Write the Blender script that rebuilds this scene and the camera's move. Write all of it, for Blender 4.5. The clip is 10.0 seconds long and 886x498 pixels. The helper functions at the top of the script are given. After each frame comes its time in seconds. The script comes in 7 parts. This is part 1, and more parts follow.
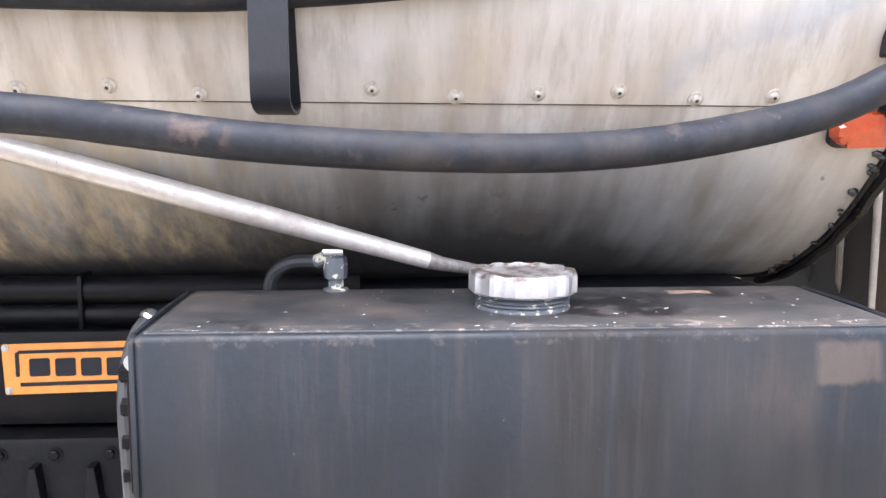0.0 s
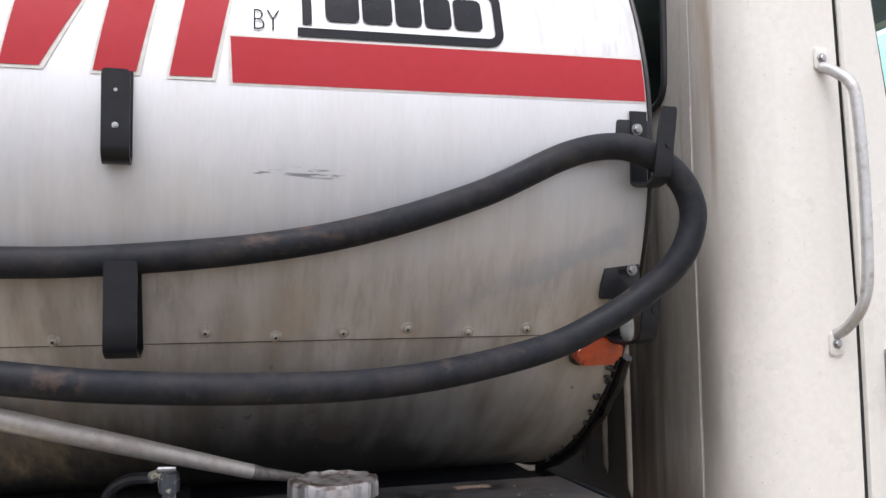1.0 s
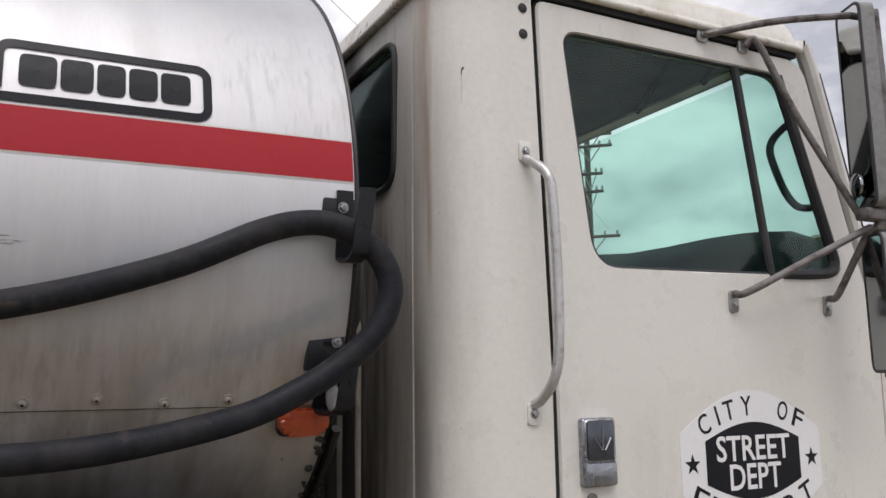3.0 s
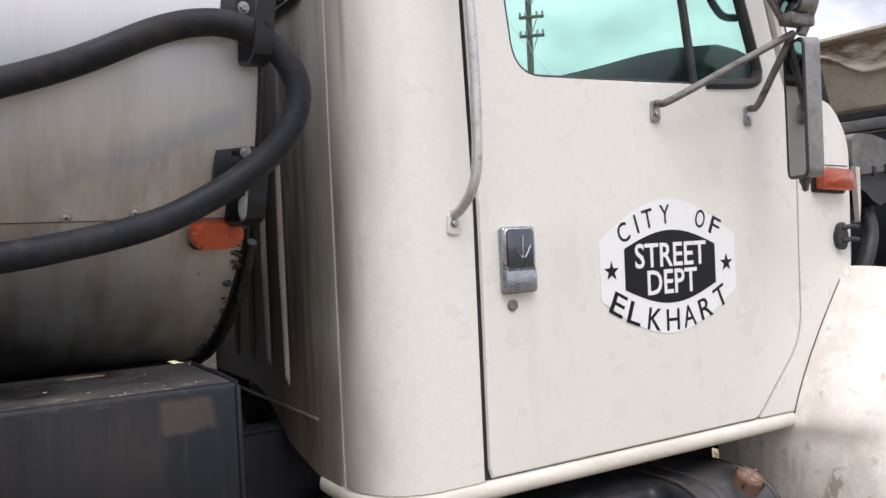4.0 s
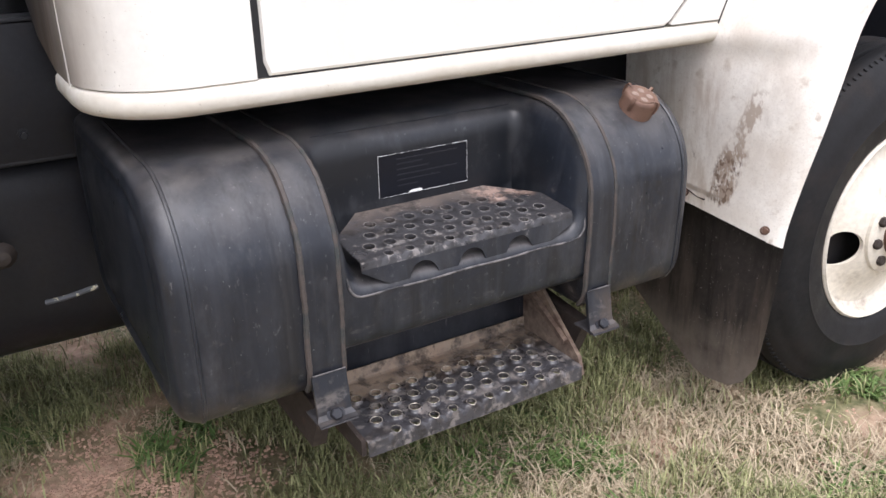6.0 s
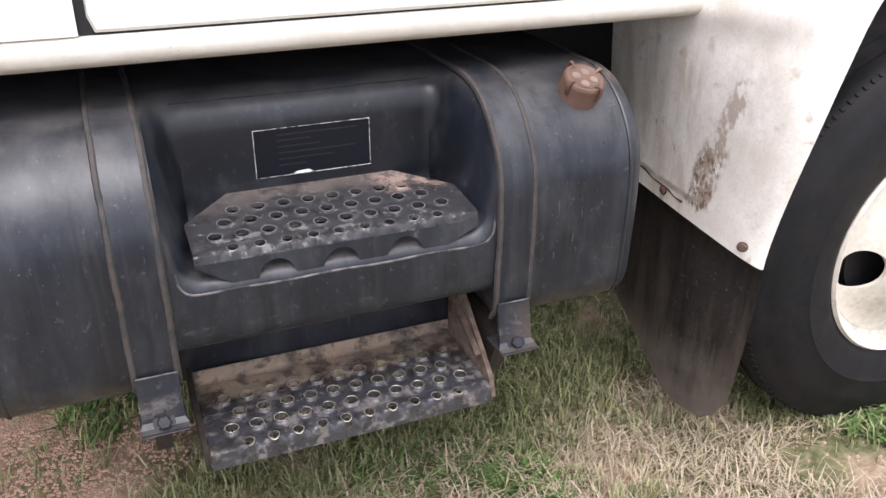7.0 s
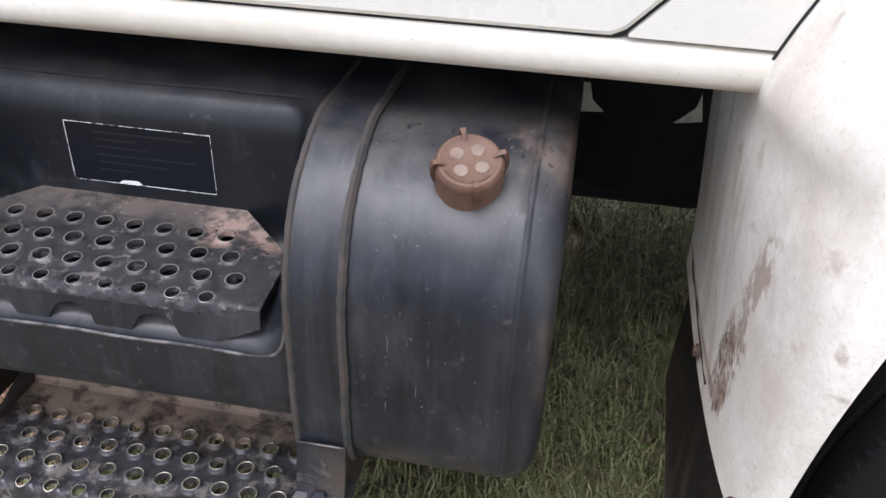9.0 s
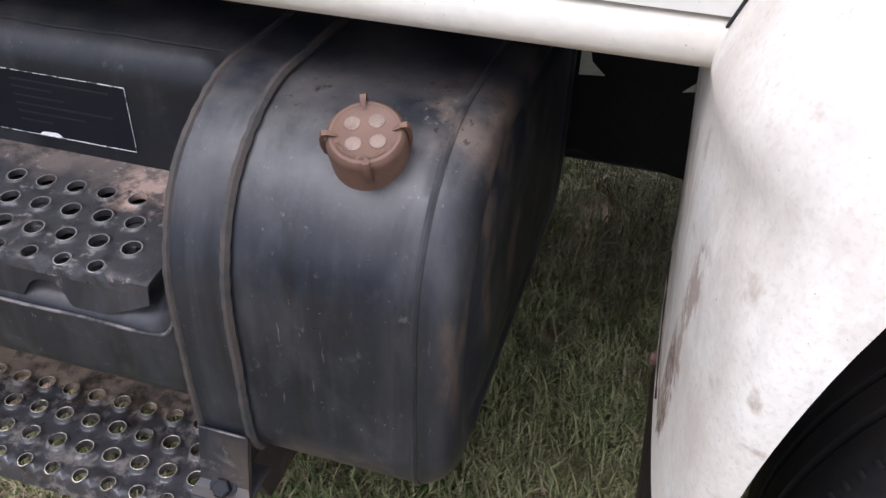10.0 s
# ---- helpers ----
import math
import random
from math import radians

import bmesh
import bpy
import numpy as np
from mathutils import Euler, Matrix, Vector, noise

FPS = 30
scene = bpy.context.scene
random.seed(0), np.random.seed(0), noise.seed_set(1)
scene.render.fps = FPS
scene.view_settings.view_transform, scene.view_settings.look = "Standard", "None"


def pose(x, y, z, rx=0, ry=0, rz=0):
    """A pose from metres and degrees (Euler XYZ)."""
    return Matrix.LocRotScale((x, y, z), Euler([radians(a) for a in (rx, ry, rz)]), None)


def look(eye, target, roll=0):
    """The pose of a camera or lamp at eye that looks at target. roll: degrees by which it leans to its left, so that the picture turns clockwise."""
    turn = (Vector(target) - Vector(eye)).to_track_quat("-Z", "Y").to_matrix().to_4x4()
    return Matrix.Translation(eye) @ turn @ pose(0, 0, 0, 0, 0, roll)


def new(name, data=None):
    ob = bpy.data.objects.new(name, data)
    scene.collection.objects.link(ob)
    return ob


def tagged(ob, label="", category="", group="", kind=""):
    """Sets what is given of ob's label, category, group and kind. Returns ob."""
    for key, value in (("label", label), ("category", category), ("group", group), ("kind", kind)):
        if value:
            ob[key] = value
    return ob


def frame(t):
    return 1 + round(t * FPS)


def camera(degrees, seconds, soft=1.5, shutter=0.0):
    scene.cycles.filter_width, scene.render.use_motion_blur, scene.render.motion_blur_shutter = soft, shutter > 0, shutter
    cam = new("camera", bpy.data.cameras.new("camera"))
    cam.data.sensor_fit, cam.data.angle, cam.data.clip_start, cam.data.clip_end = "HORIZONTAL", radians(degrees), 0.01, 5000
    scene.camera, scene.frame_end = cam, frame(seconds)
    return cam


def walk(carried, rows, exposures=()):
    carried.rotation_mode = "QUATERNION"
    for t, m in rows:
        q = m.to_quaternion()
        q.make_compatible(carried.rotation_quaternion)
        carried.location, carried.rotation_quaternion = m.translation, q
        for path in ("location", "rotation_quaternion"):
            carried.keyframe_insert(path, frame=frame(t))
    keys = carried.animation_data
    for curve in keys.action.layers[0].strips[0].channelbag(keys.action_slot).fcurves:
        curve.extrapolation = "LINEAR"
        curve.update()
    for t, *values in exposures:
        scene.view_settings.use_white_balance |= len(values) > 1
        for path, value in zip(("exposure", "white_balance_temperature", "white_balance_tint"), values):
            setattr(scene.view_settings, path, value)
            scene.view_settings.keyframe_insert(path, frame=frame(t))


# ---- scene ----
cam = camera(55.4, 10.0)
PATH = [
    (0, (-1.402, -1.276, 1.763), (-1.266, 0.704, 1.513), 0.2),
    (0.5, (-1.426, -1.47, 1.824), (-1.129, 0.508, 1.825), -0.8),
    (1, (-1.416, -1.588, 1.868), (-0.881, 0.333, 2.023), -0.8),
    (1.5, (-1.334, -1.668, 1.906), (-0.654, 0.188, 2.212), -0.7),
    (2, (-1.273, -1.737, 1.93), (-0.527, 0.07, 2.348), 0.2),
    (2.2, (-1.254, -1.751, 1.927), (-0.486, 0.044, 2.363), 0.4),
    (3.3, (-1.186, -1.718, 1.831), (-0.221, 0.021, 2.047), -1.3),
    (3.5, (-1.169, -1.719, 1.816), (-0.182, 0.015, 1.949), -1.7),
    (4, (-1.133, -1.713, 1.763), (-0.101, 0.0, 1.732), -2.6),
    (4.5, (-1.044, -1.714, 1.672), (-0.002, -0.027, 1.408), -2.7),
    (5, (-0.928, -1.699, 1.589), (0.081, -0.057, 1.056), -2.2),
    (5.5, (-0.752, -1.596, 1.505), (0.227, 0.008, 0.819), -2.4),
    (5.7, (-0.663, -1.514, 1.484), (0.32, 0.069, 0.756), -1.7),
    (6.8, (-0.075, -1.434, 1.437), (0.643, 0.217, 0.565), -0.1),
    (7, (0.011, -1.42, 1.453), (0.692, 0.233, 0.555), 0.3),
    (7.5, (0.271, -1.251, 1.43), (0.749, 0.456, 0.504), 0.4),
    (8, (0.549, -1.141, 1.461), (0.699, 0.613, 0.512), 0.7),
    (8.5, (0.824, -1.086, 1.473), (0.687, 0.631, 0.457), 1.3),
    (9, (0.96, -0.942, 1.456), (0.688, 0.73, 0.393), 2.2),
    (9.5, (1.032, -0.799, 1.428), (0.657, 0.806, 0.295), 2.5),
    (10, (1.125, -0.772, 1.426), (0.683, 0.791, 0.258), 1.9),
]
EXPOSURES = [(0, 2.87, 6080, 16), (0.5, 2.0, 6230, 13), (1.0, 1.06, 6380, 15), (1.5, 0.42, 6580, 16), (2.0, -0.09, 6730, 16), (2.2, -0.09, 6730, 16), (3.3, 0.54, 6540, 15), (3.5, 0.65, 6540, 15),
             (4.0, 0.90, 6420, 15), (4.5, 1.02, 6380, 13), (5.0, 1.21, 6310, 14), (5.5, 1.39, 6310, 16), (7.0, 1.48, 6260, 17), (8.0, 1.21, 6110, 15), (8.5, 1.11, 6060, 15), (9.0, 1.19, 6040, 15), (10.0, 1.12, 6010, 18)]
walk(cam, [(t, look(eye, target, roll)) for t, eye, target, roll in PATH], EXPOSURES)

# ---- world, sun and exposure ----
world = bpy.data.worlds.new("overcast")
world.use_nodes = True
wn, wl = world.node_tree.nodes, world.node_tree.links
wn.clear()
SUN_EL, SUN_AZ = radians(62.1), radians(202.2)
sky = wn.new("ShaderNodeTexSky")
sky.sky_type, sky.sun_disc = "NISHITA", False
sky.sun_elevation, sky.sun_rotation = SUN_EL, SUN_AZ
wco = wn.new("ShaderNodeTexCoord")
wmap = wn.new("ShaderNodeMapping")
wmap.inputs["Scale"].default_value = (1.25, 1.25, 2.7)
wnoise = wn.new("ShaderNodeTexNoise")
wnoise.inputs["Scale"].default_value = 2.6
wnoise.inputs["Detail"].default_value = 7
wnoise.inputs["Roughness"].default_value = 0.55
wramp = wn.new("ShaderNodeValToRGB")
wramp.color_ramp.elements[0].position, wramp.color_ramp.elements[1].position = 0.40, 0.64
wramp.color_ramp.elements[0].color = (0.44, 0.46, 0.505, 1)
wramp.color_ramp.elements[1].color = (1.12, 1.12, 1.13, 1)
wscale = wn.new("ShaderNodeMix")
wscale.data_type = "RGBA"
wscale.blend_type = "MULTIPLY"
wscale.inputs["Factor"].default_value = 1.0
wscale.inputs[7].default_value = (0.10, 0.10, 0.10, 1)
wmix = wn.new("ShaderNodeMix")
wmix.data_type = "RGBA"
wmix.inputs["Factor"].default_value = 0.90
wbg = wn.new("ShaderNodeBackground")
wbg.inputs["Strength"].default_value = 0.98
wout = wn.new("ShaderNodeOutputWorld")
wl.new(wco.outputs["Generated"], wmap.inputs["Vector"])
wl.new(wmap.outputs["Vector"], wnoise.inputs["Vector"])
wl.new(wnoise.outputs["Fac"], wramp.inputs["Fac"])
wl.new(sky.outputs["Color"], wscale.inputs[6])
wl.new(wscale.outputs[2], wmix.inputs[6])
wl.new(wramp.outputs["Color"], wmix.inputs[7])
wsep, wrise, wlift = wn.new("ShaderNodeSeparateXYZ"), wn.new("ShaderNodeMapRange"), wn.new("ShaderNodeMix")
wl.new(wco.outputs["Generated"], wsep.inputs[0])
for key, val in (("From Min", 0.0), ("From Max", 1.0), ("To Min", 0.92), ("To Max", 1.09)):      # overcast: brighter overhead
    wrise.inputs[key].default_value = val
wl.new(wsep.outputs["Z"], wrise.inputs["Value"])
wlift.data_type, wlift.blend_type = "RGBA", "MULTIPLY"
wlift.inputs["Factor"].default_value = 1.0
wl.new(wmix.outputs[2], wlift.inputs[6])
wl.new(wrise.outputs["Result"], wlift.inputs[7])
wl.new(wlift.outputs[2], wbg.inputs["Color"])
wl.new(wbg.outputs["Background"], wout.inputs["Surface"])
scene.world = world

sun = new("sun", bpy.data.lights.new("sun", "SUN"))
sun.data.energy, sun.data.angle, sun.data.color = 1.15, radians(40), (1.0, 0.98, 0.95)
sun.matrix_world = look((-1.8, -4.4, 9.0), (0, 0, 0))


# ---- materials ----
def material(name, base, rough=0.5, metal=0.0, dirt=None, dirt_lo=0.5, dirt_hi=0.7, dirt_scale=3.0, stretch=(1, 1, 1),
             dirt_rough=0.8, grain=0.12, grain_scale=60.0, bump=0.15, bump_scale=120.0, second=None, second_lo=0.6, second_hi=0.66,
             second_scale=14.0, spec=0.5, coat=0.0, piece=0.0, rough_var=0.12, grade=None, streak=None, dust=None, specks=None):
    """A painted or bare surface: base colour, grain, a dirt layer in large patches and a second layer of chips or spots.
    grade: x, y, z weights and an offset that gather the dirt on one side; streak: colour, low, high of vertical runs;
    dust: colour and amount settled on what faces up; specks: colour and threshold of fine spatter."""
    m = bpy.data.materials.new(name)
    m.use_nodes = True
    n, l = m.node_tree.nodes, m.node_tree.links
    b = n["Principled BSDF"]
    co = n.new("ShaderNodeTexCoord")

    def noise_tex(scale, detail=5.0, stretched=False, rough_=0.6):
        t = n.new("ShaderNodeTexNoise")
        t.inputs["Scale"].default_value, t.inputs["Detail"].default_value, t.inputs["Roughness"].default_value = scale, detail, rough_
        if stretched:
            mp = n.new("ShaderNodeMapping")
            mp.inputs["Scale"].default_value = stretch
            l.new(co.outputs["Object"], mp.inputs["Vector"])
            l.new(mp.outputs["Vector"], t.inputs["Vector"])
        else:
            l.new(co.outputs["Object"], t.inputs["Vector"])
        return t.outputs["Fac"]

    def span(value, lo, hi, a=0.0, b_=1.0):
        r = n.new("ShaderNodeMapRange")
        r.inputs["From Min"].default_value, r.inputs["From Max"].default_value = lo, hi
        r.inputs["To Min"].default_value, r.inputs["To Max"].default_value = a, b_
        l.new(value, r.inputs["Value"])
        return r.outputs["Result"]

    def blend(fac, a, c, mode="MIX"):
        x = n.new("ShaderNodeMix")
        x.data_type, x.blend_type = "RGBA", mode
        for sock, v in ((x.inputs["Factor"], fac), (x.inputs[6], a), (x.inputs[7], c)):
            if isinstance(v, bpy.types.NodeSocket):
                l.new(v, sock)
            elif isinstance(v, float):
                sock.default_value = v
            else:
                sock.default_value = (*v, 1)
        return x.outputs[2]

    fine = noise_tex(grain_scale)
    shade = n.new("ShaderNodeCombineColor")
    g = span(fine, 0.3, 0.7, 1 - grain, 1 + grain)
    for i in range(3):
        l.new(g, shade.inputs[i])
    col = blend(1.0, base, shade.outputs["Color"], "MULTIPLY")
    rough_sock = span(noise_tex(grain_scale * 0.13), 0.3, 0.7, max(0.02, rough - rough_var), min(1, rough + rough_var))
    metal_sock = None
    if second:
        f2 = span(noise_tex(second_scale, 6.0), second_lo, second_hi)
        col = blend(f2, col, second)
    if dirt:
        nv = noise_tex(dirt_scale, 8.0, True, 0.65)
        if grade:
            dot, add = n.new("ShaderNodeVectorMath"), n.new("ShaderNodeMath")
            dot.operation = "DOT_PRODUCT"
            dot.inputs[1].default_value = grade[:3]
            l.new(co.outputs["Object"], dot.inputs[0])
            add.operation = "ADD"
            l.new(dot.outputs["Value"], add.inputs[0])
            add.inputs[1].default_value = grade[3]
            top = n.new("ShaderNodeMath")
            top.operation = "ADD"
            l.new(nv, top.inputs[0])
            l.new(add.outputs[0], top.inputs[1])
            nv = top.outputs[0]
        f1 = span(nv, dirt_lo, dirt_hi)
        col = blend(f1, col, dirt)
        rm = n.new("ShaderNodeMix")
        l.new(f1, rm.inputs["Factor"])
        l.new(rough_sock, rm.inputs["A"])
        rm.inputs["B"].default_value = dirt_rough
        rough_sock = rm.outputs["Result"]
        if metal:
            metal_sock = span(f1, 0.0, 1.0, metal, 0.0)
    if streak:
        mp, t = n.new("ShaderNodeMapping"), n.new("ShaderNodeTexNoise")
        mp.inputs["Scale"].default_value = (1, 1, 0.06)
        t.inputs["Scale"].default_value, t.inputs["Detail"].default_value, t.inputs["Roughness"].default_value = 26.0, 5.0, 0.6
        l.new(co.outputs["Object"], mp.inputs["Vector"])
        l.new(mp.outputs["Vector"], t.inputs["Vector"])
        col = blend(span(t.outputs["Fac"], streak[1], streak[2], 0.0, 0.8), col, streak[0])
    if dust:
        geo, sp, mu = n.new("ShaderNodeNewGeometry"), n.new("ShaderNodeSeparateXYZ"), n.new("ShaderNodeMath")
        l.new(geo.outputs["Normal"], sp.inputs[0])
        mu.operation = "MULTIPLY"
        l.new(span(sp.outputs["Z"], 0.35, 0.95, 0.0, dust[1]), mu.inputs[0])
        l.new(span(noise_tex(11.0, 7.0), 0.36, 0.62, 0.15, 1.0), mu.inputs[1])
        col = blend(mu.outputs[0], col, dust[0])
    if specks:
        col = blend(span(noise_tex(210.0, 3.0), specks[1], specks[1] + 0.03), col, specks[0])
    if piece:
        info = n.new("ShaderNodeObjectInfo")
        sh = n.new("ShaderNodeCombineColor")
        v = span(info.outputs["Random"], 0, 1, 1 - piece, 1 + piece)
        for i in range(3):
            l.new(v, sh.inputs[i])
        col = blend(1.0, col, sh.outputs["Color"], "MULTIPLY")
    l.new(col, b.inputs["Base Color"])
    l.new(rough_sock, b.inputs["Roughness"])
    b.inputs["Metallic"].default_value = metal
    if metal_sock is not None:
        l.new(metal_sock, b.inputs["Metallic"])
    b.inputs["Specular IOR Level"].default_value = spec
    b.inputs["Coat Weight"].default_value = coat
    if bump:
        bp = n.new("ShaderNodeBump")
        bp.inputs["Strength"].default_value, bp.inputs["Distance"].default_value = bump, 0.002
        l.new(noise_tex(bump_scale, 4.0), bp.inputs["Height"])
        l.new(bp.outputs["Normal"], b.inputs["Normal"])
    return m


def overlay(m, colour, bands, scale=20.0, lo=0.4, hi=0.6, stretch=(1, 1, 1), jitter=0.03, strength=1.0):
    """Lays a worn, stained, darkened or shade-painted patch over a material; bands: weights, centre, half width and
    softness along each direction.
    """
    n, l = m.node_tree.nodes, m.node_tree.links
    b = n["Principled BSDF"]
    co, mp, tex = n.new("ShaderNodeTexCoord"), n.new("ShaderNodeMapping"), n.new("ShaderNodeTexNoise")
    mp.inputs["Scale"].default_value = stretch
    tex.inputs["Scale"].default_value, tex.inputs["Detail"].default_value, tex.inputs["Roughness"].default_value = scale, 7.0, 0.65
    l.new(co.outputs["Object"], mp.inputs["Vector"])
    l.new(mp.outputs["Vector"], tex.inputs["Vector"])

    def calc(op, a, c):
        x = n.new("ShaderNodeMath")
        x.operation = op
        for sock, v in ((x.inputs[0], a), (x.inputs[1], c)):
            if isinstance(v, bpy.types.NodeSocket):
                l.new(v, sock)
            else:
                sock.default_value = v
        return x.outputs[0]

    def span(v, a0, a1, c0, c1):
        r = n.new("ShaderNodeMapRange")
        for key, val in (("From Min", a0), ("From Max", a1), ("To Min", c0), ("To Max", c1)):
            r.inputs[key].default_value = val
        l.new(v, r.inputs["Value"])
        return r.outputs["Result"]

    mask = span(tex.outputs["Fac"], lo, hi, 0.0, strength)
    shift = calc("MULTIPLY", calc("SUBTRACT", tex.outputs["Fac"], 0.5), jitter * 4)
    for weights, centre, half, soft in bands:
        dot = n.new("ShaderNodeVectorMath")
        dot.operation = "DOT_PRODUCT"
        dot.inputs[1].default_value = weights
        l.new(co.outputs["Object"], dot.inputs[0])
        d = calc("ABSOLUTE", calc("ADD", calc("SUBTRACT", dot.outputs["Value"], centre), shift), 0.0)
        mask = calc("MULTIPLY", mask, span(d, half + soft, half, 0.0, 1.0))
    mix = n.new("ShaderNodeMix")
    mix.data_type = "RGBA"
    l.new(mask, mix.inputs["Factor"])
    l.new(b.inputs["Base Color"].links[0].from_socket, mix.inputs[6])
    mix.inputs[7].default_value = (*colour, 1)
    l.new(mix.outputs[2], b.inputs["Base Color"])
    return m


M = {}
M["cab_white"] = material("cream_white_paint", (0.72, 0.70, 0.645), 0.32, dirt=(0.44, 0.40, 0.33), dirt_lo=0.54, dirt_hi=0.95, dirt_scale=2.2,
                          stretch=(1, 1, 0.35), grain=0.03, bump=0.03, coat=0.25, second=(0.35, 0.30, 0.24), second_lo=0.76, second_hi=0.80, second_scale=55,
                          streak=((0.60, 0.56, 0.49), 0.60, 0.90), specks=((0.20, 0.16, 0.12), 0.715))
M["roof_white"] = material("chalky_roof_paint", (0.72, 0.69, 0.62), 0.4, dirt=(0.42, 0.36, 0.28), dirt_lo=0.50, dirt_hi=0.85, dirt_scale=4, grain=0.05, bump=0.06, specks=((0.20, 0.14, 0.10), 0.74))
overlay(M["roof_white"], (0.20, 0.125, 0.07), [((1, 0, 0), -0.315, 0.03, 0.03)], 40, 0.56, 0.63, (1, 1, 0.4), 0.03, 0.85)
overlay(M["roof_white"], (0.30, 0.20, 0.12), [((0, 0, 1), 2.90, 0.012, 0.02)], 30, 0.56, 0.66, (1, 1, 0.5), 0.02, 0.7)
M["sill"] = material("dirty_sill_paint", (0.70, 0.67, 0.60), 0.42, dirt=(0.46, 0.40, 0.31), dirt_lo=0.44, dirt_hi=0.85, dirt_scale=5, stretch=(0.5, 1, 1), grain=0.05, bump=0.06, specks=((0.22, 0.16, 0.11), 0.70))
overlay(M["sill"], (0.42, 0.35, 0.25), [((0, 0, 1), 1.110, 0.005, 0.010)], 14, 0.30, 0.65, (0.4, 1, 1), 0.01, 0.75)
M["cab_corner"] = material("grimy_shaded_corner_paint", (0.74, 0.715, 0.66), 0.34, dirt=(0.46, 0.43, 0.38), dirt_lo=0.60, dirt_hi=1.0, dirt_scale=2.2,
                           stretch=(1, 1, 0.2), grain=0.04, bump=0.04, coat=0.2, grade=(-1.3, 0.9, 0, -0.20), streak=((0.40, 0.33, 0.25), 0.66, 0.88), specks=((0.18, 0.13, 0.10), 0.70))
M["cab_back"] = material("sooty_shaded_paint", (0.58, 0.545, 0.49), 0.45, dirt=(0.14, 0.122, 0.10), dirt_lo=0.42, dirt_hi=0.80, dirt_scale=2.4,
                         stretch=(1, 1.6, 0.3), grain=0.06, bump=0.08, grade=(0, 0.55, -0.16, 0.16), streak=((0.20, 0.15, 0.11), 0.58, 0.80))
# far part of the panel painted near black for the unlit gap behind the tank
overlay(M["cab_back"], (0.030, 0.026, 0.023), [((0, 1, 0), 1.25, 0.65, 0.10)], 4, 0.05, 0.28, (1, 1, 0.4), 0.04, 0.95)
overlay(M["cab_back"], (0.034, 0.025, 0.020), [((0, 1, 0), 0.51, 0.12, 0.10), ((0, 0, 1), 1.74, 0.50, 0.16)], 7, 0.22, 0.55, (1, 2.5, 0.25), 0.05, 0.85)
# grime mixed with painted shade: the corner turns dark towards the seam
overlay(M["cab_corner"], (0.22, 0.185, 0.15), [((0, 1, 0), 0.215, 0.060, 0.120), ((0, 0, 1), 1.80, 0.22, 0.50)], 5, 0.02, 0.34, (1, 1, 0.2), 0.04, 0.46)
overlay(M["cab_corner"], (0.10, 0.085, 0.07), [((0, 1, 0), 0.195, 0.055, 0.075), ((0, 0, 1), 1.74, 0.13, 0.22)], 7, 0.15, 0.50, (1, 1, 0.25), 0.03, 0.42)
overlay(M["cab_corner"], (0.26, 0.17, 0.10), [((0, 1, 0), 0.11, 0.006, 0.012), ((0, 0, 1), 2.55, 0.30, 0.2)], 18, 0.40, 0.62, (1, 1, 0.06), 0.01, 0.7)
overlay(M["cab_corner"], (0.36, 0.27, 0.19), [((0, 1, 0), 0.155, 0.025, 0.035), ((0, 0, 1), 2.62, 0.22, 0.2)], 14, 0.30, 0.62, (1, 1, 0.10), 0.02, 0.75)
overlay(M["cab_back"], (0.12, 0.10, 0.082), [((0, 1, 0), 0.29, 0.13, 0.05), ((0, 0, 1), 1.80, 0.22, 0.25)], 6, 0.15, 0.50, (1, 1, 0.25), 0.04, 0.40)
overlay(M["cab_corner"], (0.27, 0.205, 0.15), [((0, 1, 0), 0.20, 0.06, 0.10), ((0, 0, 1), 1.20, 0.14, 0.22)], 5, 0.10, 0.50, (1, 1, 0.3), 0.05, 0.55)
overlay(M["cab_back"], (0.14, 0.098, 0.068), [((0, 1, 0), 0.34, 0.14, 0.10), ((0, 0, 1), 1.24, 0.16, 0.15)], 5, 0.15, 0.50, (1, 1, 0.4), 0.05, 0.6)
# darker copy of the rib paint, for the second rib
M["rib_dim"] = material("darker_cream_rib", (0.26, 0.235, 0.205), 0.45, dirt=(0.08, 0.065, 0.055), dirt_lo=0.45, dirt_hi=0.75, dirt_scale=6, stretch=(1, 1, 0.3))
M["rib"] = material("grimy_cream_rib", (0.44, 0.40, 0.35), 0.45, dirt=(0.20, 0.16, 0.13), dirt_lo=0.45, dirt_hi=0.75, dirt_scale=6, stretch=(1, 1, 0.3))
M["fender_white"] = material("weathered_white_paint", (0.84, 0.808, 0.75), 0.5, dirt=(0.71, 0.65, 0.575), dirt_lo=0.42, dirt_hi=0.72, dirt_scale=5.0,
                             grain=0.06, bump=0.12, second=(0.42, 0.35, 0.285), second_lo=0.60, second_hi=0.72, second_scale=19, streak=((0.58, 0.51, 0.44), 0.62, 0.88), specks=((0.18, 0.125, 0.095), 0.725))
overlay(M["fender_white"], (0.60, 0.535, 0.46), [((0, 0, 1), 1.20, 0.45, 0.15)], 6, 0.46, 0.62, (1, 1, 0.7), 0.1, 0.5)
overlay(M["fender_white"], (0.47, 0.41, 0.345), [((0, 0, 1), 1.15, 0.45, 0.15)], 170, 0.50, 0.66, (1, 1, 1), 0.1, 0.28)
overlay(M["fender_white"], (0.50, 0.45, 0.40), [((0, 1, 0.6), 0.44, 0.05, 0.05), ((0, 0, 1), 1.16, 0.22, 0.12)], 9, 0.42, 0.60, (1, 1, 0.5), 0.06, 0.45)
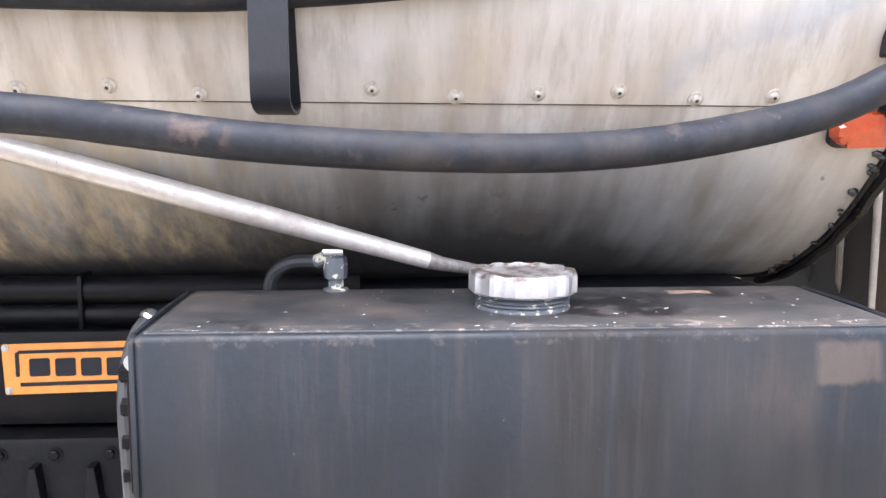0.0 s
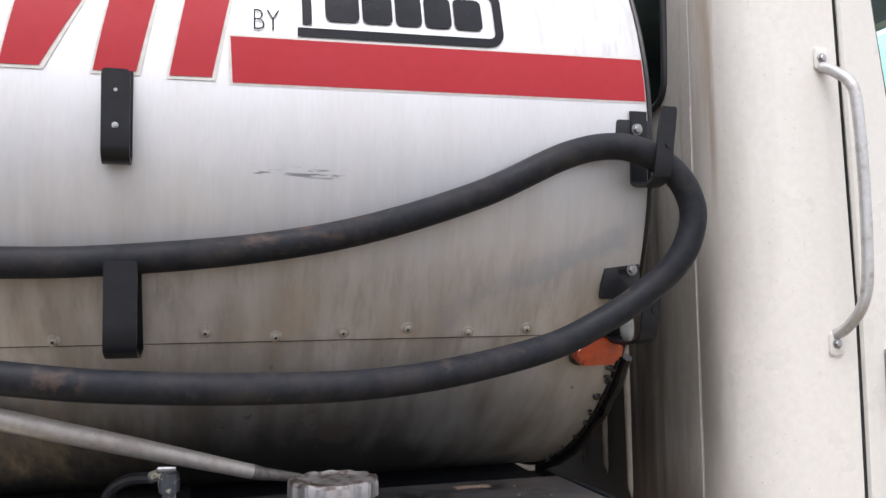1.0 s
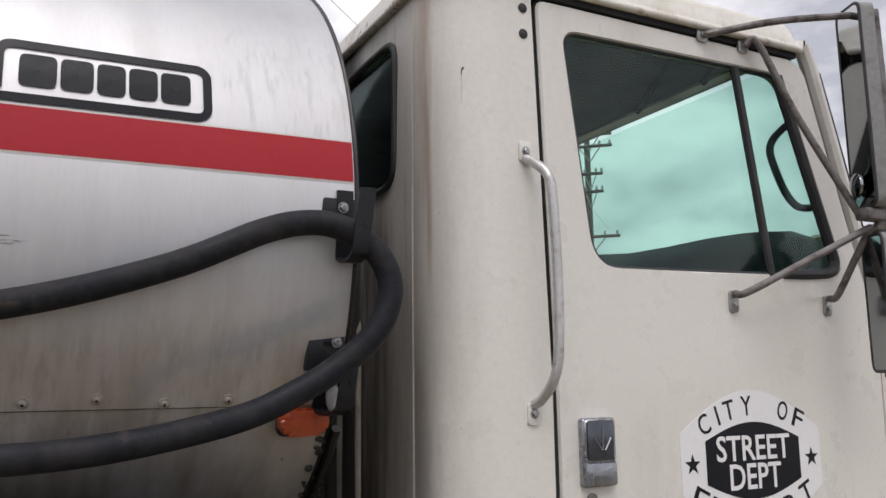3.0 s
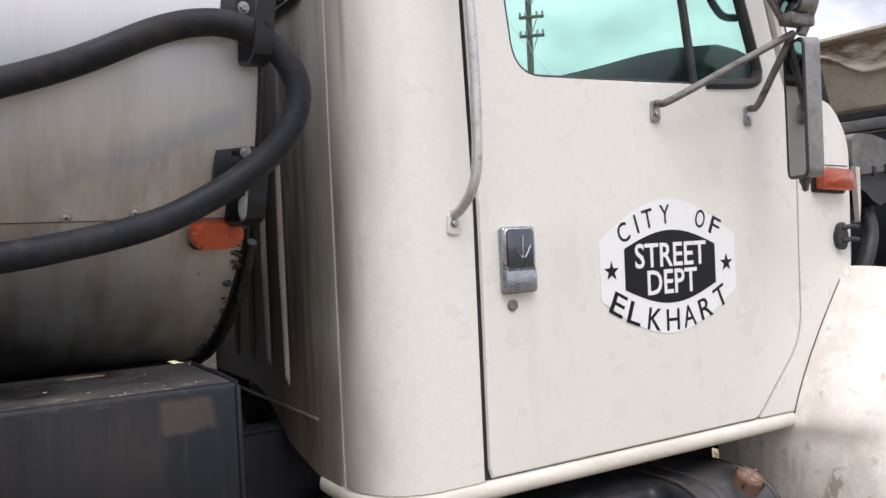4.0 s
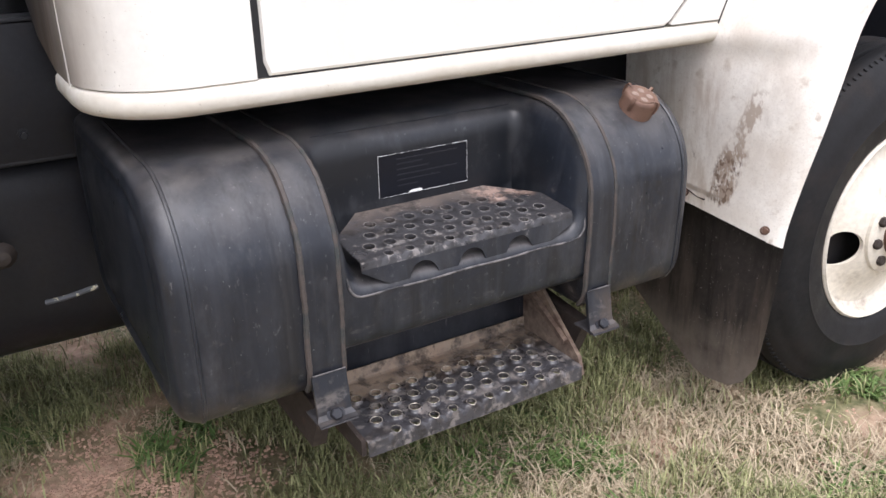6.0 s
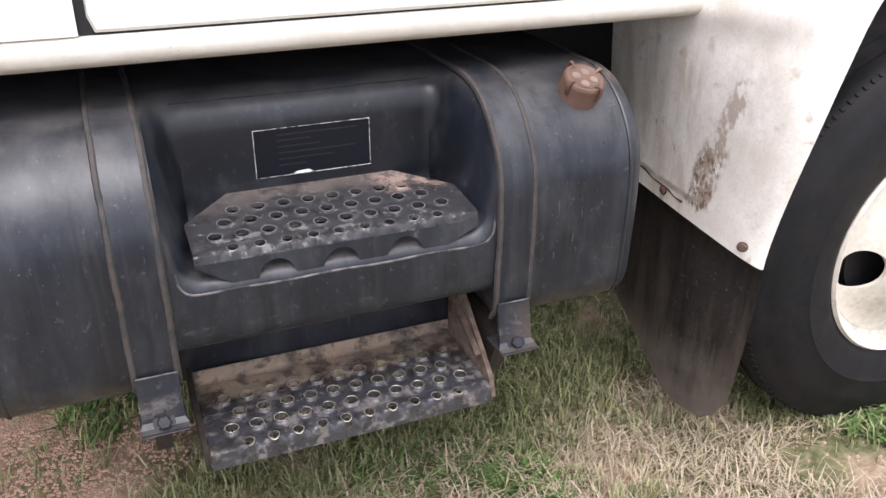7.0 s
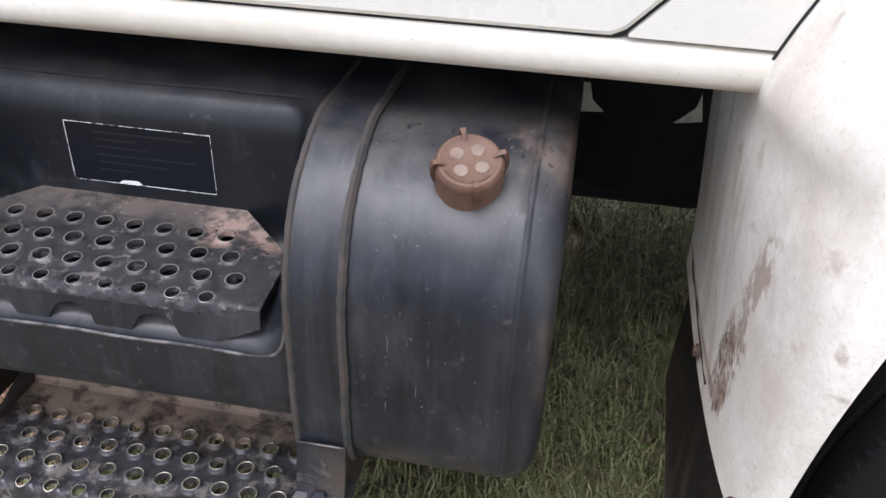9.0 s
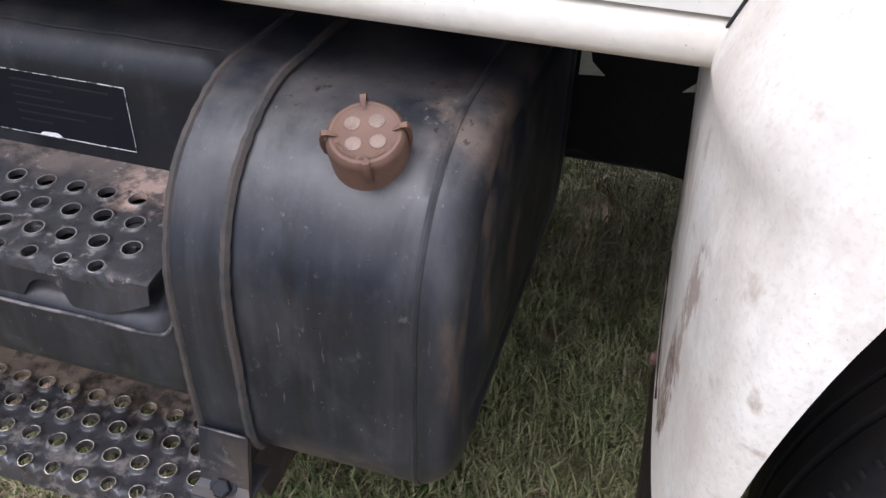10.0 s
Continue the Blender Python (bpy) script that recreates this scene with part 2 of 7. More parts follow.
overlay(M["fender_white"], (0.30, 0.205, 0.145), [((0, 1, 0.283), 0.158, 0.030, 0.010), ((0, 0, 1), 0.778, 0.065, 0.02)], 30, 0.40, 0.50, (1, 1, 0.6), 0.016, 0.8)
overlay(M["fender_white"], (0.36, 0.28, 0.22), [((0, 1, 0.40), 0.262, 0.016, 0.008), ((0, 0, 1), 0.895, 0.10, 0.02)], 34, 0.40, 0.50, (1, 1, 0.6), 0.020, 0.8)
overlay(M["fender_white"], (0.14, 0.085, 0.055), [((0, 1, 0.283), 0.166, 0.030, 0.012), ((0, 0, 1), 0.760, 0.06, 0.02)], 70, 0.50, 0.57, (1, 1, 0.6), 0.012, 0.85)
overlay(M["fender_white"], (0.70, 0.66, 0.60), [((0, 1, 0.283), 0.155, 0.034, 0.012), ((0, 0, 1), 0.80, 0.10, 0.03)], 48, 0.56, 0.60, (1, 1, 0.7), 0.016, 0.9)
overlay(M["fender_white"], (0.16, 0.12, 0.09), [((0, 1, 0), 0.075, 0.035, 0.02), ((0, 0, 1), 0.86, 0.06, 0.06)], 60, 0.62, 0.66, (1, 1, 0.5), 0.0, 0.8)
overlay(M["fender_white"], (0.24, 0.19, 0.15), [((0, 0.10, -1), -0.712, 0.004, 0.006), ((0, 1, 0), 0.12, 0.16, 0.02)], 18, 0.30, 0.45, (1, 1, 1), 0.004, 0.8)
overlay(M["fender_white"], (0.50, 0.41, 0.33), [((0, 1, 0), 0.16, 0.12, 0.06), ((0, 0, 1), 0.86, 0.16, 0.1)], 14, 0.42, 0.66, (1, 2, 0.4), 0.06, 0.7)
M["seam"] = material("door_gap_rubber", (0.012, 0.012, 0.013), 0.8, bump=0.05)
M["rubber"] = material("black_rubber", (0.022, 0.023, 0.026), 0.55, dirt=(0.075, 0.07, 0.065), dirt_lo=0.5, dirt_hi=0.9, dirt_scale=6, grain=0.2)
M["hose"] = material("hose_rubber", (0.0135, 0.0150, 0.0195), 0.55, dirt=(0.042, 0.037, 0.035), dirt_lo=0.50, dirt_hi=0.74, dirt_scale=9,
                     grain=0.28, bump=0.25, bump_scale=160, second=(0.075, 0.055, 0.045), second_lo=0.62, second_hi=0.76, second_scale=17, specks=((0.10, 0.09, 0.08), 0.72), spec=0.2)
overlay(M["hose"], (0.10, 0.066, 0.05), [((1, 0, 0), -1.63, 0.028, 0.012), ((0, 0, 1), 1.775, 0.014, 0.010)], 40, 0.44, 0.62, (1, 1, 1), 0.012, 0.5)
overlay(M["hose"], (0.085, 0.055, 0.040), [((1, 0, 0), -1.27, 0.11, 0.05), ((0, 0, 1), 2.02, 0.022, 0.02)], 30, 0.50, 0.66, (0.5, 1, 1), 0.02, 0.7)
M["black_paint"] = material("black_satin_paint", (0.0085, 0.0095, 0.0125), 0.42, spec=0.35, dirt=(0.035, 0.032, 0.030), dirt_lo=0.58, dirt_hi=0.9, dirt_scale=5, grain=0.15)
M["frame_black"] = material("greasy_black_frame", (0.0115, 0.0125, 0.0170), 0.42, dirt=(0.024, 0.020, 0.017), dirt_lo=0.5, dirt_hi=0.85, dirt_scale=7, grain=0.2, bump=0.3, spec=0.4)
M["tar_black"] = material("tar_coated_steel", (0.0032, 0.0033, 0.0040), 0.5, dirt=(0.010, 0.008, 0.007), dirt_lo=0.5, dirt_hi=0.8, dirt_scale=9, grain=0.25, bump=0.4, spec=0.12)
M["box_grey"] = material("slate_grey_paint", (0.0125, 0.0152, 0.020), 0.48, dirt=(0.030, 0.026, 0.0245), dirt_lo=0.50, dirt_hi=0.80, dirt_scale=2.6,
                         stretch=(2.4, 1, 0.30), grain=0.12, bump=0.12, second=(0.09, 0.075, 0.068), second_lo=0.71, second_hi=0.75, second_scale=34,
                         streak=((0.040, 0.035, 0.033), 0.56, 0.80), specks=((0.20, 0.19, 0.18), 0.765), spec=0.28)
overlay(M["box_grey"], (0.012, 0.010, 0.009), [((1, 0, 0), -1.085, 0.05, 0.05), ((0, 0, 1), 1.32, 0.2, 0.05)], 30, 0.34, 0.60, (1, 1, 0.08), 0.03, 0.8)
overlay(M["box_grey"], (0.075, 0.056, 0.047), [((1, 0, 0), -0.84, 0.05, 0.06), ((0, 0, 1), 1.40, 0.03, 0.05)], 16, 0.40, 0.75, (1, 1, 0.35), 0.06, 0.4)
overlay(M["box_grey"], (0.060, 0.047, 0.041), [((1, 0, 0.1), -0.606, 0.040, 0.012), ((0, 0, 1), 1.462, 0.026, 0.008)], 12, 0.22, 0.55, (1, 1, 0.6), 0.012, 0.85)
# patchy band, darker towards the bottom of the sides
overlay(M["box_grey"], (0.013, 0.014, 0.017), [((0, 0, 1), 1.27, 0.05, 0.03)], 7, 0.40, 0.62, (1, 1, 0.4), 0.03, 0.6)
overlay(M["box_grey"], (0.055, 0.058, 0.063), [((0, 0, 1), 1.36, 0.12, 0.04)], 24, 0.54, 0.74, (2, 1, 0.10), 0.03, 0.25)
# second, wider band that darkens the lower sides
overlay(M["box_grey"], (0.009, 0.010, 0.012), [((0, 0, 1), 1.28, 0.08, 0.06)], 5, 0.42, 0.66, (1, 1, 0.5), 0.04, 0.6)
overlay(M["box_grey"], (0.085, 0.075, 0.068), [((0, 0, 1), 1.503, 0.004, 0.006)], 45, 0.54, 0.68, (1, 1, 1), 0.006, 0.5)
M["box_top"] = material("dusty_grey_top", (0.030, 0.031, 0.034), 0.5, dirt=(0.080, 0.064, 0.054), dirt_lo=0.45, dirt_hi=0.75, dirt_scale=6,
                        grain=0.15, bump=0.25, second=(0.009, 0.008, 0.008), second_lo=0.58, second_hi=0.66, second_scale=9, specks=((0.34, 0.31, 0.28), 0.755))
overlay(M["box_top"], (0.006, 0.005, 0.005), [((1, 0, 0), -1.04, 0.08, 0.05), ((0, 1, 0), 0.02, 0.07, 0.04)], 22, 0.42, 0.52, (1, 1, 1), 0.05)
overlay(M["box_top"], (0.24, 0.205, 0.18), [((0, 1, 0), -0.125, 0.02, 0.02)], 34, 0.58, 0.64, (0.6, 1, 1), 0.03, 0.5)
overlay(M["box_top"], (0.30, 0.21, 0.16), [((1, 0, 0), -0.887, 0.034, 0.006), ((0, 1, 0), 0.112, 0.012, 0.006)], 20, 0.2, 0.4, (1, 1, 1), 0.012, 0.9)
overlay(M["box_top"], (0.26, 0.20, 0.15), [((0, 1, 0), -0.14, 0.010, 0.02)], 60, 0.58, 0.66, (1, 1, 1), 0.02, 0.8)
M["fuel_black"] = material("faded_black_tank", (0.0105, 0.0135, 0.0200), 0.38, dirt=(0.036, 0.039, 0.046), dirt_lo=0.48, dirt_hi=0.86, dirt_scale=5,
                           stretch=(1.8, 1, 0.5), grain=0.15, bump=0.10, second=(0.060, 0.056, 0.055), second_lo=0.64, second_hi=0.80, second_scale=24, dirt_rough=0.55,
                           streak=((0.034, 0.037, 0.045), 0.55, 0.80), dust=((0.105, 0.095, 0.089), 0.70), specks=((0.30, 0.29, 0.28), 0.725))
overlay(M["fuel_black"], (0.16, 0.155, 0.15), [((1, 0, 0), 0.35, 0.7, 0.01)], 150, 0.66, 0.70, (1, 1, 0.12), 0.0, 0.6)
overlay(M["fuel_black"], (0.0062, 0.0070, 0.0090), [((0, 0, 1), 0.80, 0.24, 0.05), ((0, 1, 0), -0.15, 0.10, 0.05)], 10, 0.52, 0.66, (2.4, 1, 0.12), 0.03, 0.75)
overlay(M["fuel_black"], (0.085, 0.088, 0.095), [((0, 0, 1), 0.86, 0.16, 0.08), ((0, 1, 0), -0.15, 0.05, 0.02)], 13, 0.54, 0.74, (2.2, 1, 0.10), 0.03, 0.28)
overlay(M["fuel_black"], (0.075, 0.058, 0.048), [((0, 0, 1), 0.585, 0.03, 0.04), ((0, 1, 0), -0.10, 0.10, 0.03)], 14, 0.44, 0.64, (1, 1, 0.6), 0.03, 0.7)
overlay(M["fuel_black"], (0.17, 0.145, 0.13), [((0, 0, 1), 0.646, 0.006, 0.012), ((1, 0, 0), 0.35, 0.29, 0.01)], 34, 0.44, 0.66, (0.5, 1, 1), 0.01, 0.9)
overlay(M["fuel_black"], (0.105, 0.096, 0.092), [((0, 0, 1), 0.695, 0.04, 0.02), ((1, 0, 0), 0.35, 0.29, 0.02)], 60, 0.60, 0.72, (0.4, 1, 1), 0.02, 0.45)
overlay(M["fuel_black"], (0.15, 0.135, 0.125), [((0, 0, 1), 0.61, 0.02, 0.03)], 24, 0.60, 0.70, (1, 1, 1), 0.03, 0.8)
overlay(M["fuel_black"], (0.11, 0.10, 0.098), [((1, 0, 0), 0.50, 0.012, 0.02), ((0, 0, 1), 0.92, 0.035, 0.03), ((0, 1, 0), 0.05, 0.03, 0.01)], 34, 0.40, 0.62, (1, 1, 0.3), 0.02, 0.9)
# shade under the cab overhang, put into the colour of the step bay
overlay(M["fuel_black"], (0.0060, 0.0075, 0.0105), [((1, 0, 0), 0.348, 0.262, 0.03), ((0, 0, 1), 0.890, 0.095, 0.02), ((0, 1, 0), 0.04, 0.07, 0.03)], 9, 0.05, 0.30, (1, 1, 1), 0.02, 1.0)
overlay(M["fuel_black"], (0.085, 0.084, 0.088), [((1, 0, 0), 0.348, 0.26, 0.03), ((0, 0, 1), 0.87, 0.09, 0.04), ((0, 1, 0), 0.05, 0.06, 0.03)], 26, 0.60, 0.78, (0.7, 1, 1.4), 0.03, 0.35)
overlay(M["fuel_black"], (0.10, 0.092, 0.090), [((1, 0, 0), 0.348, 0.262, 0.02), ((0, 0, 1), 0.782, 0.022, 0.012), ((0, 1, 0), -0.06, 0.075, 0.02)], 20, 0.40, 0.70, (1, 1, 1), 0.015, 0.28)
overlay(M["fuel_black"], (0.11, 0.082, 0.064), [((1, 0, 0), 0.965, 0.010, 0.012), ((0, 0, 1), 0.88, 0.13, 0.08), ((0, 1, 0), 0.0, 0.16, 0.06)], 16, 0.48, 0.60, (1, 1, 0.4), 0.0, 0.8)
overlay(M["fuel_black"], (0.16, 0.125, 0.105), [((1, 0, 0), 0.930, 0.030, 0.025), ((0, 1, 0), 0.03, 0.05, 0.04), ((0, 0, 1), 1.02, 0.04, 0.02)], 18, 0.40, 0.60, (1, 1, 1), 0.03, 0.75)
overlay(M["fuel_black"], (0.010, 0.009, 0.009), [((1, 0, 0), 0.83, 0.12, 0.03), ((0, 1, 0), 0.02, 0.05, 0.03), ((0, 0, 1), 1.02, 0.05, 0.02)], 90, 0.60, 0.64, (1, 1, 1), 0.0, 0.9)
overlay(M["fuel_black"], (0.20, 0.19, 0.185), [((1, 0, 0), 0.90, 0.05, 0.03), ((0, 1, 0), -0.03, 0.06, 0.03), ((0, 0, 1), 0.98, 0.05, 0.03)], 110, 0.64, 0.67, (1, 1, 1), 0.0, 0.7)
overlay(M["fuel_black"], (0.095, 0.098, 0.106), [((1, 0, 0), 0.35, 0.7, 0.01)], 9, 0.50, 0.72, (1.6, 1, 0.7), 0.0, 0.30)
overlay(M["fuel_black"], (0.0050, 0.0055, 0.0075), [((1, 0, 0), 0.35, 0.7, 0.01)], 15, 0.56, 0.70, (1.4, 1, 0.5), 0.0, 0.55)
overlay(M["fuel_black"], (0.13, 0.128, 0.130), [((1, 0, 0), 0.35, 0.7, 0.01)], 62, 0.63, 0.70, (1, 1, 0.6), 0.0, 0.35)
overlay(M["fuel_black"], (0.15, 0.135, 0.125), [((0, 0, 1), 0.575, 0.010, 0.012), ((0, 1, 0), -0.10, 0.10, 0.03)], 50, 0.50, 0.62, (0.5, 1, 1), 0.008, 0.6)
M["step_black"] = material("worn_step_plate", (0.040, 0.039, 0.042), 0.34, dirt=(0.120, 0.096, 0.083), dirt_lo=0.50, dirt_hi=0.70, dirt_scale=12, grade=(0, 4.0, 0, 0.06),
                           grain=0.25, bump=0.3, second=(0.13, 0.115, 0.105), second_lo=0.60, second_hi=0.76, second_scale=26, specks=((0.30, 0.28, 0.26), 0.735))
M["step_low"] = material("muddy_step_plate", (0.042, 0.041, 0.045), 0.26, dirt=(0.30, 0.215, 0.155), dirt_lo=0.53, dirt_hi=0.72, dirt_scale=16, grade=(-0.35, 2.6, 0, 0.13),
                         grain=0.25, bump=0.3, second=(0.19, 0.165, 0.15), second_lo=0.56, second_hi=0.70, second_scale=26, specks=((0.40, 0.36, 0.32), 0.72))
overlay(M["step_low"], (0.36, 0.28, 0.21), [((0, 1, 0), 0.030, 0.036, 0.016)], 20, 0.30, 0.60, (1, 1, 1), 0.03, 0.85)
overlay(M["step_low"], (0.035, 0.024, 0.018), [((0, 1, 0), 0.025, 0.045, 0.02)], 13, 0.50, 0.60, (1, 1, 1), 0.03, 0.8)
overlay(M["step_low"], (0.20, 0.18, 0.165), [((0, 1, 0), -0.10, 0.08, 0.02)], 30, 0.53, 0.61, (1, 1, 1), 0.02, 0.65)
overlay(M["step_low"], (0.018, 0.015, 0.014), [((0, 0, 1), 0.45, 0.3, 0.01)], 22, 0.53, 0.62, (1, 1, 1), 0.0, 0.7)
overlay(M["step_black"], (0.36, 0.255, 0.21), [((1, 0, 0), 0.535, 0.05, 0.03), ((0, 1, 0), 0.015, 0.035, 0.02)], 30, 0.44, 0.54, (1, 1, 1), 0.02, 0.8)
overlay(M["step_black"], (0.20, 0.185, 0.175), [((0, 1, 0), -0.12, 0.03, 0.02), ((1, 0, 0), 0.25, 0.16, 0.05)], 42, 0.54, 0.62, (1, 1, 1), 0.02, 0.75)
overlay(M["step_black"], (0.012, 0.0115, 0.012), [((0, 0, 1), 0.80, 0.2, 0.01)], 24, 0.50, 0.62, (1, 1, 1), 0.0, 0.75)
overlay(M["step_black"], (0.30, 0.275, 0.255), [((0, 0, 1), 0.80, 0.2, 0.01)], 55, 0.60, 0.66, (1, 1, 1), 0.0, 0.5)
M["mud_rust"] = material("mud_caked_rust", (0.20, 0.148, 0.112), 0.85, dirt=(0.07, 0.042, 0.030), dirt_lo=0.46, dirt_hi=0.66, dirt_scale=18, grain=0.3, bump=0.5, specks=((0.03, 0.022, 0.02), 0.68))
M["decal_worn"] = material("chipped_white_line", (0.62, 0.62, 0.61), 0.5, second=(0.05, 0.05, 0.055), second_lo=0.52, second_hi=0.56, second_scale=120)
M["dark_rust"] = material("grimy_rusted_arm", (0.030, 0.021, 0.017), 0.75, dirt=(0.085, 0.050, 0.034), dirt_lo=0.56, dirt_hi=0.74, dirt_scale=14, grain=0.3, bump=0.5)
M["gusset"] = material("dusty_pale_gusset", (0.34, 0.34, 0.28), 0.7, dirt=(0.20, 0.20, 0.15), dirt_scale=30)
M["collar"] = material("worn_tread_collar", (0.27, 0.255, 0.24), 0.36, metal=0.3, dirt=(0.05, 0.042, 0.038), dirt_lo=0.44, dirt_hi=0.62, dirt_scale=26, bump=0.2)
M["mud_collar"] = material("muddy_tread_collar", (0.46, 0.41, 0.34), 0.34, metal=0.45, dirt=(0.026, 0.022, 0.019), dirt_lo=0.46, dirt_hi=0.60, dirt_scale=30, bump=0.4)
M["lip_worn"] = material("worn_edge_paint", (0.13, 0.12, 0.118), 0.55, dirt=(0.03, 0.03, 0.033), dirt_lo=0.42, dirt_hi=0.58, dirt_scale=24, bump=0.2)
M["rust"] = material("rusty_brown_steel", (0.115, 0.062, 0.042), 0.75, dirt=(0.035, 0.026, 0.023), dirt_lo=0.45, dirt_hi=0.7, dirt_scale=14, grain=0.3, bump=0.5)
M["cap_brown"] = material("brown_cap_metal", (0.15, 0.085, 0.060), 0.5, metal=0.25, dust=((0.185, 0.112, 0.080), 0.8), dirt=(0.07, 0.04, 0.03), dirt_lo=0.5, dirt_hi=0.8, dirt_scale=30, grain=0.2, bump=0.3)
M["cap_dot"] = material("worn_bare_metal", (0.25, 0.185, 0.15), 0.5, metal=0.2, dirt=(0.16, 0.10, 0.075), dirt_lo=0.46, dirt_hi=0.7, dirt_scale=90)
M["aluminium"] = material("dull_aluminium", (0.37, 0.36, 0.36), 0.45, metal=0.7, dirt=(0.30, 0.25, 0.22), dirt_lo=0.50, dirt_hi=0.8, dirt_scale=22, grain=0.1, bump=0.2)
overlay(M["aluminium"], (0.10, 0.06, 0.042), [((0, 0, 1), 1.569, 0.004, 0.004)], 34, 0.47, 0.58, (1, 1, 1), 0.003, 0.85)
M["pipe_paint"] = material("dusty_pipe", (0.42, 0.395, 0.37), 0.40, metal=0.45, dirt=(0.24, 0.18, 0.145), dirt_lo=0.50, dirt_hi=0.78, dirt_scale=13, grain=0.12, bump=0.25, specks=((0.05, 0.035, 0.03), 0.70))
M["steel_grey"] = material("galvanised_steel", (0.42, 0.42, 0.42), 0.4, metal=0.85, dirt=(0.16, 0.13, 0.115), dirt_lo=0.52, dirt_hi=0.75, dirt_scale=20, bump=0.2)
M["mirror_arm"] = material("weathered_mirror_bracket", (0.21, 0.195, 0.185), 0.5, metal=0.5, dirt=(0.05, 0.038, 0.034), dirt_lo=0.46, dirt_hi=0.66, dirt_scale=18, bump=0.3)
M["chrome"] = material("scuffed_chrome", (0.62, 0.63, 0.64), 0.16, metal=1.0, grain=0.04, bump=0.05)
M["dark_chrome"] = material("dark_handle_paddle", (0.10, 0.11, 0.125), 0.25, metal=0.7, bump=0.05)
M["handle_grey"] = material("worn_grey_handle", (0.34, 0.36, 0.39), 0.24, metal=0.85, dirt=(0.16, 0.155, 0.15), dirt_lo=0.45, dirt_hi=0.75, dirt_scale=30, bump=0.1)
M["mirror_shell"] = material("dull_grey_shell", (0.23, 0.23, 0.225), 0.6, dirt=(0.12, 0.11, 0.10), dirt_lo=0.5, dirt_hi=0.8, dirt_scale=18, bump=0.1)
M["grab_silver"] = material("worn_silver_tube", (0.56, 0.555, 0.545), 0.36, metal=0.55, dirt=(0.24, 0.20, 0.175), dirt_lo=0.54, dirt_hi=0.75, dirt_scale=20, grain=0.1, bump=0.15)
M["tyre"] = material("tyre_rubber", (0.0085, 0.0085, 0.0095), 0.62, spec=0.25, dirt=(0.028, 0.022, 0.019), dirt_lo=0.50, dirt_hi=0.80, dirt_scale=7, grain=0.25, bump=0.3, second=(0.050, 0.047, 0.045), second_lo=0.66, second_hi=0.80, second_scale=11)
M["flap"] = material("dusty_mud_flap", (0.040, 0.033, 0.029), 0.6, dirt=(0.17, 0.132, 0.105), dirt_lo=0.43, dirt_hi=0.82, dirt_scale=4.5, stretch=(1, 3, 0.6), grade=(0, 0, -0.9, 0.40),
                     grain=0.2, bump=0.15, second=(0.30, 0.28, 0.26), second_lo=0.70, second_hi=0.725, second_scale=60, specks=((0.55, 0.53, 0.5), 0.70))
overlay(M["flap"], (0.016, 0.013, 0.012), [((0, 0, 1), 0.50, 0.25, 0.05)], 16, 0.50, 0.64, (1, 3, 0.25), 0.0, 0.7)
overlay(M["flap"], (0.20, 0.175, 0.155), [((0, 0, 1), 0.45, 0.25, 0.05)], 90, 0.64, 0.68, (1, 2, 0.5), 0.0, 0.6)
overlay(M["flap"], (0.24, 0.205, 0.17), [((0, 0, 1), 0.22, 0.05, 0.10)], 9, 0.30, 0.62, (1, 1, 1), 0.04, 0.7)
M["rim"] = material("cream_wheel_paint", (0.66, 0.61, 0.52), 0.45, dirt=(0.24, 0.17, 0.12), dirt_lo=0.56, dirt_hi=0.78, dirt_scale=9, bump=0.2)
M["lp_white"] = material("cream_tank_paint", (0.78, 0.71, 0.59), 0.42, dirt=(0.34, 0.24, 0.15), dirt_lo=0.55, dirt_hi=0.8, dirt_scale=4, bump=0.06)
M["amber"] = material("amber_lens", (0.36, 0.046, 0.010), 0.18, dirt=(0.29, 0.042, 0.011), dirt_lo=0.45, dirt_hi=0.8, dirt_scale=22, grain=0.2, bump=0.25, coat=0.5)
M["red"] = material("red_stripe_film", (0.385, 0.022, 0.031), 0.55, spec=0.25, dirt=(0.34, 0.042, 0.048), dirt_lo=0.6, dirt_hi=0.9, dirt_scale=5, grain=0.05, bump=0.02)
M["decal_black"] = material("black_film", (0.007, 0.008, 0.012), 0.38, grain=0.08, bump=0.02, spec=0.25)
M["decal_white"] = material("white_film", (0.80, 0.80, 0.80), 0.35, grain=0.02, bump=0.02)
M["decal_cream"] = material("cream_film_edge", (0.60, 0.575, 0.53), 0.4, bump=0.02)
M["orange"] = material("orange_enamel_sign", (0.43, 0.17, 0.03), 0.4, dirt=(0.30, 0.12, 0.03), dirt_lo=0.5, dirt_hi=0.8, dirt_scale=14, bump=0.1)
M["tar"] = material("tar_drips", (0.010, 0.009, 0.009), 0.35, bump=0.4, bump_scale=60)
M["grey_fitting"] = material("chipped_grey_fitting", (0.085, 0.092, 0.105), 0.45, second=(0.55, 0.52, 0.40), second_lo=0.56, second_hi=0.6, second_scale=55, bump=0.1)
M["dusty_plastic"] = material("dusty_grey_plastic", (0.10, 0.10, 0.098), 0.6, dirt=(0.24, 0.23, 0.21), dirt_lo=0.46, dirt_hi=0.74, dirt_scale=9, bump=0.2, dust=((0.30, 0.29, 0.27), 0.6))
M["hood_tan"] = material("tan_fibreglass", (0.60, 0.55, 0.48), 0.7, dirt=(0.40, 0.34, 0.27), dirt_lo=0.45, dirt_hi=0.75, dirt_scale=3.5, stretch=(1, 1, 3), bump=0.3)
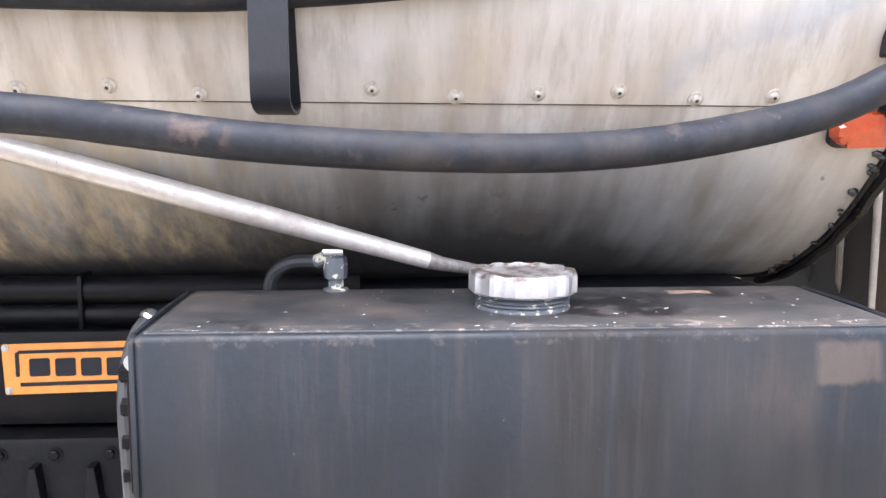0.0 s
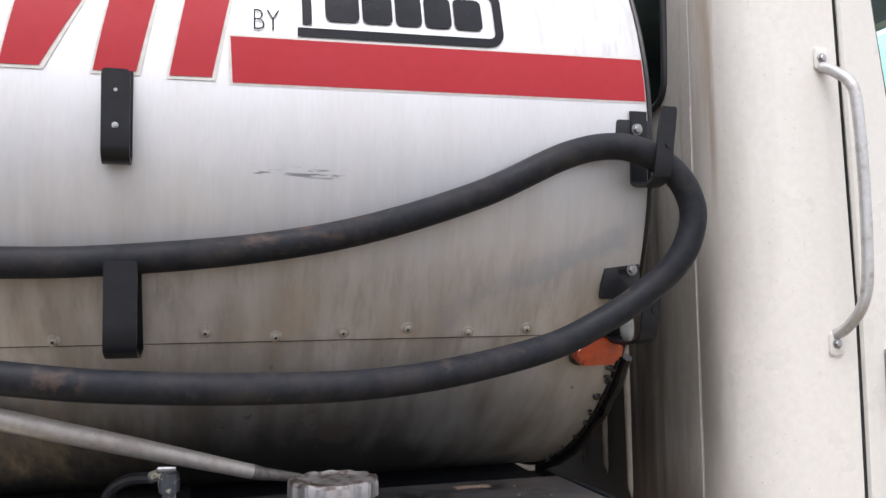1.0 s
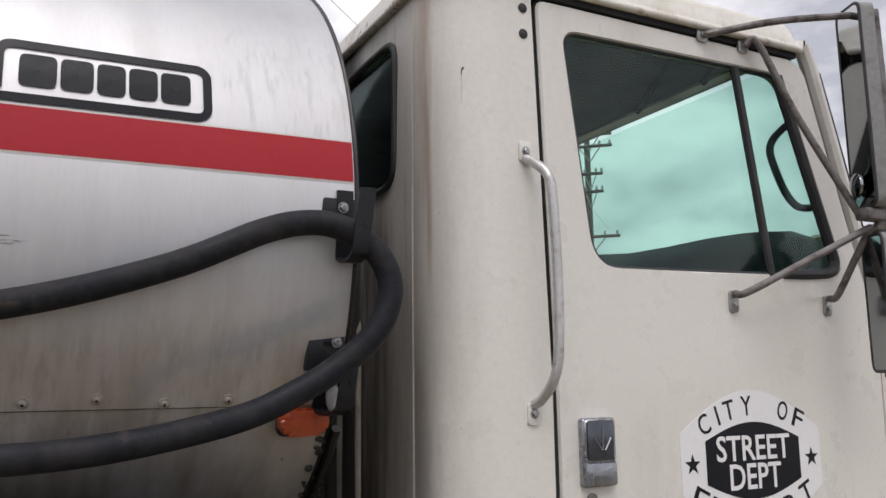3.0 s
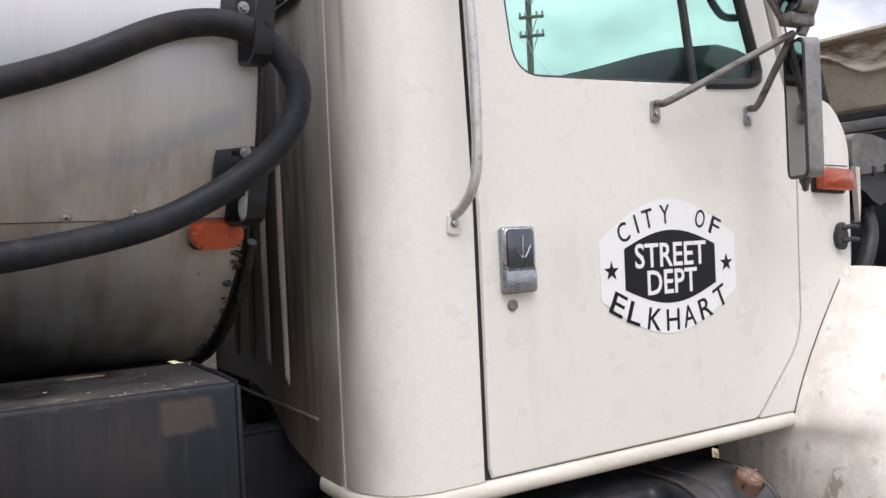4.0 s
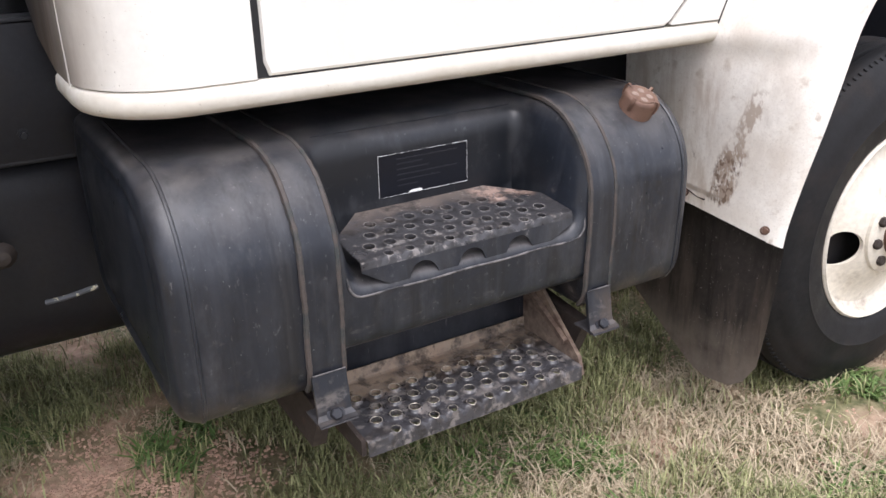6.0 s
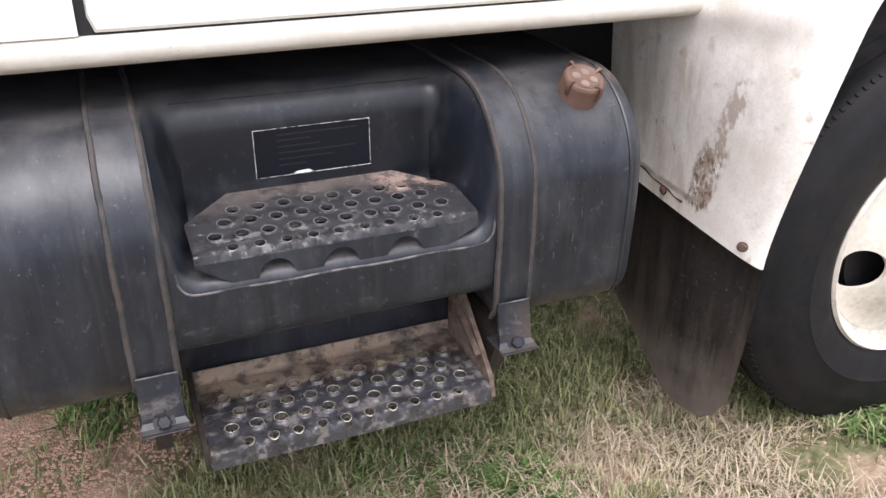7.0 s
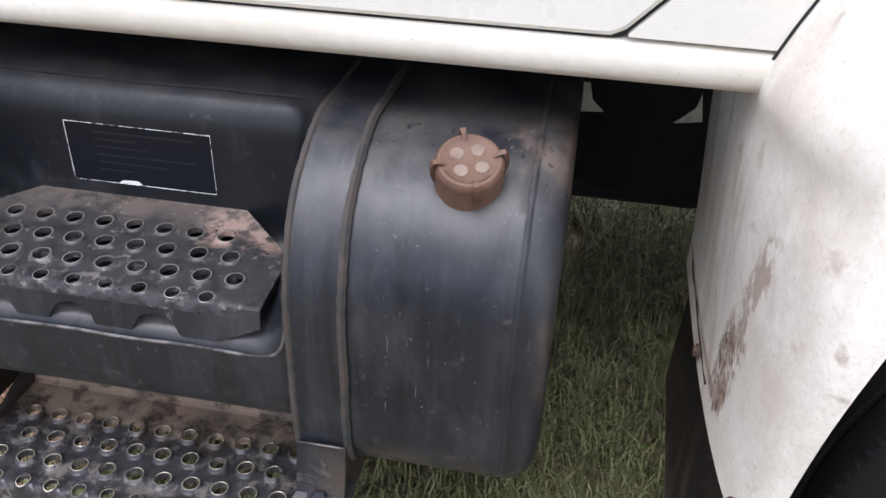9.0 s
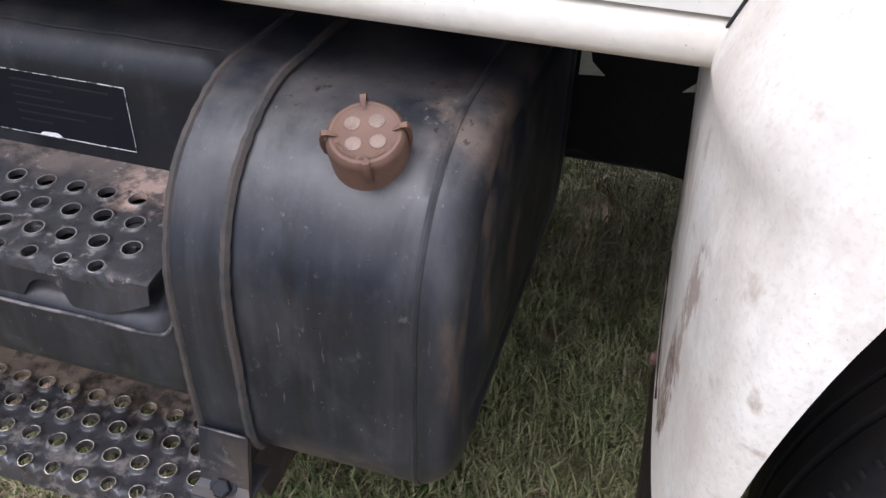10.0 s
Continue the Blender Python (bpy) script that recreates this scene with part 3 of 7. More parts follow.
overlay(M["hood_tan"], (0.17, 0.105, 0.058), [((0, 0, 1), 2.515, 0.045, 0.03)], 9, 0.40, 0.60, (1, 0.7, 3), 0.03, 0.9)
M["interior"] = material("cab_interior_vinyl", (0.018, 0.020, 0.022), 0.7)
M["chip_tan"] = material("bare_primer_patch", (0.046, 0.037, 0.033), 0.6, grain=0.3)
M["strap_rubber"] = material("perished_strap_rubber", (0.058, 0.047, 0.042), 0.75, dirt=(0.022, 0.03, 0.03), dirt_lo=0.45, dirt_hi=0.65, dirt_scale=20, bump=0.5)
M["screw"] = material("painted_screw", (0.42, 0.39, 0.345), 0.45, metal=0.3, dirt=(0.16, 0.13, 0.11), dirt_lo=0.48, dirt_hi=0.7, dirt_scale=60)
M["wood_pole"] = material("weathered_pole_wood", (0.11, 0.09, 0.075), 0.85, stretch=(3, 3, 0.3), dirt=(0.07, 0.055, 0.045))
M["dirt_clod"] = material("red_gravel", (0.47, 0.31, 0.23), 0.9, grain=0.3, grain_scale=25, piece=0.0)


def jacket_material():
    """Brushed aluminium jacket: vertical wash streaks, brown film on the flanks and a lower belly that blackens
    downwards.
    """
    m = bpy.data.materials.new("aluminium_jacket")
    m.use_nodes = True
    n, l = m.node_tree.nodes, m.node_tree.links
    b = n["Principled BSDF"]
    co = n.new("ShaderNodeTexCoord")

    def tex(scale, st, detail=6.0, rough_=0.6):
        mp = n.new("ShaderNodeMapping")
        mp.inputs["Scale"].default_value = st
        t = n.new("ShaderNodeTexNoise")
        t.inputs["Scale"].default_value, t.inputs["Detail"].default_value, t.inputs["Roughness"].default_value = scale, detail, rough_
        l.new(co.outputs["Object"], mp.inputs["Vector"])
        l.new(mp.outputs["Vector"], t.inputs["Vector"])
        return t.outputs["Fac"]

    def span(v, lo, hi, a=0.0, c=1.0):
        r = n.new("ShaderNodeMapRange")
        for key, val in (("From Min", lo), ("From Max", hi), ("To Min", a), ("To Max", c)):
            r.inputs[key].default_value = val
        l.new(v, r.inputs["Value"])
        return r.outputs["Result"]

    def maths(op, a, c):
        x = n.new("ShaderNodeMath")
        x.operation = op
        for s, v in ((x.inputs[0], a), (x.inputs[1], c)):
            if isinstance(v, float):
                s.default_value = v
            else:
                l.new(v, s)
        return x.outputs[0]

    def blend(f, a, c):
        x = n.new("ShaderNodeMix")
        x.data_type = "RGBA"
        l.new(f, x.inputs["Factor"])
        for s, v in ((x.inputs[6], a), (x.inputs[7], c)):
            if isinstance(v, tuple):
                s.default_value = (*v, 1)
            else:
                l.new(v, s)
        return x.outputs[2]

    sep = n.new("ShaderNodeSeparateXYZ")
    l.new(co.outputs["Object"], sep.inputs[0])
    streak = tex(3.2, (4, 1, 0.30), 4.0, 0.5)
    blotch = tex(2.2, (1, 1, 1.4))
    fine = tex(55.0, (3, 1, 0.5))
    metal = blend(span(fine, 0.3, 0.7), (0.65, 0.65, 0.655), (0.69, 0.69, 0.695))
    film = span(maths("ADD", streak, span(blotch, 0.3, 0.7, -0.12, 0.12)), 0.28, 0.66, 0.2, 0.85)
    tan = maths("MULTIPLY", film, span(sep.outputs["Z"], 2.15, 1.88, 0.12, 1.0))
    col = blend(tan, metal, (0.38, 0.33, 0.27))
    # height with a ragged edge; the belly blackens below it, less at the front
    ragged_z = maths("ADD", sep.outputs["Z"], span(maths("ADD", streak, blotch), 0.75, 1.25, 0.045, -0.045))
    low_dark = span(maths("ADD", ragged_z, span(sep.outputs["X"], -1.0, -0.62, 0.0, 0.19)), 1.905, 1.57, 0.0, 0.96)
    col = blend(low_dark, col, (0.029, 0.0285, 0.028))
    spots = span(tex(16.0, (1, 1, 1), 7.0), 0.67, 0.72, 0.0, 0.7)
    lowspots = maths("MULTIPLY", spots, span(sep.outputs["Z"], 1.95, 1.7))
    col = blend(lowspots, col, (0.045, 0.036, 0.03))
    l.new(col, b.inputs["Base Color"])
    cover = maths("MAXIMUM", maths("MULTIPLY", tan, 0.7), low_dark)
    l.new(span(cover, 0.0, 1.0, 0.72, 0.05), b.inputs["Metallic"])
    l.new(maths("ADD", span(streak, 0.3, 0.7, 0.46, 0.56), maths("MULTIPLY", cover, 0.22)), b.inputs["Roughness"])
    bp = n.new("ShaderNodeBump")
    bp.inputs["Strength"].default_value, bp.inputs["Distance"].default_value = 0.25, 0.003
    l.new(tex(3.0, (1.2, 1, 1), 2.0), bp.inputs["Height"])
    l.new(bp.outputs["Normal"], b.inputs["Normal"])
    return m


M["jacket"] = jacket_material()
overlay(M["jacket"], (0.46, 0.50, 0.55), [((0, 0, 1), 2.11, 0.05, 0.07)], 4, 0.40, 0.68, (1, 1, 0.5), 0.10, 0.5)
# crown greyed by colour, to tone down the light from overhead
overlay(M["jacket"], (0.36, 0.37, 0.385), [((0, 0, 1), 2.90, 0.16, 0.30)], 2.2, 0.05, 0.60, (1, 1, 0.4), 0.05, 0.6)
overlay(M["jacket"], (0.50, 0.41, 0.33), [((0, 0, 1), 2.66, 0.16, 0.10)], 3.5, 0.50, 0.70, (1, 1, 0.6), 0.05, 0.35)
overlay(M["jacket"], (0.40, 0.41, 0.42), [((0, 0, 1), 2.52, 0.10, 0.10), ((1, 0, 0), -0.68, 0.12, 0.06)], 26, 0.50, 0.66, (2.2, 1, 0.08), 0.03, 0.45)
overlay(M["jacket"], (0.36, 0.285, 0.175), [((1, 0, 0), -2.15, 0.45, 0.30), ((0, 0, 1), 1.68, 0.08, 0.07)], 10, 0.38, 0.66, (3.2, 1, 0.14), 0.05, 0.65)
overlay(M["jacket"], (0.10, 0.085, 0.07), [((1, 0, 0), -2.10, 0.55, 0.30), ((0, 0, 1), 1.60, 0.06, 0.08)], 14, 0.46, 0.64, (3.2, 1, 0.12), 0.05, 0.6)
overlay(M["jacket"], (0.66, 0.67, 0.69), [((0, 0, 1), 2.12, 0.10, 0.08)], 20, 0.46, 0.70, (2.2, 1, 0.10), 0.05, 0.35)
overlay(M["jacket"], (0.26, 0.225, 0.185), [((0, 0, 1), 1.88, 0.07, 0.07)], 24, 0.48, 0.72, (2.2, 1, 0.12), 0.04, 0.5)
overlay(M["jacket"], (0.14, 0.15, 0.16), [((1, 0, 0), -1.26, 0.07, 0.02), ((0, 0, 1), 2.128, 0.006, 0.006)], 55, 0.52, 0.60, (0.25, 1, 2), 0.01, 0.8)
# soft blue-grey band, slanting parallel to the hose
overlay(M["jacket"], (0.30, 0.33, 0.38), [((-0.42, 0, 1), 2.278, 0.012, 0.02), ((1, 0, 0), -0.78, 0.17, 0.05)], 6, 0.30, 0.60, (1, 1, 1), 0.03, 0.5)
overlay(M["jacket"], (0.46, 0.36, 0.25), [((0, 0, 1), 1.90, 0.03, 0.05)], 3, 0.42, 0.70, (1, 1, 0.5), 0.06, 0.6)
overlay(M["jacket"], (0.10, 0.085, 0.07), [((1, 0, 0), -1.150, 0.028, 0.012), ((0, 0, 1), 1.618, 0.020, 0.010)], 30, 0.36, 0.52, (1, 1, 1), 0.025, 0.85)
overlay(M["jacket"], (0.10, 0.085, 0.07), [((1, 0, 0), -1.21, 0.02, 0.015), ((0, 0, 1), 1.665, 0.02, 0.012)], 60, 0.48, 0.60, (1, 1, 0.6), 0.02, 0.6)


def glass_material(name, sheen):
    """Teal heat-absorbing glass, seen through, with a weak sheen."""
    m = bpy.data.materials.new(name)
    m.use_nodes = True
    n, l = m.node_tree.nodes, m.node_tree.links
    n.clear()
    out, mix = n.new("ShaderNodeOutputMaterial"), n.new("ShaderNodeMixShader")
    gl, tr = n.new("ShaderNodeBsdfGlossy"), n.new("ShaderNodeBsdfTransparent")
    gl.inputs["Color"].default_value, gl.inputs["Roughness"].default_value = (0.9, 0.95, 0.95, 1), 0.01
    tr.inputs["Color"].default_value = (0.715, 0.850, 0.810, 1)
    mix.inputs[0].default_value = sheen
    l.new(tr.outputs[0], mix.inputs[1])
    l.new(gl.outputs[0], mix.inputs[2])
    l.new(mix.outputs[0], out.inputs["Surface"])
    return m


def mirror_material():
    m = bpy.data.materials.new("mirror_glass")
    m.use_nodes = True
    b = m.node_tree.nodes["Principled BSDF"]
    b.inputs["Base Color"].default_value, b.inputs["Metallic"].default_value, b.inputs["Roughness"].default_value = (0.36, 0.375, 0.385, 1), 1.0, 0.07
    return m


M["glass"], M["glass_far"], M["mirror"] = glass_material("tinted_side_glass", 0.03), glass_material("tinted_glass", 0.0), mirror_material()
M["glass_rear"] = glass_material("tinted_rear_glass", 0.06)


def ground_material():
    m = bpy.data.materials.new("dry_ground")
    m.use_nodes = True
    n, l = m.node_tree.nodes, m.node_tree.links
    b = n["Principled BSDF"]
    co = n.new("ShaderNodeTexCoord")

    def tex(scale, detail=8.0):
        t = n.new("ShaderNodeTexNoise")
        t.inputs["Scale"].default_value, t.inputs["Detail"].default_value = scale, detail
        l.new(co.outputs["Object"], t.inputs["Vector"])
        return t.outputs["Fac"]

    def ramp(v, *stops):
        r = n.new("ShaderNodeValToRGB")
        r.color_ramp.elements[0].position, r.color_ramp.elements[0].color = stops[0][0], (*stops[0][1], 1)
        r.color_ramp.elements[1].position, r.color_ramp.elements[1].color = stops[1][0], (*stops[1][1], 1)
        for p, c in stops[2:]:
            e = r.color_ramp.elements.new(p)
            e.color = (*c, 1)
        l.new(v, r.inputs["Fac"])
        return r.outputs["Color"]

    soil = ramp(tex(22), (0.3, (0.33, 0.21, 0.15)), (0.7, (0.62, 0.44, 0.33)))
    turf = ramp(tex(40), (0.3, (0.07, 0.08, 0.030)), (0.7, (0.24, 0.215, 0.115)))
    mix = n.new("ShaderNodeMix")
    mix.data_type = "RGBA"
    f = n.new("ShaderNodeMapRange")
    f.inputs["From Min"].default_value, f.inputs["From Max"].default_value = 0.38, 0.54
    l.new(tex(2.2, 5), f.inputs["Value"])
    l.new(f.outputs["Result"], mix.inputs["Factor"])
    l.new(soil, mix.inputs[6])
    l.new(turf, mix.inputs[7])
    # unseen tarmac-dark ground added off the truck, to dim what the belly reflects
    sep, dark_ground, far = n.new("ShaderNodeSeparateXYZ"), n.new("ShaderNodeMapRange"), n.new("ShaderNodeMix")
    l.new(co.outputs["Object"], sep.inputs[0])
    for key, val in (("From Min", -2.6), ("From Max", -3.4), ("To Min", 0.0), ("To Max", 0.9)):
        dark_ground.inputs[key].default_value = val
    l.new(sep.outputs["Y"], dark_ground.inputs["Value"])
    far.data_type = "RGBA"
    l.new(dark_ground.outputs["Result"], far.inputs["Factor"])
    l.new(mix.outputs[2], far.inputs[6])
    l.new(ramp(tex(30), (0.3, (0.050, 0.048, 0.046)), (0.7, (0.085, 0.080, 0.075))), far.inputs[7])
    l.new(far.outputs[2], b.inputs["Base Color"])
    b.inputs["Roughness"].default_value = 0.95
    bp = n.new("ShaderNodeBump")
    bp.inputs["Strength"].default_value, bp.inputs["Distance"].default_value = 0.8, 0.01
    l.new(tex(70), bp.inputs["Height"])
    l.new(bp.outputs["Normal"], b.inputs["Normal"])
    return m


def grass_material(name, a, c):
    m = bpy.data.materials.new(name)
    m.use_nodes = True
    n, l = m.node_tree.nodes, m.node_tree.links
    b = n["Principled BSDF"]
    geo, r = n.new("ShaderNodeNewGeometry"), n.new("ShaderNodeValToRGB")
    r.color_ramp.elements[0].color, r.color_ramp.elements[1].color = (*a, 1), (*c, 1)
    l.new(geo.outputs["Random Per Island"], r.inputs["Fac"])
    l.new(r.outputs["Color"], b.inputs["Base Color"])
    b.inputs["Roughness"].default_value = 0.6
    b.inputs["Specular IOR Level"].default_value = 0.3
    return m


M["ground"] = ground_material()
overlay(M["ground"], (0.55, 0.49, 0.26), [((0, 1, 0), 1512, 1500, 3.0)], 3, 0.2, 0.6, (1, 1, 1), 0.3, 0.9)
M["grass"] = grass_material("green_grass_blades", (0.104, 0.118, 0.045), (0.41, 0.41, 0.205))
# browner, darker grass colour that holds the shade under the truck
M["shaded_grass"] = grass_material("shaded_brown_grass", (0.075, 0.072, 0.036), (0.27, 0.245, 0.135))
M["weed"] = grass_material("broad_weed_leaves", (0.070, 0.125, 0.035), (0.17, 0.25, 0.08))
M["straw"] = grass_material("dry_grass_blades", (0.35, 0.28, 0.19), (0.58, 0.485, 0.345))


# ---- helpers of this scene ----
def thing(name, label, category, at=(0, 0, 0), kind="", group=""):
    e = new(name)
    e.empty_display_size = 0.05
    e.location = at
    return tagged(e, label, category, group, kind)


def to_mesh(bm, name, mat, sharp=35):
    me = bpy.data.meshes.new(name)
    bmesh.ops.recalc_face_normals(bm, faces=bm.faces[:])
    bm.to_mesh(me)
    bm.free()
    me.materials.append(M[mat])
    me.shade_smooth()
    me.set_sharp_from_angle(angle=radians(sharp))
    return me


def world_of(ob):
    return ob.matrix_basis if ob.parent is None else world_of(ob.parent) @ ob.matrix_parent_inverse @ ob.matrix_basis


def hang(ob, parent):
    """Parents ob, which stands in world coordinates, and leaves it where it is."""
    ob.parent = parent
    ob.matrix_parent_inverse = world_of(parent).inverted()
    return ob


def part(name, bm, mat, parent, label="", sharp=35):
    ob = new(name, to_mesh(bm, name, mat, sharp))
    hang(ob, parent)
    return tagged(ob, label) if label else ob


def solo(name, bm, mat, label, category, kind="", group="", sharp=35):
    return tagged(new(name, to_mesh(bm, name, mat, sharp)), label, category, group, kind)


def place(mesh, name, m, parent, label=""):
    ob = new(name, mesh)
    ob.matrix_basis = m
    hang(ob, parent)
    return tagged(ob, label) if label else ob


def rbox(lo, hi, r=0.0, seg=2, bm=None):
    bm = bm or bmesh.new()
    c, s = (Vector(lo) + Vector(hi)) / 2, Vector(hi) - Vector(lo)
    g = bmesh.ops.create_cube(bm, size=1.0, matrix=Matrix.Translation(c) @ Matrix.Diagonal((*s, 1)))
    if r:
        edges = list({e for v in g["verts"] for e in v.link_edges})
        bmesh.ops.bevel(bm, geom=edges, offset=r, segments=seg, affect="EDGES", profile=0.5)
    return bm


def grid(rows, bm=None, close_u=False, close_v=False, caps=False):
    """A mesh of rows of points; close_u joins the ends of each row, close_v the last row to the first."""
    bm = bm or bmesh.new()
    v = [[bm.verts.new(p) for p in row] for row in rows]
    nr, nc = len(v), len(v[0])
    for i in range(nr if close_v else nr - 1):
        for j in range(nc if close_u else nc - 1):
            a, b_, c, d = v[i][j], v[i][(j + 1) % nc], v[(i + 1) % nr][(j + 1) % nc], v[(i + 1) % nr][j]
            if len({a, b_, c, d}) == 4:
                bm.faces.new((a, b_, c, d))
    if caps:
        for row in (v[0], v[-1]):
            bm.faces.new(row)
    return bm


def smooth_line(pts, n=12):
    """Catmull-Rom through the points."""
    p = [Vector(q) for q in pts]
    p = [p[0] * 2 - p[1]] + p + [p[-1] * 2 - p[-2]]
    out = []
    for i in range(1, len(p) - 2):
        for k in range(n):
            t = k / n
            a, b_, c, d = p[i - 1], p[i], p[i + 1], p[i + 2]
            out.append(0.5 * (2 * b_ + (c - a) * t + (2 * a - 5 * b_ + 4 * c - d) * t * t + (3 * b_ - a - 3 * c + d) * t ** 3))
    return out + [p[-2]]


def tube(pts, r, seg=14, bm=None, closed=False, flat=1.0, radii=None):
    bm = bm or bmesh.new()
    pts = [Vector(p) for p in pts]
    rows, up = [], None
    for i, p in enumerate(pts):
        a = pts[i - 1] if i else (pts[-1] if closed else pts[0])
        b_ = pts[(i + 1) % len(pts)] if (i < len(pts) - 1 or closed) else pts[-1]
        t = (b_ - a).normalized()
        if up is None:
            up = t.orthogonal().normalized()
        up = (up - t * up.dot(t)).normalized()
        side = t.cross(up)
        rr = radii[i] if radii else r
        rows.append([p + (up * math.cos(w) + side * math.sin(w) * flat) * rr for w in (2 * math.pi * k / seg for k in range(seg))])
    return grid(rows, bm, close_u=True, close_v=closed, caps=not closed)


def lathe(profile, m, seg=32, bm=None, caps=False):
    """profile: (radius, height) pairs, turned round m's z axis."""
    bm = bm or bmesh.new()
    rows = [[m @ Vector((r * math.cos(w), r * math.sin(w), h)) for w in (2 * math.pi * k / seg for k in range(seg))] for r, h in profile]
    return grid(rows, bm, close_u=True, caps=caps)


def axis(origin, z, x=(1, 0, 0)):
    """A frame at origin whose z axis is z."""
    z = Vector(z).normalized()
    x = Vector(x) if abs(z.dot(Vector(x).normalized())) < 0.95 else Vector((0, 0, 1))
    x = (x - z * x.dot(z)).normalized()
    m = Matrix((x, z.cross(x), z)).transposed().to_4x4()
    m.translation = origin
    return m


def rounded(pts, r, n=5):
    """A closed polygon in the plane with its corners rounded; r: one radius, or one for each corner."""
    out, k = [], len(pts)
    rs = r if isinstance(r, (list, tuple)) else [r] * k
    for i in range(k):
        p, a, b_ = Vector(pts[i]), Vector(pts[i - 1]), Vector(pts[(i + 1) % k])
        u, w = (a - p), (b_ - p)
        d = min(rs[i], u.length * 0.49, w.length * 0.49)
        s, e = p + u.normalized() * d, p + w.normalized() * d
        for j in range(n + 1):
            t = j / n
            out.append((1 - t) ** 2 * s + 2 * t * (1 - t) * p + t * t * e)
    return out


def slab(poly, m, depth, bevel=0.0, bm=None):
    """A flat polygon in m's xy plane, depth thick along its z."""
    bm = bm or bmesh.new()
    lo = [bm.verts.new(m @ Vector((p[0], p[1], 0))) for p in poly]
    hi = [bm.verts.new(m @ Vector((p[0], p[1], depth))) for p in poly]
    k = len(poly)
    top, bot = bm.faces.new(hi), bm.faces.new(lo[::-1])
    for i in range(k):
        bm.faces.new((lo[i], lo[(i + 1) % k], hi[(i + 1) % k], hi[i]))
    if bevel:
        bmesh.ops.bevel(bm, geom=list(top.edges), offset=bevel, segments=2, affect="EDGES", profile=0.5)
    return bm


def along(poly, centre, n):
    """n points of a closed polygon at even angles round centre."""
    out, c = [], Vector(centre)
    for k in range(n):
        w = 2 * math.pi * k / n
        d, best = Vector((math.cos(w), math.sin(w))), None
        for i in range(len(poly)):
            a, b_ = Vector(poly[i - 1]) - c, Vector(poly[i]) - c
            e = b_ - a
            det = d.x * -e.y + d.y * e.x
            if abs(det) < 1e-12:
                continue
            s, t = (a.x * -e.y + a.y * e.x) / det, (d.x * a.y - d.y * a.x) / det
            if s > 0 and -1e-6 <= t <= 1 + 1e-6 and (best is None or s > best):
                best = s
        out.append(c + d * best)
    return out


def holed(outer, hole, m, depth, n=96, centre=None, soft=0.006):
    """A panel in m's xy plane with an opening through it."""
    c = centre or sum((Vector(p) for p in hole), Vector((0, 0))) / len(hole)
    o, h = along(outer, c, n), along(hole, c, n)
    rings = [(o, soft, 0.0), (o, 0.0, soft), (o, 0.0, depth), (h, 0.0, depth), (h, 0.0, soft * 4 / 3), (h, -soft, 0.0)]
    rows = []
    for ring, shrink, z in rings:
        rows.append([m @ Vector((*(p + (c - p).normalized() * shrink), z)) for p in ring])
    return grid(rows, close_u=True, close_v=True)


def letters(body, size, m, depth=0.0012, width=None, tight=1.0, bold=0.0):
    """Raised lettering in the built-in font, centred at m's origin in m's xy plane."""
    cu = bpy.data.curves.new("lettering", "FONT")
    cu.body, cu.size, cu.align_x, cu.align_y, cu.resolution_u = body, size, "CENTER", "CENTER", 3
    cu.space_character, cu.offset = tight, bold
    ob = new("lettering", cu)
    bpy.context.view_layer.update()
    me = bpy.data.meshes.new_from_object(ob.evaluated_get(bpy.context.evaluated_depsgraph_get()))
    bpy.data.objects.remove(ob)
    bpy.data.curves.remove(cu)
    bm = bmesh.new()
    bm.from_mesh(me)
    bpy.data.meshes.remove(me)
    xs = [v.co.x for v in bm.verts]
    k = width / (max(xs) - min(xs)) if width else 1.0
    ys = [v.co.y for v in bm.verts]
    mid = (max(ys) + min(ys)) / 2
    for v in bm.verts:
        v.co.x *= k
        v.co.y -= mid
    if depth:
        g = bmesh.ops.extrude_face_region(bm, geom=bm.faces[:])
        for v in g["geom"]:
            if isinstance(v, bmesh.types.BMVert):
                v.co.z += depth
    bm.transform(m)
    return bm


SIDE = Matrix(((1, 0, 0, 0), (0, 0, 1, 0), (0, 1, 0, 0), (0, 0, 0, 1)))   # plan (x, z), depth into the truck


def side(y):
    return Matrix.Translation((0, y, 0)) @ SIDE


def outward(y):
    """Plan (x, z) on the plane y, depth towards the walker."""
    return Matrix(((1, 0, 0, 0), (0, 0, -1, y), (0, 1, 0, 0), (0, 0, 0, 1)))


def facing(x, sign=-1):
    """Plan (y, z) on the plane x, depth along sign * x."""
    return Matrix(((0, 0, sign, x), (1, 0, 0, 0), (0, 1, 0, 0), (0, 0, 0, 1)))


def dome(r, h, seg=14):
    return [(r, 0), (r, h * 0.25), (r * 0.86, h * 0.65), (r * 0.5, h * 0.93), (0.0004, h)]


def bolt_mesh(name, r, h, mat, washer=1.5):
    bm = lathe([(r * washer, 0), (r * washer, h * 0.25), (r, h * 0.25)], Matrix.Identity(4), 14)
    lathe([(r, h * 0.25), (r, h * 0.85), (r * 0.8, h), (0.0004, h)], Matrix.Identity(4), 6, bm)
    return to_mesh(bm, name, mat, 30)


BOLT = bolt_mesh("bolt", 0.008, 0.008, "steel_grey")
BOLT_RUST = bolt_mesh("bolt", 0.008, 0.007, "rust")
BOLT_TAR = bolt_mesh("bolt", 0.009, 0.008, "tar_black")
BOLT_DARK = bolt_mesh("bolt", 0.010, 0.010, "frame_black")

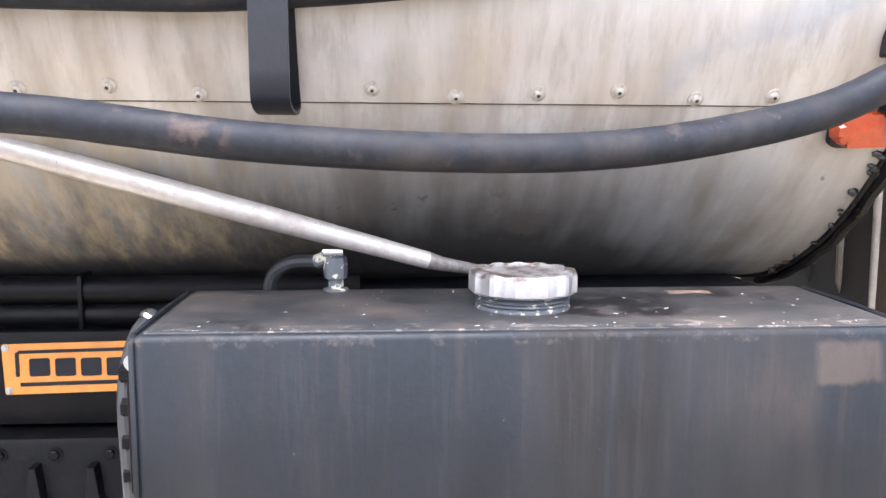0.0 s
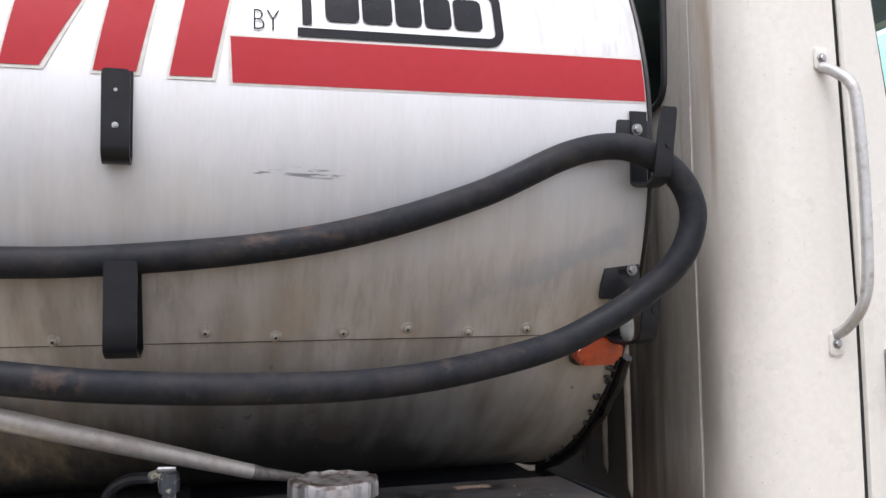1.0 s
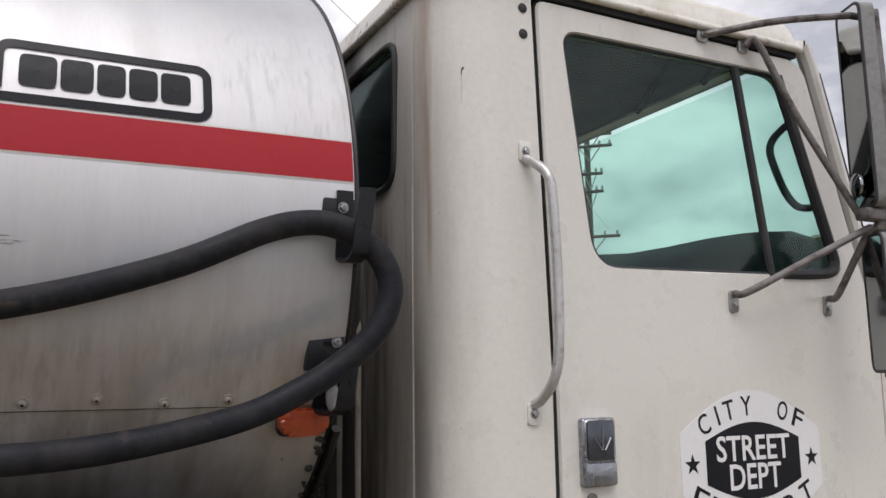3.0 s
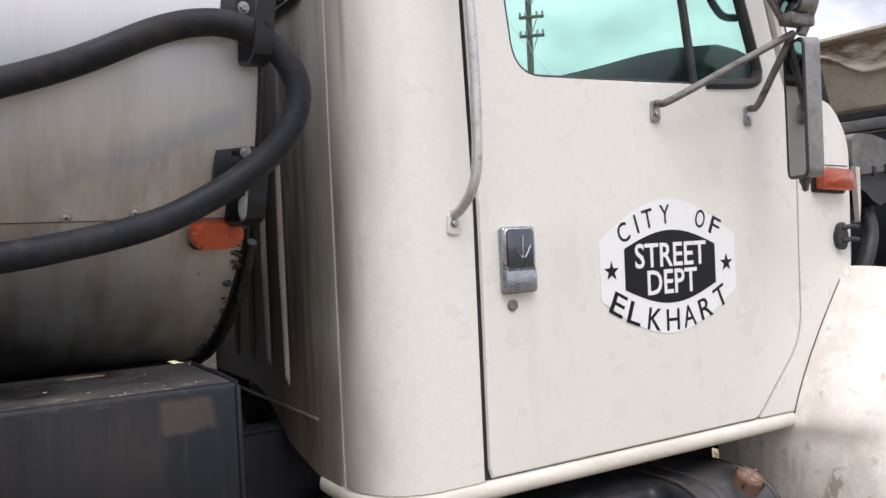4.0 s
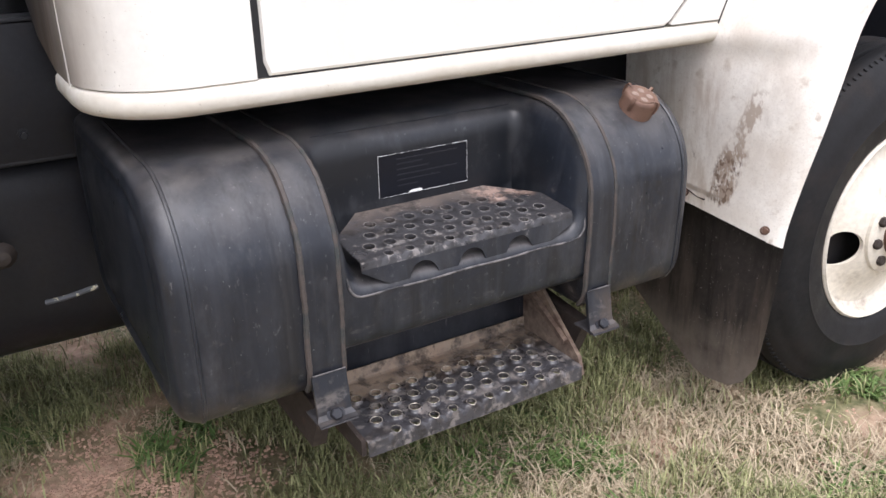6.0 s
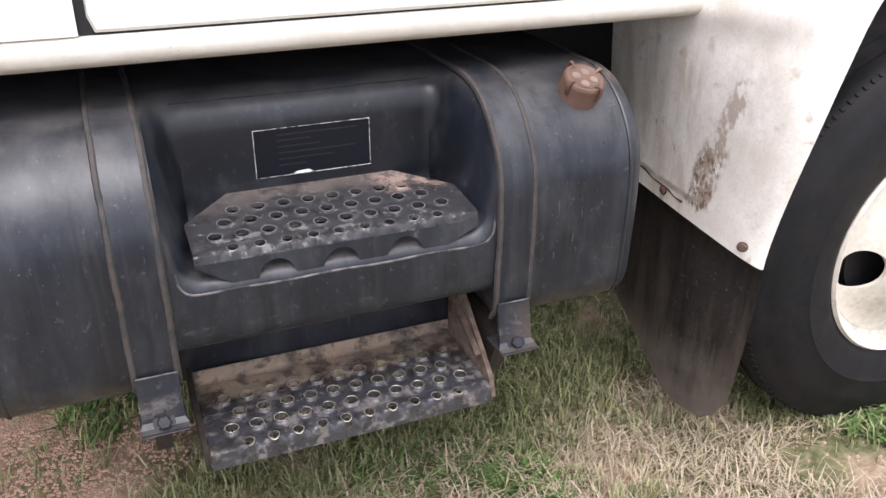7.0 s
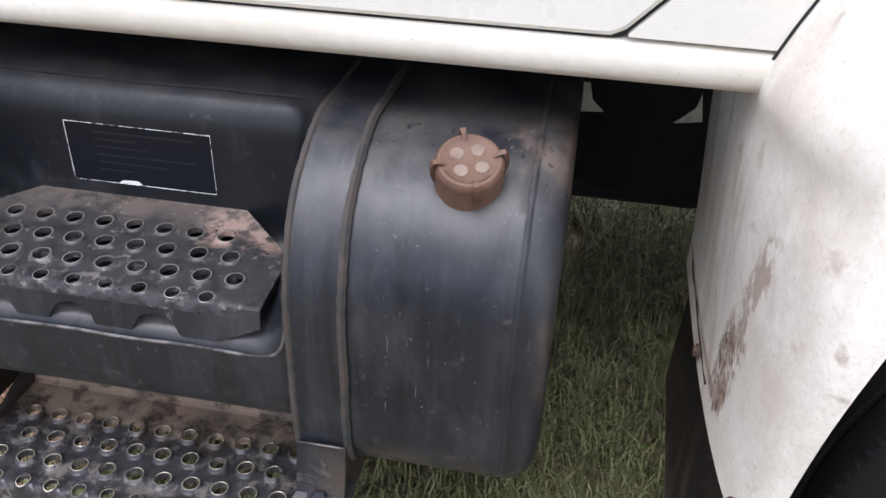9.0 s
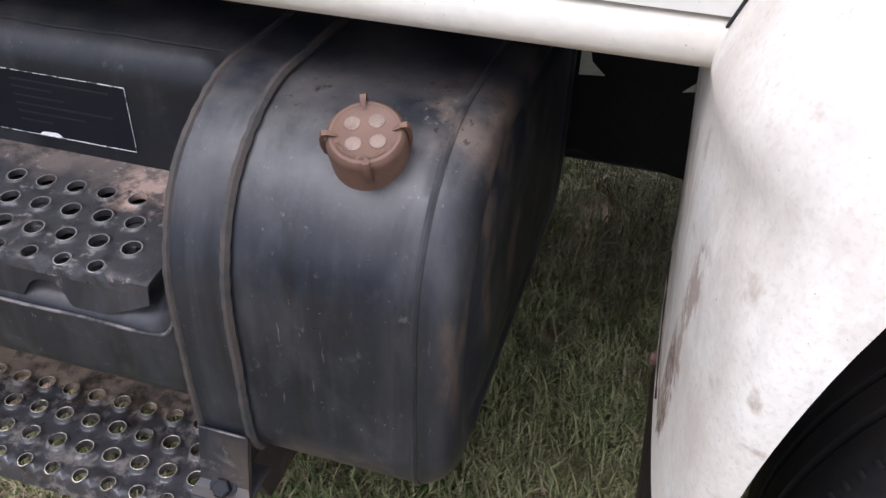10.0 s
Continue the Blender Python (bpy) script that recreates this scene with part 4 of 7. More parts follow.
# ---- ground ----
bm = bmesh.new()
rings = [0.0, 0.5, 1, 2, 4, 8, 16, 40, 120, 500, 3000]
rows = []
for i, r in enumerate(rings):
    row = []
    for k in range(48):
        w = 2 * math.pi * k / 48
        x, y = 0.3 + max(r, 0.01) * math.cos(w), 0.2 + max(r, 0.01) * math.sin(w)
        z = 0.012 * noise.noise(Vector((x * 1.5, y * 1.5, 0))) if r < 10 else 0.0
        row.append((x, y, z - 0.025))
    rows.append(row)
grid(rows, bm, close_u=True)
ground = solo("ground", bm, "ground", "dry red-brown soil with patchy turf", "ground", kind="structure")


def bare(x, y):
    """Trodden spots with little grass."""
    return max(0.0, 1 - math.hypot(x + 0.25, (y - 0.62) * 0.8) / 0.42) * 0.9 + max(0.0, 1 - math.hypot(x - 1.65, (y + 0.25) * 1.5) / 0.40) * 0.8


def lawn(name, mat, count, lo, hi, size, seed, label, keep, lean=0.5, width=0.0022):
    """Blades of grass in tufts, one mesh."""
    rnd = random.Random(seed)
    verts, faces = [], []
    made = 0
    while made < count:
        cx, cy = rnd.uniform(lo[0], hi[0]), rnd.uniform(lo[1], hi[1])
        d = noise.noise(Vector((cx * 2.3, cy * 2.3, 3.1))) + 0.5 * noise.noise(Vector((cx * 6, cy * 6, 7.7))) - bare(cx, cy)
        if not keep(cx, cy, d, rnd):
            continue
        for _ in range(rnd.randint(4, 11)):
            x, y = cx + rnd.gauss(0, 0.014), cy + rnd.gauss(0, 0.014)
            w, h = rnd.uniform(0, 6.283), rnd.uniform(*size)
            reach = h * rnd.uniform(0.15, 1.0) * lean * 2
            dx, dy = math.cos(w), math.sin(w)
            sx, sy = -dy * width * rnd.uniform(0.6, 1.3), dx * width * rnd.uniform(0.6, 1.3)
            z0 = -0.03
            i = len(verts)
            verts += [(x - sx, y - sy, z0), (x + sx, y + sy, z0),
                      (x + dx * reach * 0.35 - sx * 0.8, y + dy * reach * 0.35 - sy * 0.8, z0 + h * 0.6),
                      (x + dx * reach * 0.35 + sx * 0.8, y + dy * reach * 0.35 + sy * 0.8, z0 + h * 0.6),
                      (x + dx * reach, y + dy * reach, z0 + h * rnd.uniform(0.75, 1.0))]
            faces += [(i, i + 1, i + 3, i + 2), (i + 2, i + 3, i + 4)]
            made += 1
    me = bpy.data.meshes.new(name)
    me.from_pydata(verts, [], faces)
    me.materials.append(M[mat])
    return tagged(new(name, me), label, "grass", kind="stuff")


lawn("grass", "grass", 105000, (-1.3, -0.8), (2.3, 2.2), (0.025, 0.09), 3, "short green grass tufts on dry soil", lambda x, y, d, r: d > -0.12 + 0.28 * r.random() - (0.35 if y > 0.30 and x > 0.5 else 0.0) or r.random() < 0.06)
# pale straw thins out under the truck, to deepen the shade there
lawn("dry_grass", "straw", 42000, (-1.3, -0.8), (2.3, 2.2), (0.015, 0.06), 5, "matted dry straw-coloured grass", lambda x, y, d, r: -0.55 < d < 0.42 - 0.3 * r.random() and r.random() < (0.75 if y < 0.25 else 0.12), lean=1.0)
lawn("grass_margin", "grass", 16000, (-5, 2.6), (6, 9), (0.05, 0.13), 9, "sparse grass beyond the truck", lambda x, y, d, r: d > -0.25, width=0.004)

lawn("long_grass", "shaded_grass", 5200, (0.55, 1.05), (1.75, 1.85), (0.07, 0.17), 23, "long brownish grass under the truck, darkened for shade", lambda x, y, d, r: d > -0.3)
lawn("weeds", "weed", 5200, (-0.9, -0.5), (2.0, 1.2), (0.018, 0.05), 13, "low broad-leaved green weeds in patches", lambda x, y, d, r: noise.noise(Vector((x * 3.1, y * 3.1, 11.0))) > 0.30, lean=1.1, width=0.0058)
lawn("rough_grass", "straw", 26000, (-7, -6), (8, 9), (0.03, 0.10), 17, "thin dry grass round the truck", lambda x, y, d, r: not (-1.3 < x < 2.3 and -0.8 < y < 2.2) and d > -0.3, width=0.004)
lawn("rough_turf", "grass", 26000, (-7, -6), (8, 9), (0.03, 0.10), 19, "thin green grass round the truck", lambda x, y, d, r: not (-1.3 < x < 2.3 and -0.8 < y < 2.2) and d > -0.1, width=0.004)

bm = bmesh.new()
rnd = random.Random(11)
pv, pf = [], []
for _ in range(9000):
    x, y = (rnd.uniform(-1.6, 2.3), rnd.uniform(-0.8, 1.6)) if rnd.random() < 0.6 else (rnd.gauss(-0.25, 0.2), rnd.gauss(0.6, 0.22))
    if noise.noise(Vector((x * 2.3, y * 2.3, 3.1))) - bare(x, y) > -0.05 and rnd.random() < 0.85:
        continue
    s, i = rnd.uniform(0.002, 0.006), len(pv)
    pv += [(x + s * a, y + s * b_ * rnd.uniform(0.6, 1.2), -0.024 + s * c) for a, b_, c in ((-1, -1, 0), (1, -0.8, 0), (1.1, 1, 0), (-0.9, 1, 0), (-0.5, -0.4, 0.9), (0.5, -0.5, 1), (0.6, 0.5, 0.8), (-0.4, 0.5, 1))]
    pf += [(i + 4, i + 5, i + 6, i + 7), (i, i + 1, i + 5, i + 4), (i + 1, i + 2, i + 6, i + 5), (i + 2, i + 3, i + 7, i + 6), (i + 3, i, i + 4, i + 7)]
bm.free()
me = bpy.data.meshes.new("gravel")
me.from_pydata(pv, [], pf)
me.materials.append(M["dirt_clod"])
tagged(new("gravel", me), "small reddish gravel scattered on bare soil", "gravel", kind="stuff")

# ---- asphalt tank ----
TA, TB, TZ, TFRONT, TREAR = 0.85, 0.79, 2.235, -0.55, -3.6


def tank_mid(x):
    return 0.79 + 0.045 * (x - TFRONT)


def skin(x, z, off=0.0):
    """The jacket's point at x and height z on the walker's side, off metres proud of it."""
    q = max(-0.999, min(0.999, (z - TZ) / (TB + off)))
    return Vector((x, tank_mid(x) - (TA + off) * math.sqrt(1 - q * q), z))


def ring(x, a0, a1, n, off=0.0, k=1.0):
    return [(x, tank_mid(x) - (TA + off) * k * math.cos(a), TZ + (TB + off) * k * math.sin(a)) for a in (a0 + (a1 - a0) * i / n for i in range(n + 1))]


tank = thing("asphalt_tank", "brushed aluminium jacketed asphalt tank with red stripe and grimy belly", "tank", (-2.0, 0.7, 1.45))
SEAM = math.asin((1.826 - TZ) / TB)
XS = [TREAR + (TFRONT - TREAR) * i / 24 for i in range(25)]
bm = grid([ring(x, SEAM, math.pi - SEAM, 72, 0.003) for x in XS])
rim = grid([ring(x, SEAM, SEAM - 0.002, 1, o) for x, o in ((TREAR, 0.003), (TFRONT, 0.003))], bm)
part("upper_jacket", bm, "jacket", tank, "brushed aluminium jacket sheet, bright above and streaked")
part("seam_line", tube([skin(x, 1.8235, 0.001) for x in XS], 0.0022, 6), "tar", tank, "dark lap seam")
part("lower_jacket", grid([ring(x, SEAM + 0.03, -math.pi - SEAM - 0.03, 72) for x in XS]), "jacket", tank, "aluminium belly sheet, blacker towards the bottom")
hd = []
for k, dx in ((1.0, -0.012), (1.0, 0.0), (0.985, 0.012), (0.9, 0.035), (0.7, 0.06), (0.4, 0.075), (0.02, 0.08)):
    hd.append([(TFRONT + dx, y, z) for _, y, z in ring(TFRONT, 0, 2 * math.pi, 72, 0.0, k)][:-1])
part("front_head", grid(hd, close_u=True), "black_paint", tank, "dark painted dished tank head")
part("edge_trim", tube([Vector(p) + Vector((0.002, 0, 0)) for p in ring(TFRONT, 0, 2 * math.pi, 120, 0.003)[:-1]], 0.0055, 8, closed=True), "tar", tank, "black tarry edge trim")
rnd = random.Random(21)
bm = bmesh.new()
for _ in range(26):
    a = rnd.uniform(-1.25, -0.55)
    p = Vector(ring(TFRONT - rnd.uniform(-0.006, 0.02), a, a, 1, 0.004)[0])
    bmesh.ops.create_icosphere(bm, subdivisions=1, radius=rnd.uniform(0.003, 0.008), matrix=Matrix.Translation(p) @ Matrix.Diagonal((rnd.uniform(0.8, 2.2), 0.6, rnd.uniform(0.6, 1.3), 1)))
tagged(part("tar_spatter", bm, "tar", tank), "lumps of hardened tar on the rim", kind="stuff")
wire = []
for i in range(30):
    a = -0.62 - 0.75 * i / 29
    p = Vector(ring(TFRONT + 0.015, a, a, 1, 0.012)[0])
    wire.append(p + Vector((0, 0.004 * math.sin(i * 1.3), 0)))
part("wiring_loom", tube(wire, 0.011, 8), "tar", tank, "tar-coated cable along the rim")

# screws along the lap seam
bm = lathe([(0.0125, 0), (0.0125, 0.0022), (0.009, 0.003)] + [(r, 0.003 + h) for r, h in dome(0.0075, 0.0055)], Matrix.Identity(4), 14)
n0 = len(bm.faces)
lathe([(0.0030, 0.0078), (0.0030, 0.0089), (0.0004, 0.0089)], Matrix.Identity(4), 6, bm)
bm.faces.ensure_lookup_table()
for f in bm.faces[n0:]:
    f.material_index = 1
SCREW = to_mesh(bm, "screw", "screw", 30)
SCREW.materials.append(M["seam"])
for i in range(-10, 10):
    x = -1.168 + 0.1265 * i
    if x > -0.56:
        continue
    p = skin(x, 1.838 + 0.006 * math.sin(i * 2.1), 0.003)
    place(SCREW, "screw", axis(p, (0, -0.86, -0.5)), tank)


def film(name, poly, mat, off, label="", nz=6):
    """A film cut to a four-cornered outline (bottom left, bottom right, top right, top left) and laid on the jacket."""
    bl, br, tr, tl = (Vector(p) for p in poly)
    rows = []
    for j in range(nz + 1):
        t = j / nz
        a, b_ = bl.lerp(tl, t), br.lerp(tr, t)
        rows.append([skin(q.x, q.y, off) for q in (a.lerp(b_, i / 12) for i in range(13))])
    return part(name, grid(rows), mat, tank, label)


def zl(x):
    return 2.2765 + 0.0252 * (x + 1.375)


film("red_stripe", [(-1.378, zl(-1.378)), (-0.556, zl(-0.556)), (-0.556, zl(-0.556) + 0.091), (-1.382, zl(-1.382) + 0.086)], "red", 0.0045, "faded red stripe film")
film("stripe_edge", [(-1.383, zl(-1.383) - 0.004), (-0.556, zl(-0.556) - 0.004), (-0.556, zl(-0.556) + 0.095), (-1.387, zl(-1.387) + 0.09)], "decal_cream", 0.0038)
for dx, w0, w1 in ((0.0, 0.070, 0.076), (-0.121, 0.068, 0.075), (-0.262, 0.06, 0.13), (-0.41, 0.07, 0.075), (-0.54, 0.07, 0.075), (-0.68, 0.06, 0.12), (-0.82, 0.07, 0.075)):
    film("red_letter_stroke", [(-1.483 + dx, 2.281), (-1.483 + dx + w0, 2.283), (-1.447 + dx + w1, 2.498), (-1.447 + dx, 2.494)], "red", 0.0055, "slanted red letter stroke")
    film("stroke_edge", [(-1.488 + dx, 2.275), (-1.477 + dx + w0, 2.277), (-1.441 + dx + w1, 2.504), (-1.452 + dx, 2.5)], "decal_cream", 0.0045)
LZ = 0.034   # rise of the lettering towards the front, per metre


def bent(bm, off):
    for v in bm.verts:
        v.co = skin(v.co.x, v.co.z + LZ * (v.co.x + 1.06), off)
    return bm


part("by_lettering", bent(letters("BY", 0.062, outward(0) @ Matrix.Translation((-1.320, 2.409, 0)), 0.0, 0.046, bold=-0.0011), 0.006), "decal_black", tank, "thin black letters reading BY")


def ribbon(path, w, name):
    """A band of even width laid along a path on the jacket."""
    pts = [Vector(p) for p in path]
    rows = []
    for i, p in enumerate(pts):
        d = (pts[min(i + 1, len(pts) - 1)] - pts[max(i - 1, 0)]).normalized()
        n = Vector((-d.y, d.x)) * w / 2
        rows.append([(p.x + n.x, 0, p.y + n.y), (p.x - n.x, 0, p.y - n.y)])
    return part(name, bent(grid(rows), 0.006), "decal_black", tank)


def frame_path(x0, x1, z0, z1, r):
    """From the free end of the left upright over the top and back along the foot."""
    out = [(x0, z0 + 0.016), (x0, z0 + 0.05)]
    for cx, cz, a0 in ((x0 + r, z1 - r, 180), (x1 - r, z1 - r, 90), (x1 - r, z0 + r, 0)):
        out += [(cx + r * math.cos(radians(a0 - 15 * k)), cz + r * math.sin(radians(a0 - 15 * k))) for k in range(7)]
    n = 14
    return out + [(x1 - r + (x0 - 0.018 - x1 + r) * k / n, z0) for k in range(1, n + 1)]


ribbon(frame_path(-1.246, -0.868, 2.389, 2.502, 0.022), 0.0175, "logo_frame")
for x0, x1 in ((-1.212, -1.148), (-1.142, -1.084), (-1.078, -1.026), (-1.020, -0.966), (-0.960, -0.902)):
    poly = rounded([(x0, 2.414), (x1, 2.414), (x1, 2.482), (x0, 2.482)], 0.012, 4)
    part("logo_block", bent(grid([[(p.x, 0, p.y) for p in along(poly, ((x0 + x1) / 2, 2.448), 40)], [((x0 + x1) / 2 + 0.001 * math.cos(k), 0, 2.448 + 0.001 * math.sin(k)) for k in (2 * math.pi * i / 40 for i in range(40))]], close_u=True, caps=False), 0.006), "decal_black", tank)

# J hooks that carry the hose
def j_hook(x, ztop, zbot, w, lip, name="hose_hook", holes=(), tilt=0.0):
    """A flat bar bent to a J: up the jacket, out under the hose and up in front of it."""
    t, n = 0.006, 8
    base = [skin(x, ztop + 0.012, 0.007), skin(x, (ztop + zbot) / 2, 0.007), skin(x, zbot + 0.02, 0.007)]
    r0 = skin(x, zbot, 0.007)
    line, gap = list(base), r0.y - lip
    for k in range(1, n):
        a = math.pi * k / n
        line.append(Vector((x, r0.y - gap / 2 + gap / 2 * math.cos(a), zbot + 0.018 - 0.02 * math.sin(a))))
    y1 = r0.y - gap
    for f in (0, 0.25, 0.5, 0.75, 0.9, 0.96, 0.99, 1.0):
        line.append(Vector((x + tilt * f, y1 - 0.006 * f, zbot + 0.02 + (ztop - zbot - 0.02) * f)))
    rows = []
    for i, p in enumerate(line):
        a, b_ = line[max(0, i - 1)], line[min(len(line) - 1, i + 1)]
        d = (b_ - a).normalized()
        nrm = Vector((0, d.z, -d.y)).normalized()
        ww = w / 2 * {1: 0.70, 2: 0.88, 3: 0.97}.get(len(line) - i, 1.0)
        rows.append([p + Vector((-ww, 0, 0)) + nrm * t / 2, p + Vector((ww, 0, 0)) + nrm * t / 2, p + Vector((ww, 0, 0)) - nrm * t / 2, p + Vector((-ww, 0, 0)) - nrm * t / 2])
    hk = part(name, grid(rows, close_u=True, caps=True), "black_paint", tank, "black flat-bar hose hook")
    for z in holes:
        place(BOLT, "bolt", axis((x + tilt * 0.5, y1 - 0.006, z), (0, -1, 0)) @ Matrix.Scale(0.42, 4), hk)
    return hk


j_hook(-1.553, 1.962, 1.806, 0.052, -0.132)
j_hook(-1.562, 2.270, 2.125, 0.044, -0.160, holes=(2.235, 2.178))
for x, zt, zb, zp, lp_ in ((-0.577, 2.262, 2.118, 2.236, -0.156), (-0.585, 1.945, 1.806, 1.955, -0.095)):
    hk = j_hook(x, zt, zb, 0.036, lp_, tilt=0.014)
    for z in (zt - 0.022, zt - 0.075):
        part("hook_hole", lathe([(0.0055, 0.0), (0.0055, 0.0012), (0.0004, 0.0012)], axis((x + 0.012, lp_ - 0.0072, z), (0, -1, 0)), 12), "seam", hk)
    pl = slab(rounded([(x - 0.058, zp - 0.06), (x + 0.03, zp - 0.06), (x + 0.03, zp + 0.02), (x - 0.048, zp + 0.02)], 0.006), outward(skin(x, zp, 0.004).y + 0.012), 0.014, 0.001)
    part("hook_plate", pl, "black_paint", hk)
    place(BOLT, "bolt", axis((x - 0.006 if zp > 2 else x + 0.01, skin(x, zp, 0.006).y - 0.004, zp), (0, -1, -0.1)), hk, "bright bolt head")

part("worn_hook_inside", lathe(dome(0.018, 0.012), axis((-0.566, 0.030, 1.838), (-0.25, -1, 0.1)) @ Matrix.Diagonal((0.85, 1.9, 1, 1)), 20), "mirror_shell", tank, "pale worn inside of the hook")
# amber marker lamp on the belly
lamp = part("marker_lamp", slab(rounded([(-0.055, -0.028), (0.055, -0.028), (0.055, 0.028), (-0.055, 0.028)], [0.028, 0.022, 0.022, 0.028], 8), axis((-0.622, 0.075, 1.792), (0.08, -0.93, -0.32)), 0.028, 0.010), "amber", tank, "orange side marker lamp lens")
part("lamp_base", slab(rounded([(-0.052, -0.028), (0.052, -0.028), (0.052, 0.028), (-0.052, 0.028)], 0.016), axis((-0.622, 0.087, 1.788), (0.08, -0.93, -0.32)), 0.014, 0.002), "black_paint", lamp)
part("hatch_box", rbox((-2.3, 0.16, 2.66), (-1.425, 1.2, 3.12), 0.012), "box_grey", tank, "dark grey hatch housing on the crown")
bm = rbox((-3.4, 0.36, 1.36), (-0.62, 1.3, 1.47), 0.01)
part("saddle", bm, "frame_black", tank, "black saddle beam under the belly")

# ---- hose, laid in the hooks ----
HP = [(-3.4, -0.12, 1.87), (-2.6, -0.13, 1.855), (-1.905, -0.15, 1.801), (-1.745, -0.16, 1.784), (-1.61, -0.165, 1.767), (-1.465, -0.165, 1.756), (-1.31, -0.16, 1.750), (-1.15, -0.15, 1.751), (-0.99, -0.13, 1.766), (-0.80, -0.108, 1.804), (-0.69, -0.106, 1.850),
      (-0.602, -0.115, 1.904), (-0.535, -0.133, 1.968), (-0.503, -0.136, 2.040), (-0.507, -0.132, 2.095), (-0.538, -0.128, 2.142), (-0.595, -0.118, 2.180), (-0.66, -0.103, 2.192), (-0.755, -0.098, 2.170),
      (-0.926, -0.097, 2.092), (-1.14, -0.093, 2.024), (-1.34, -0.090, 1.987), (-1.57, -0.093, 1.966), (-1.75, -0.098, 1.961), (-2.2, -0.12, 1.965), (-2.8, -0.15, 1.975), (-3.4, -0.17, 1.985)]
hose = solo("rubber_hose", tube(smooth_line(HP, 10), 0.0264, 18), "hose", "thick dark rubber suction hose looped over tank hooks", "hose", sharp=60)

# ---- square tank on the frame ----
box = thing("flush_tank", "slate-grey rectangular steel tank with a silver screw cap", "tank", (-1.2, 0.0, 1.2))
BX0, BX1, BY0, BY1, BZ0, BZ1 = -1.737, -0.660, -0.166, 0.172, 1.200, 1.509
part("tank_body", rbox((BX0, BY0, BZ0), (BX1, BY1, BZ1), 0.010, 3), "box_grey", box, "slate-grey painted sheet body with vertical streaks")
part("top_sheet", rbox((BX0 + 0.012, BY0 + 0.012, BZ1 - 0.004), (BX1 - 0.012, BY1 - 0.004, BZ1 + 0.0025), 0.002), "box_top", box, "dusty stained top sheet")
for x in (BX0, BX1):
    part("weld_bead", tube([(x, BY0 + 0.01, BZ1 - 0.002), (x, 0, BZ1 + 0.001), (x, BY1 - 0.01, BZ1 - 0.001)], 0.0045, 6), "box_grey", box)
    part("end_flange", rbox((x - 0.004, BY0 - 0.003, BZ0 + 0.01), (x + 0.004, BY0 + 0.02, BZ1 - 0.006), 0.003), "box_grey", box)
CC = (-1.19, 0.004, BZ1)
neck = [(0.0735, 0), (0.0735, 0.004)]
for i in range(4):
    neck += [(0.0735, 0.006 + 0.0055 * i), (0.069, 0.0088 + 0.0055 * i)]
part("filler_neck", lathe(neck + [(0.07, 0.030), (0.0004, 0.030)], Matrix.Translation(CC), 40), "grey_fitting", box, "grey threaded filler neck", 20)
rows = []
cap_prof = [(0.079, 0.026), (0.0805, 0.029), (0.0805, 0.054), (0.078, 0.059), (0.064, 0.061), (0.060, 0.057), (0.03, 0.056), (0.0004, 0.056)]
for r, h in cap_prof:
    row = []
    for k in range(64):
        ridge = 0.0035 if (k % 5) in (0, 1) and 0.028 < h < 0.082 and r > 0.06 else 0.0
        w = 2 * math.pi * k / 64
        row.append(Vector(CC) + Vector(((r + ridge) * math.cos(w), (r + ridge) * math.sin(w), h + (ridge * 0.4 if h > 0.055 else 0))))
    rows.append(row)
part("screw_cap", grid(rows, close_u=True), "aluminium", box, "large ribbed cast aluminium screw cap", 25)
vb = Vector((-1.487, 0.158, BZ1))
valve = part("breather_valve", lathe([(0.022, 0), (0.022, 0.006), (0.013, 0.008), (0.013, 0.022), (0.019, 0.024), (0.021, 0.04), (0.019, 0.06), (0.014, 0.064), (0.0004, 0.064)], Matrix.Translation(vb), 8), "grey_fitting", box, "chipped grey breather fitting", 20)
part("elbow", tube(smooth_line([vb + Vector((0, 0, 0.045)), vb + Vector((-0.015, 0.006, 0.058)), vb + Vector((-0.035, 0.012, 0.05))], 6), 0.012, 10), "grey_fitting", valve)
part("hose_clamp", rbox(vb + Vector((-0.022, -0.012, 0.062)), vb + Vector((0.014, 0.006, 0.076)), 0.003), "chrome", valve, "shiny hose clamp")
part("breather_hose", tube(smooth_line([vb + Vector((-0.03, 0.012, 0.052)), vb + Vector((-0.08, 0.03, 0.046)), vb + Vector((-0.115, 0.05, 0.015)), vb + Vector((-0.12, 0.06, -0.05))], 8), 0.012, 10), "rubber", box, "thin dark breather hose")
rnd = random.Random(5)
bits = [bmesh.new() for _ in range(1)][0]
for _ in range(70):
    x, y = rnd.uniform(BX0 + 0.03, BX1 - 0.04), rnd.choice((rnd.uniform(BY0 + 0.012, BY0 + 0.05), rnd.uniform(-0.1, 0.15)))
    s = rnd.uniform(0.0005, 0.0016)
    bmesh.ops.create_icosphere(bits, subdivisions=1, radius=s, matrix=Matrix.Translation((x, y, BZ1 + 0.003)) @ Matrix.Rotation(rnd.uniform(0, 3), 4, "Z") @ Matrix.Diagonal((rnd.uniform(1, 4), 1, 0.35, 1)))
tagged(part("paint_grit", bits, "decal_cream", box), "scattered paint flakes and grit", kind="stuff")
for x in (BX0 + 0.10, BX1 - 0.10):
    part("mounting_bracket", rbox((x - 0.04, BY0 + 0.05, BZ0 - 0.03), (x + 0.04, 0.655, BZ0 + 0.001), 0.004), "frame_black", box)
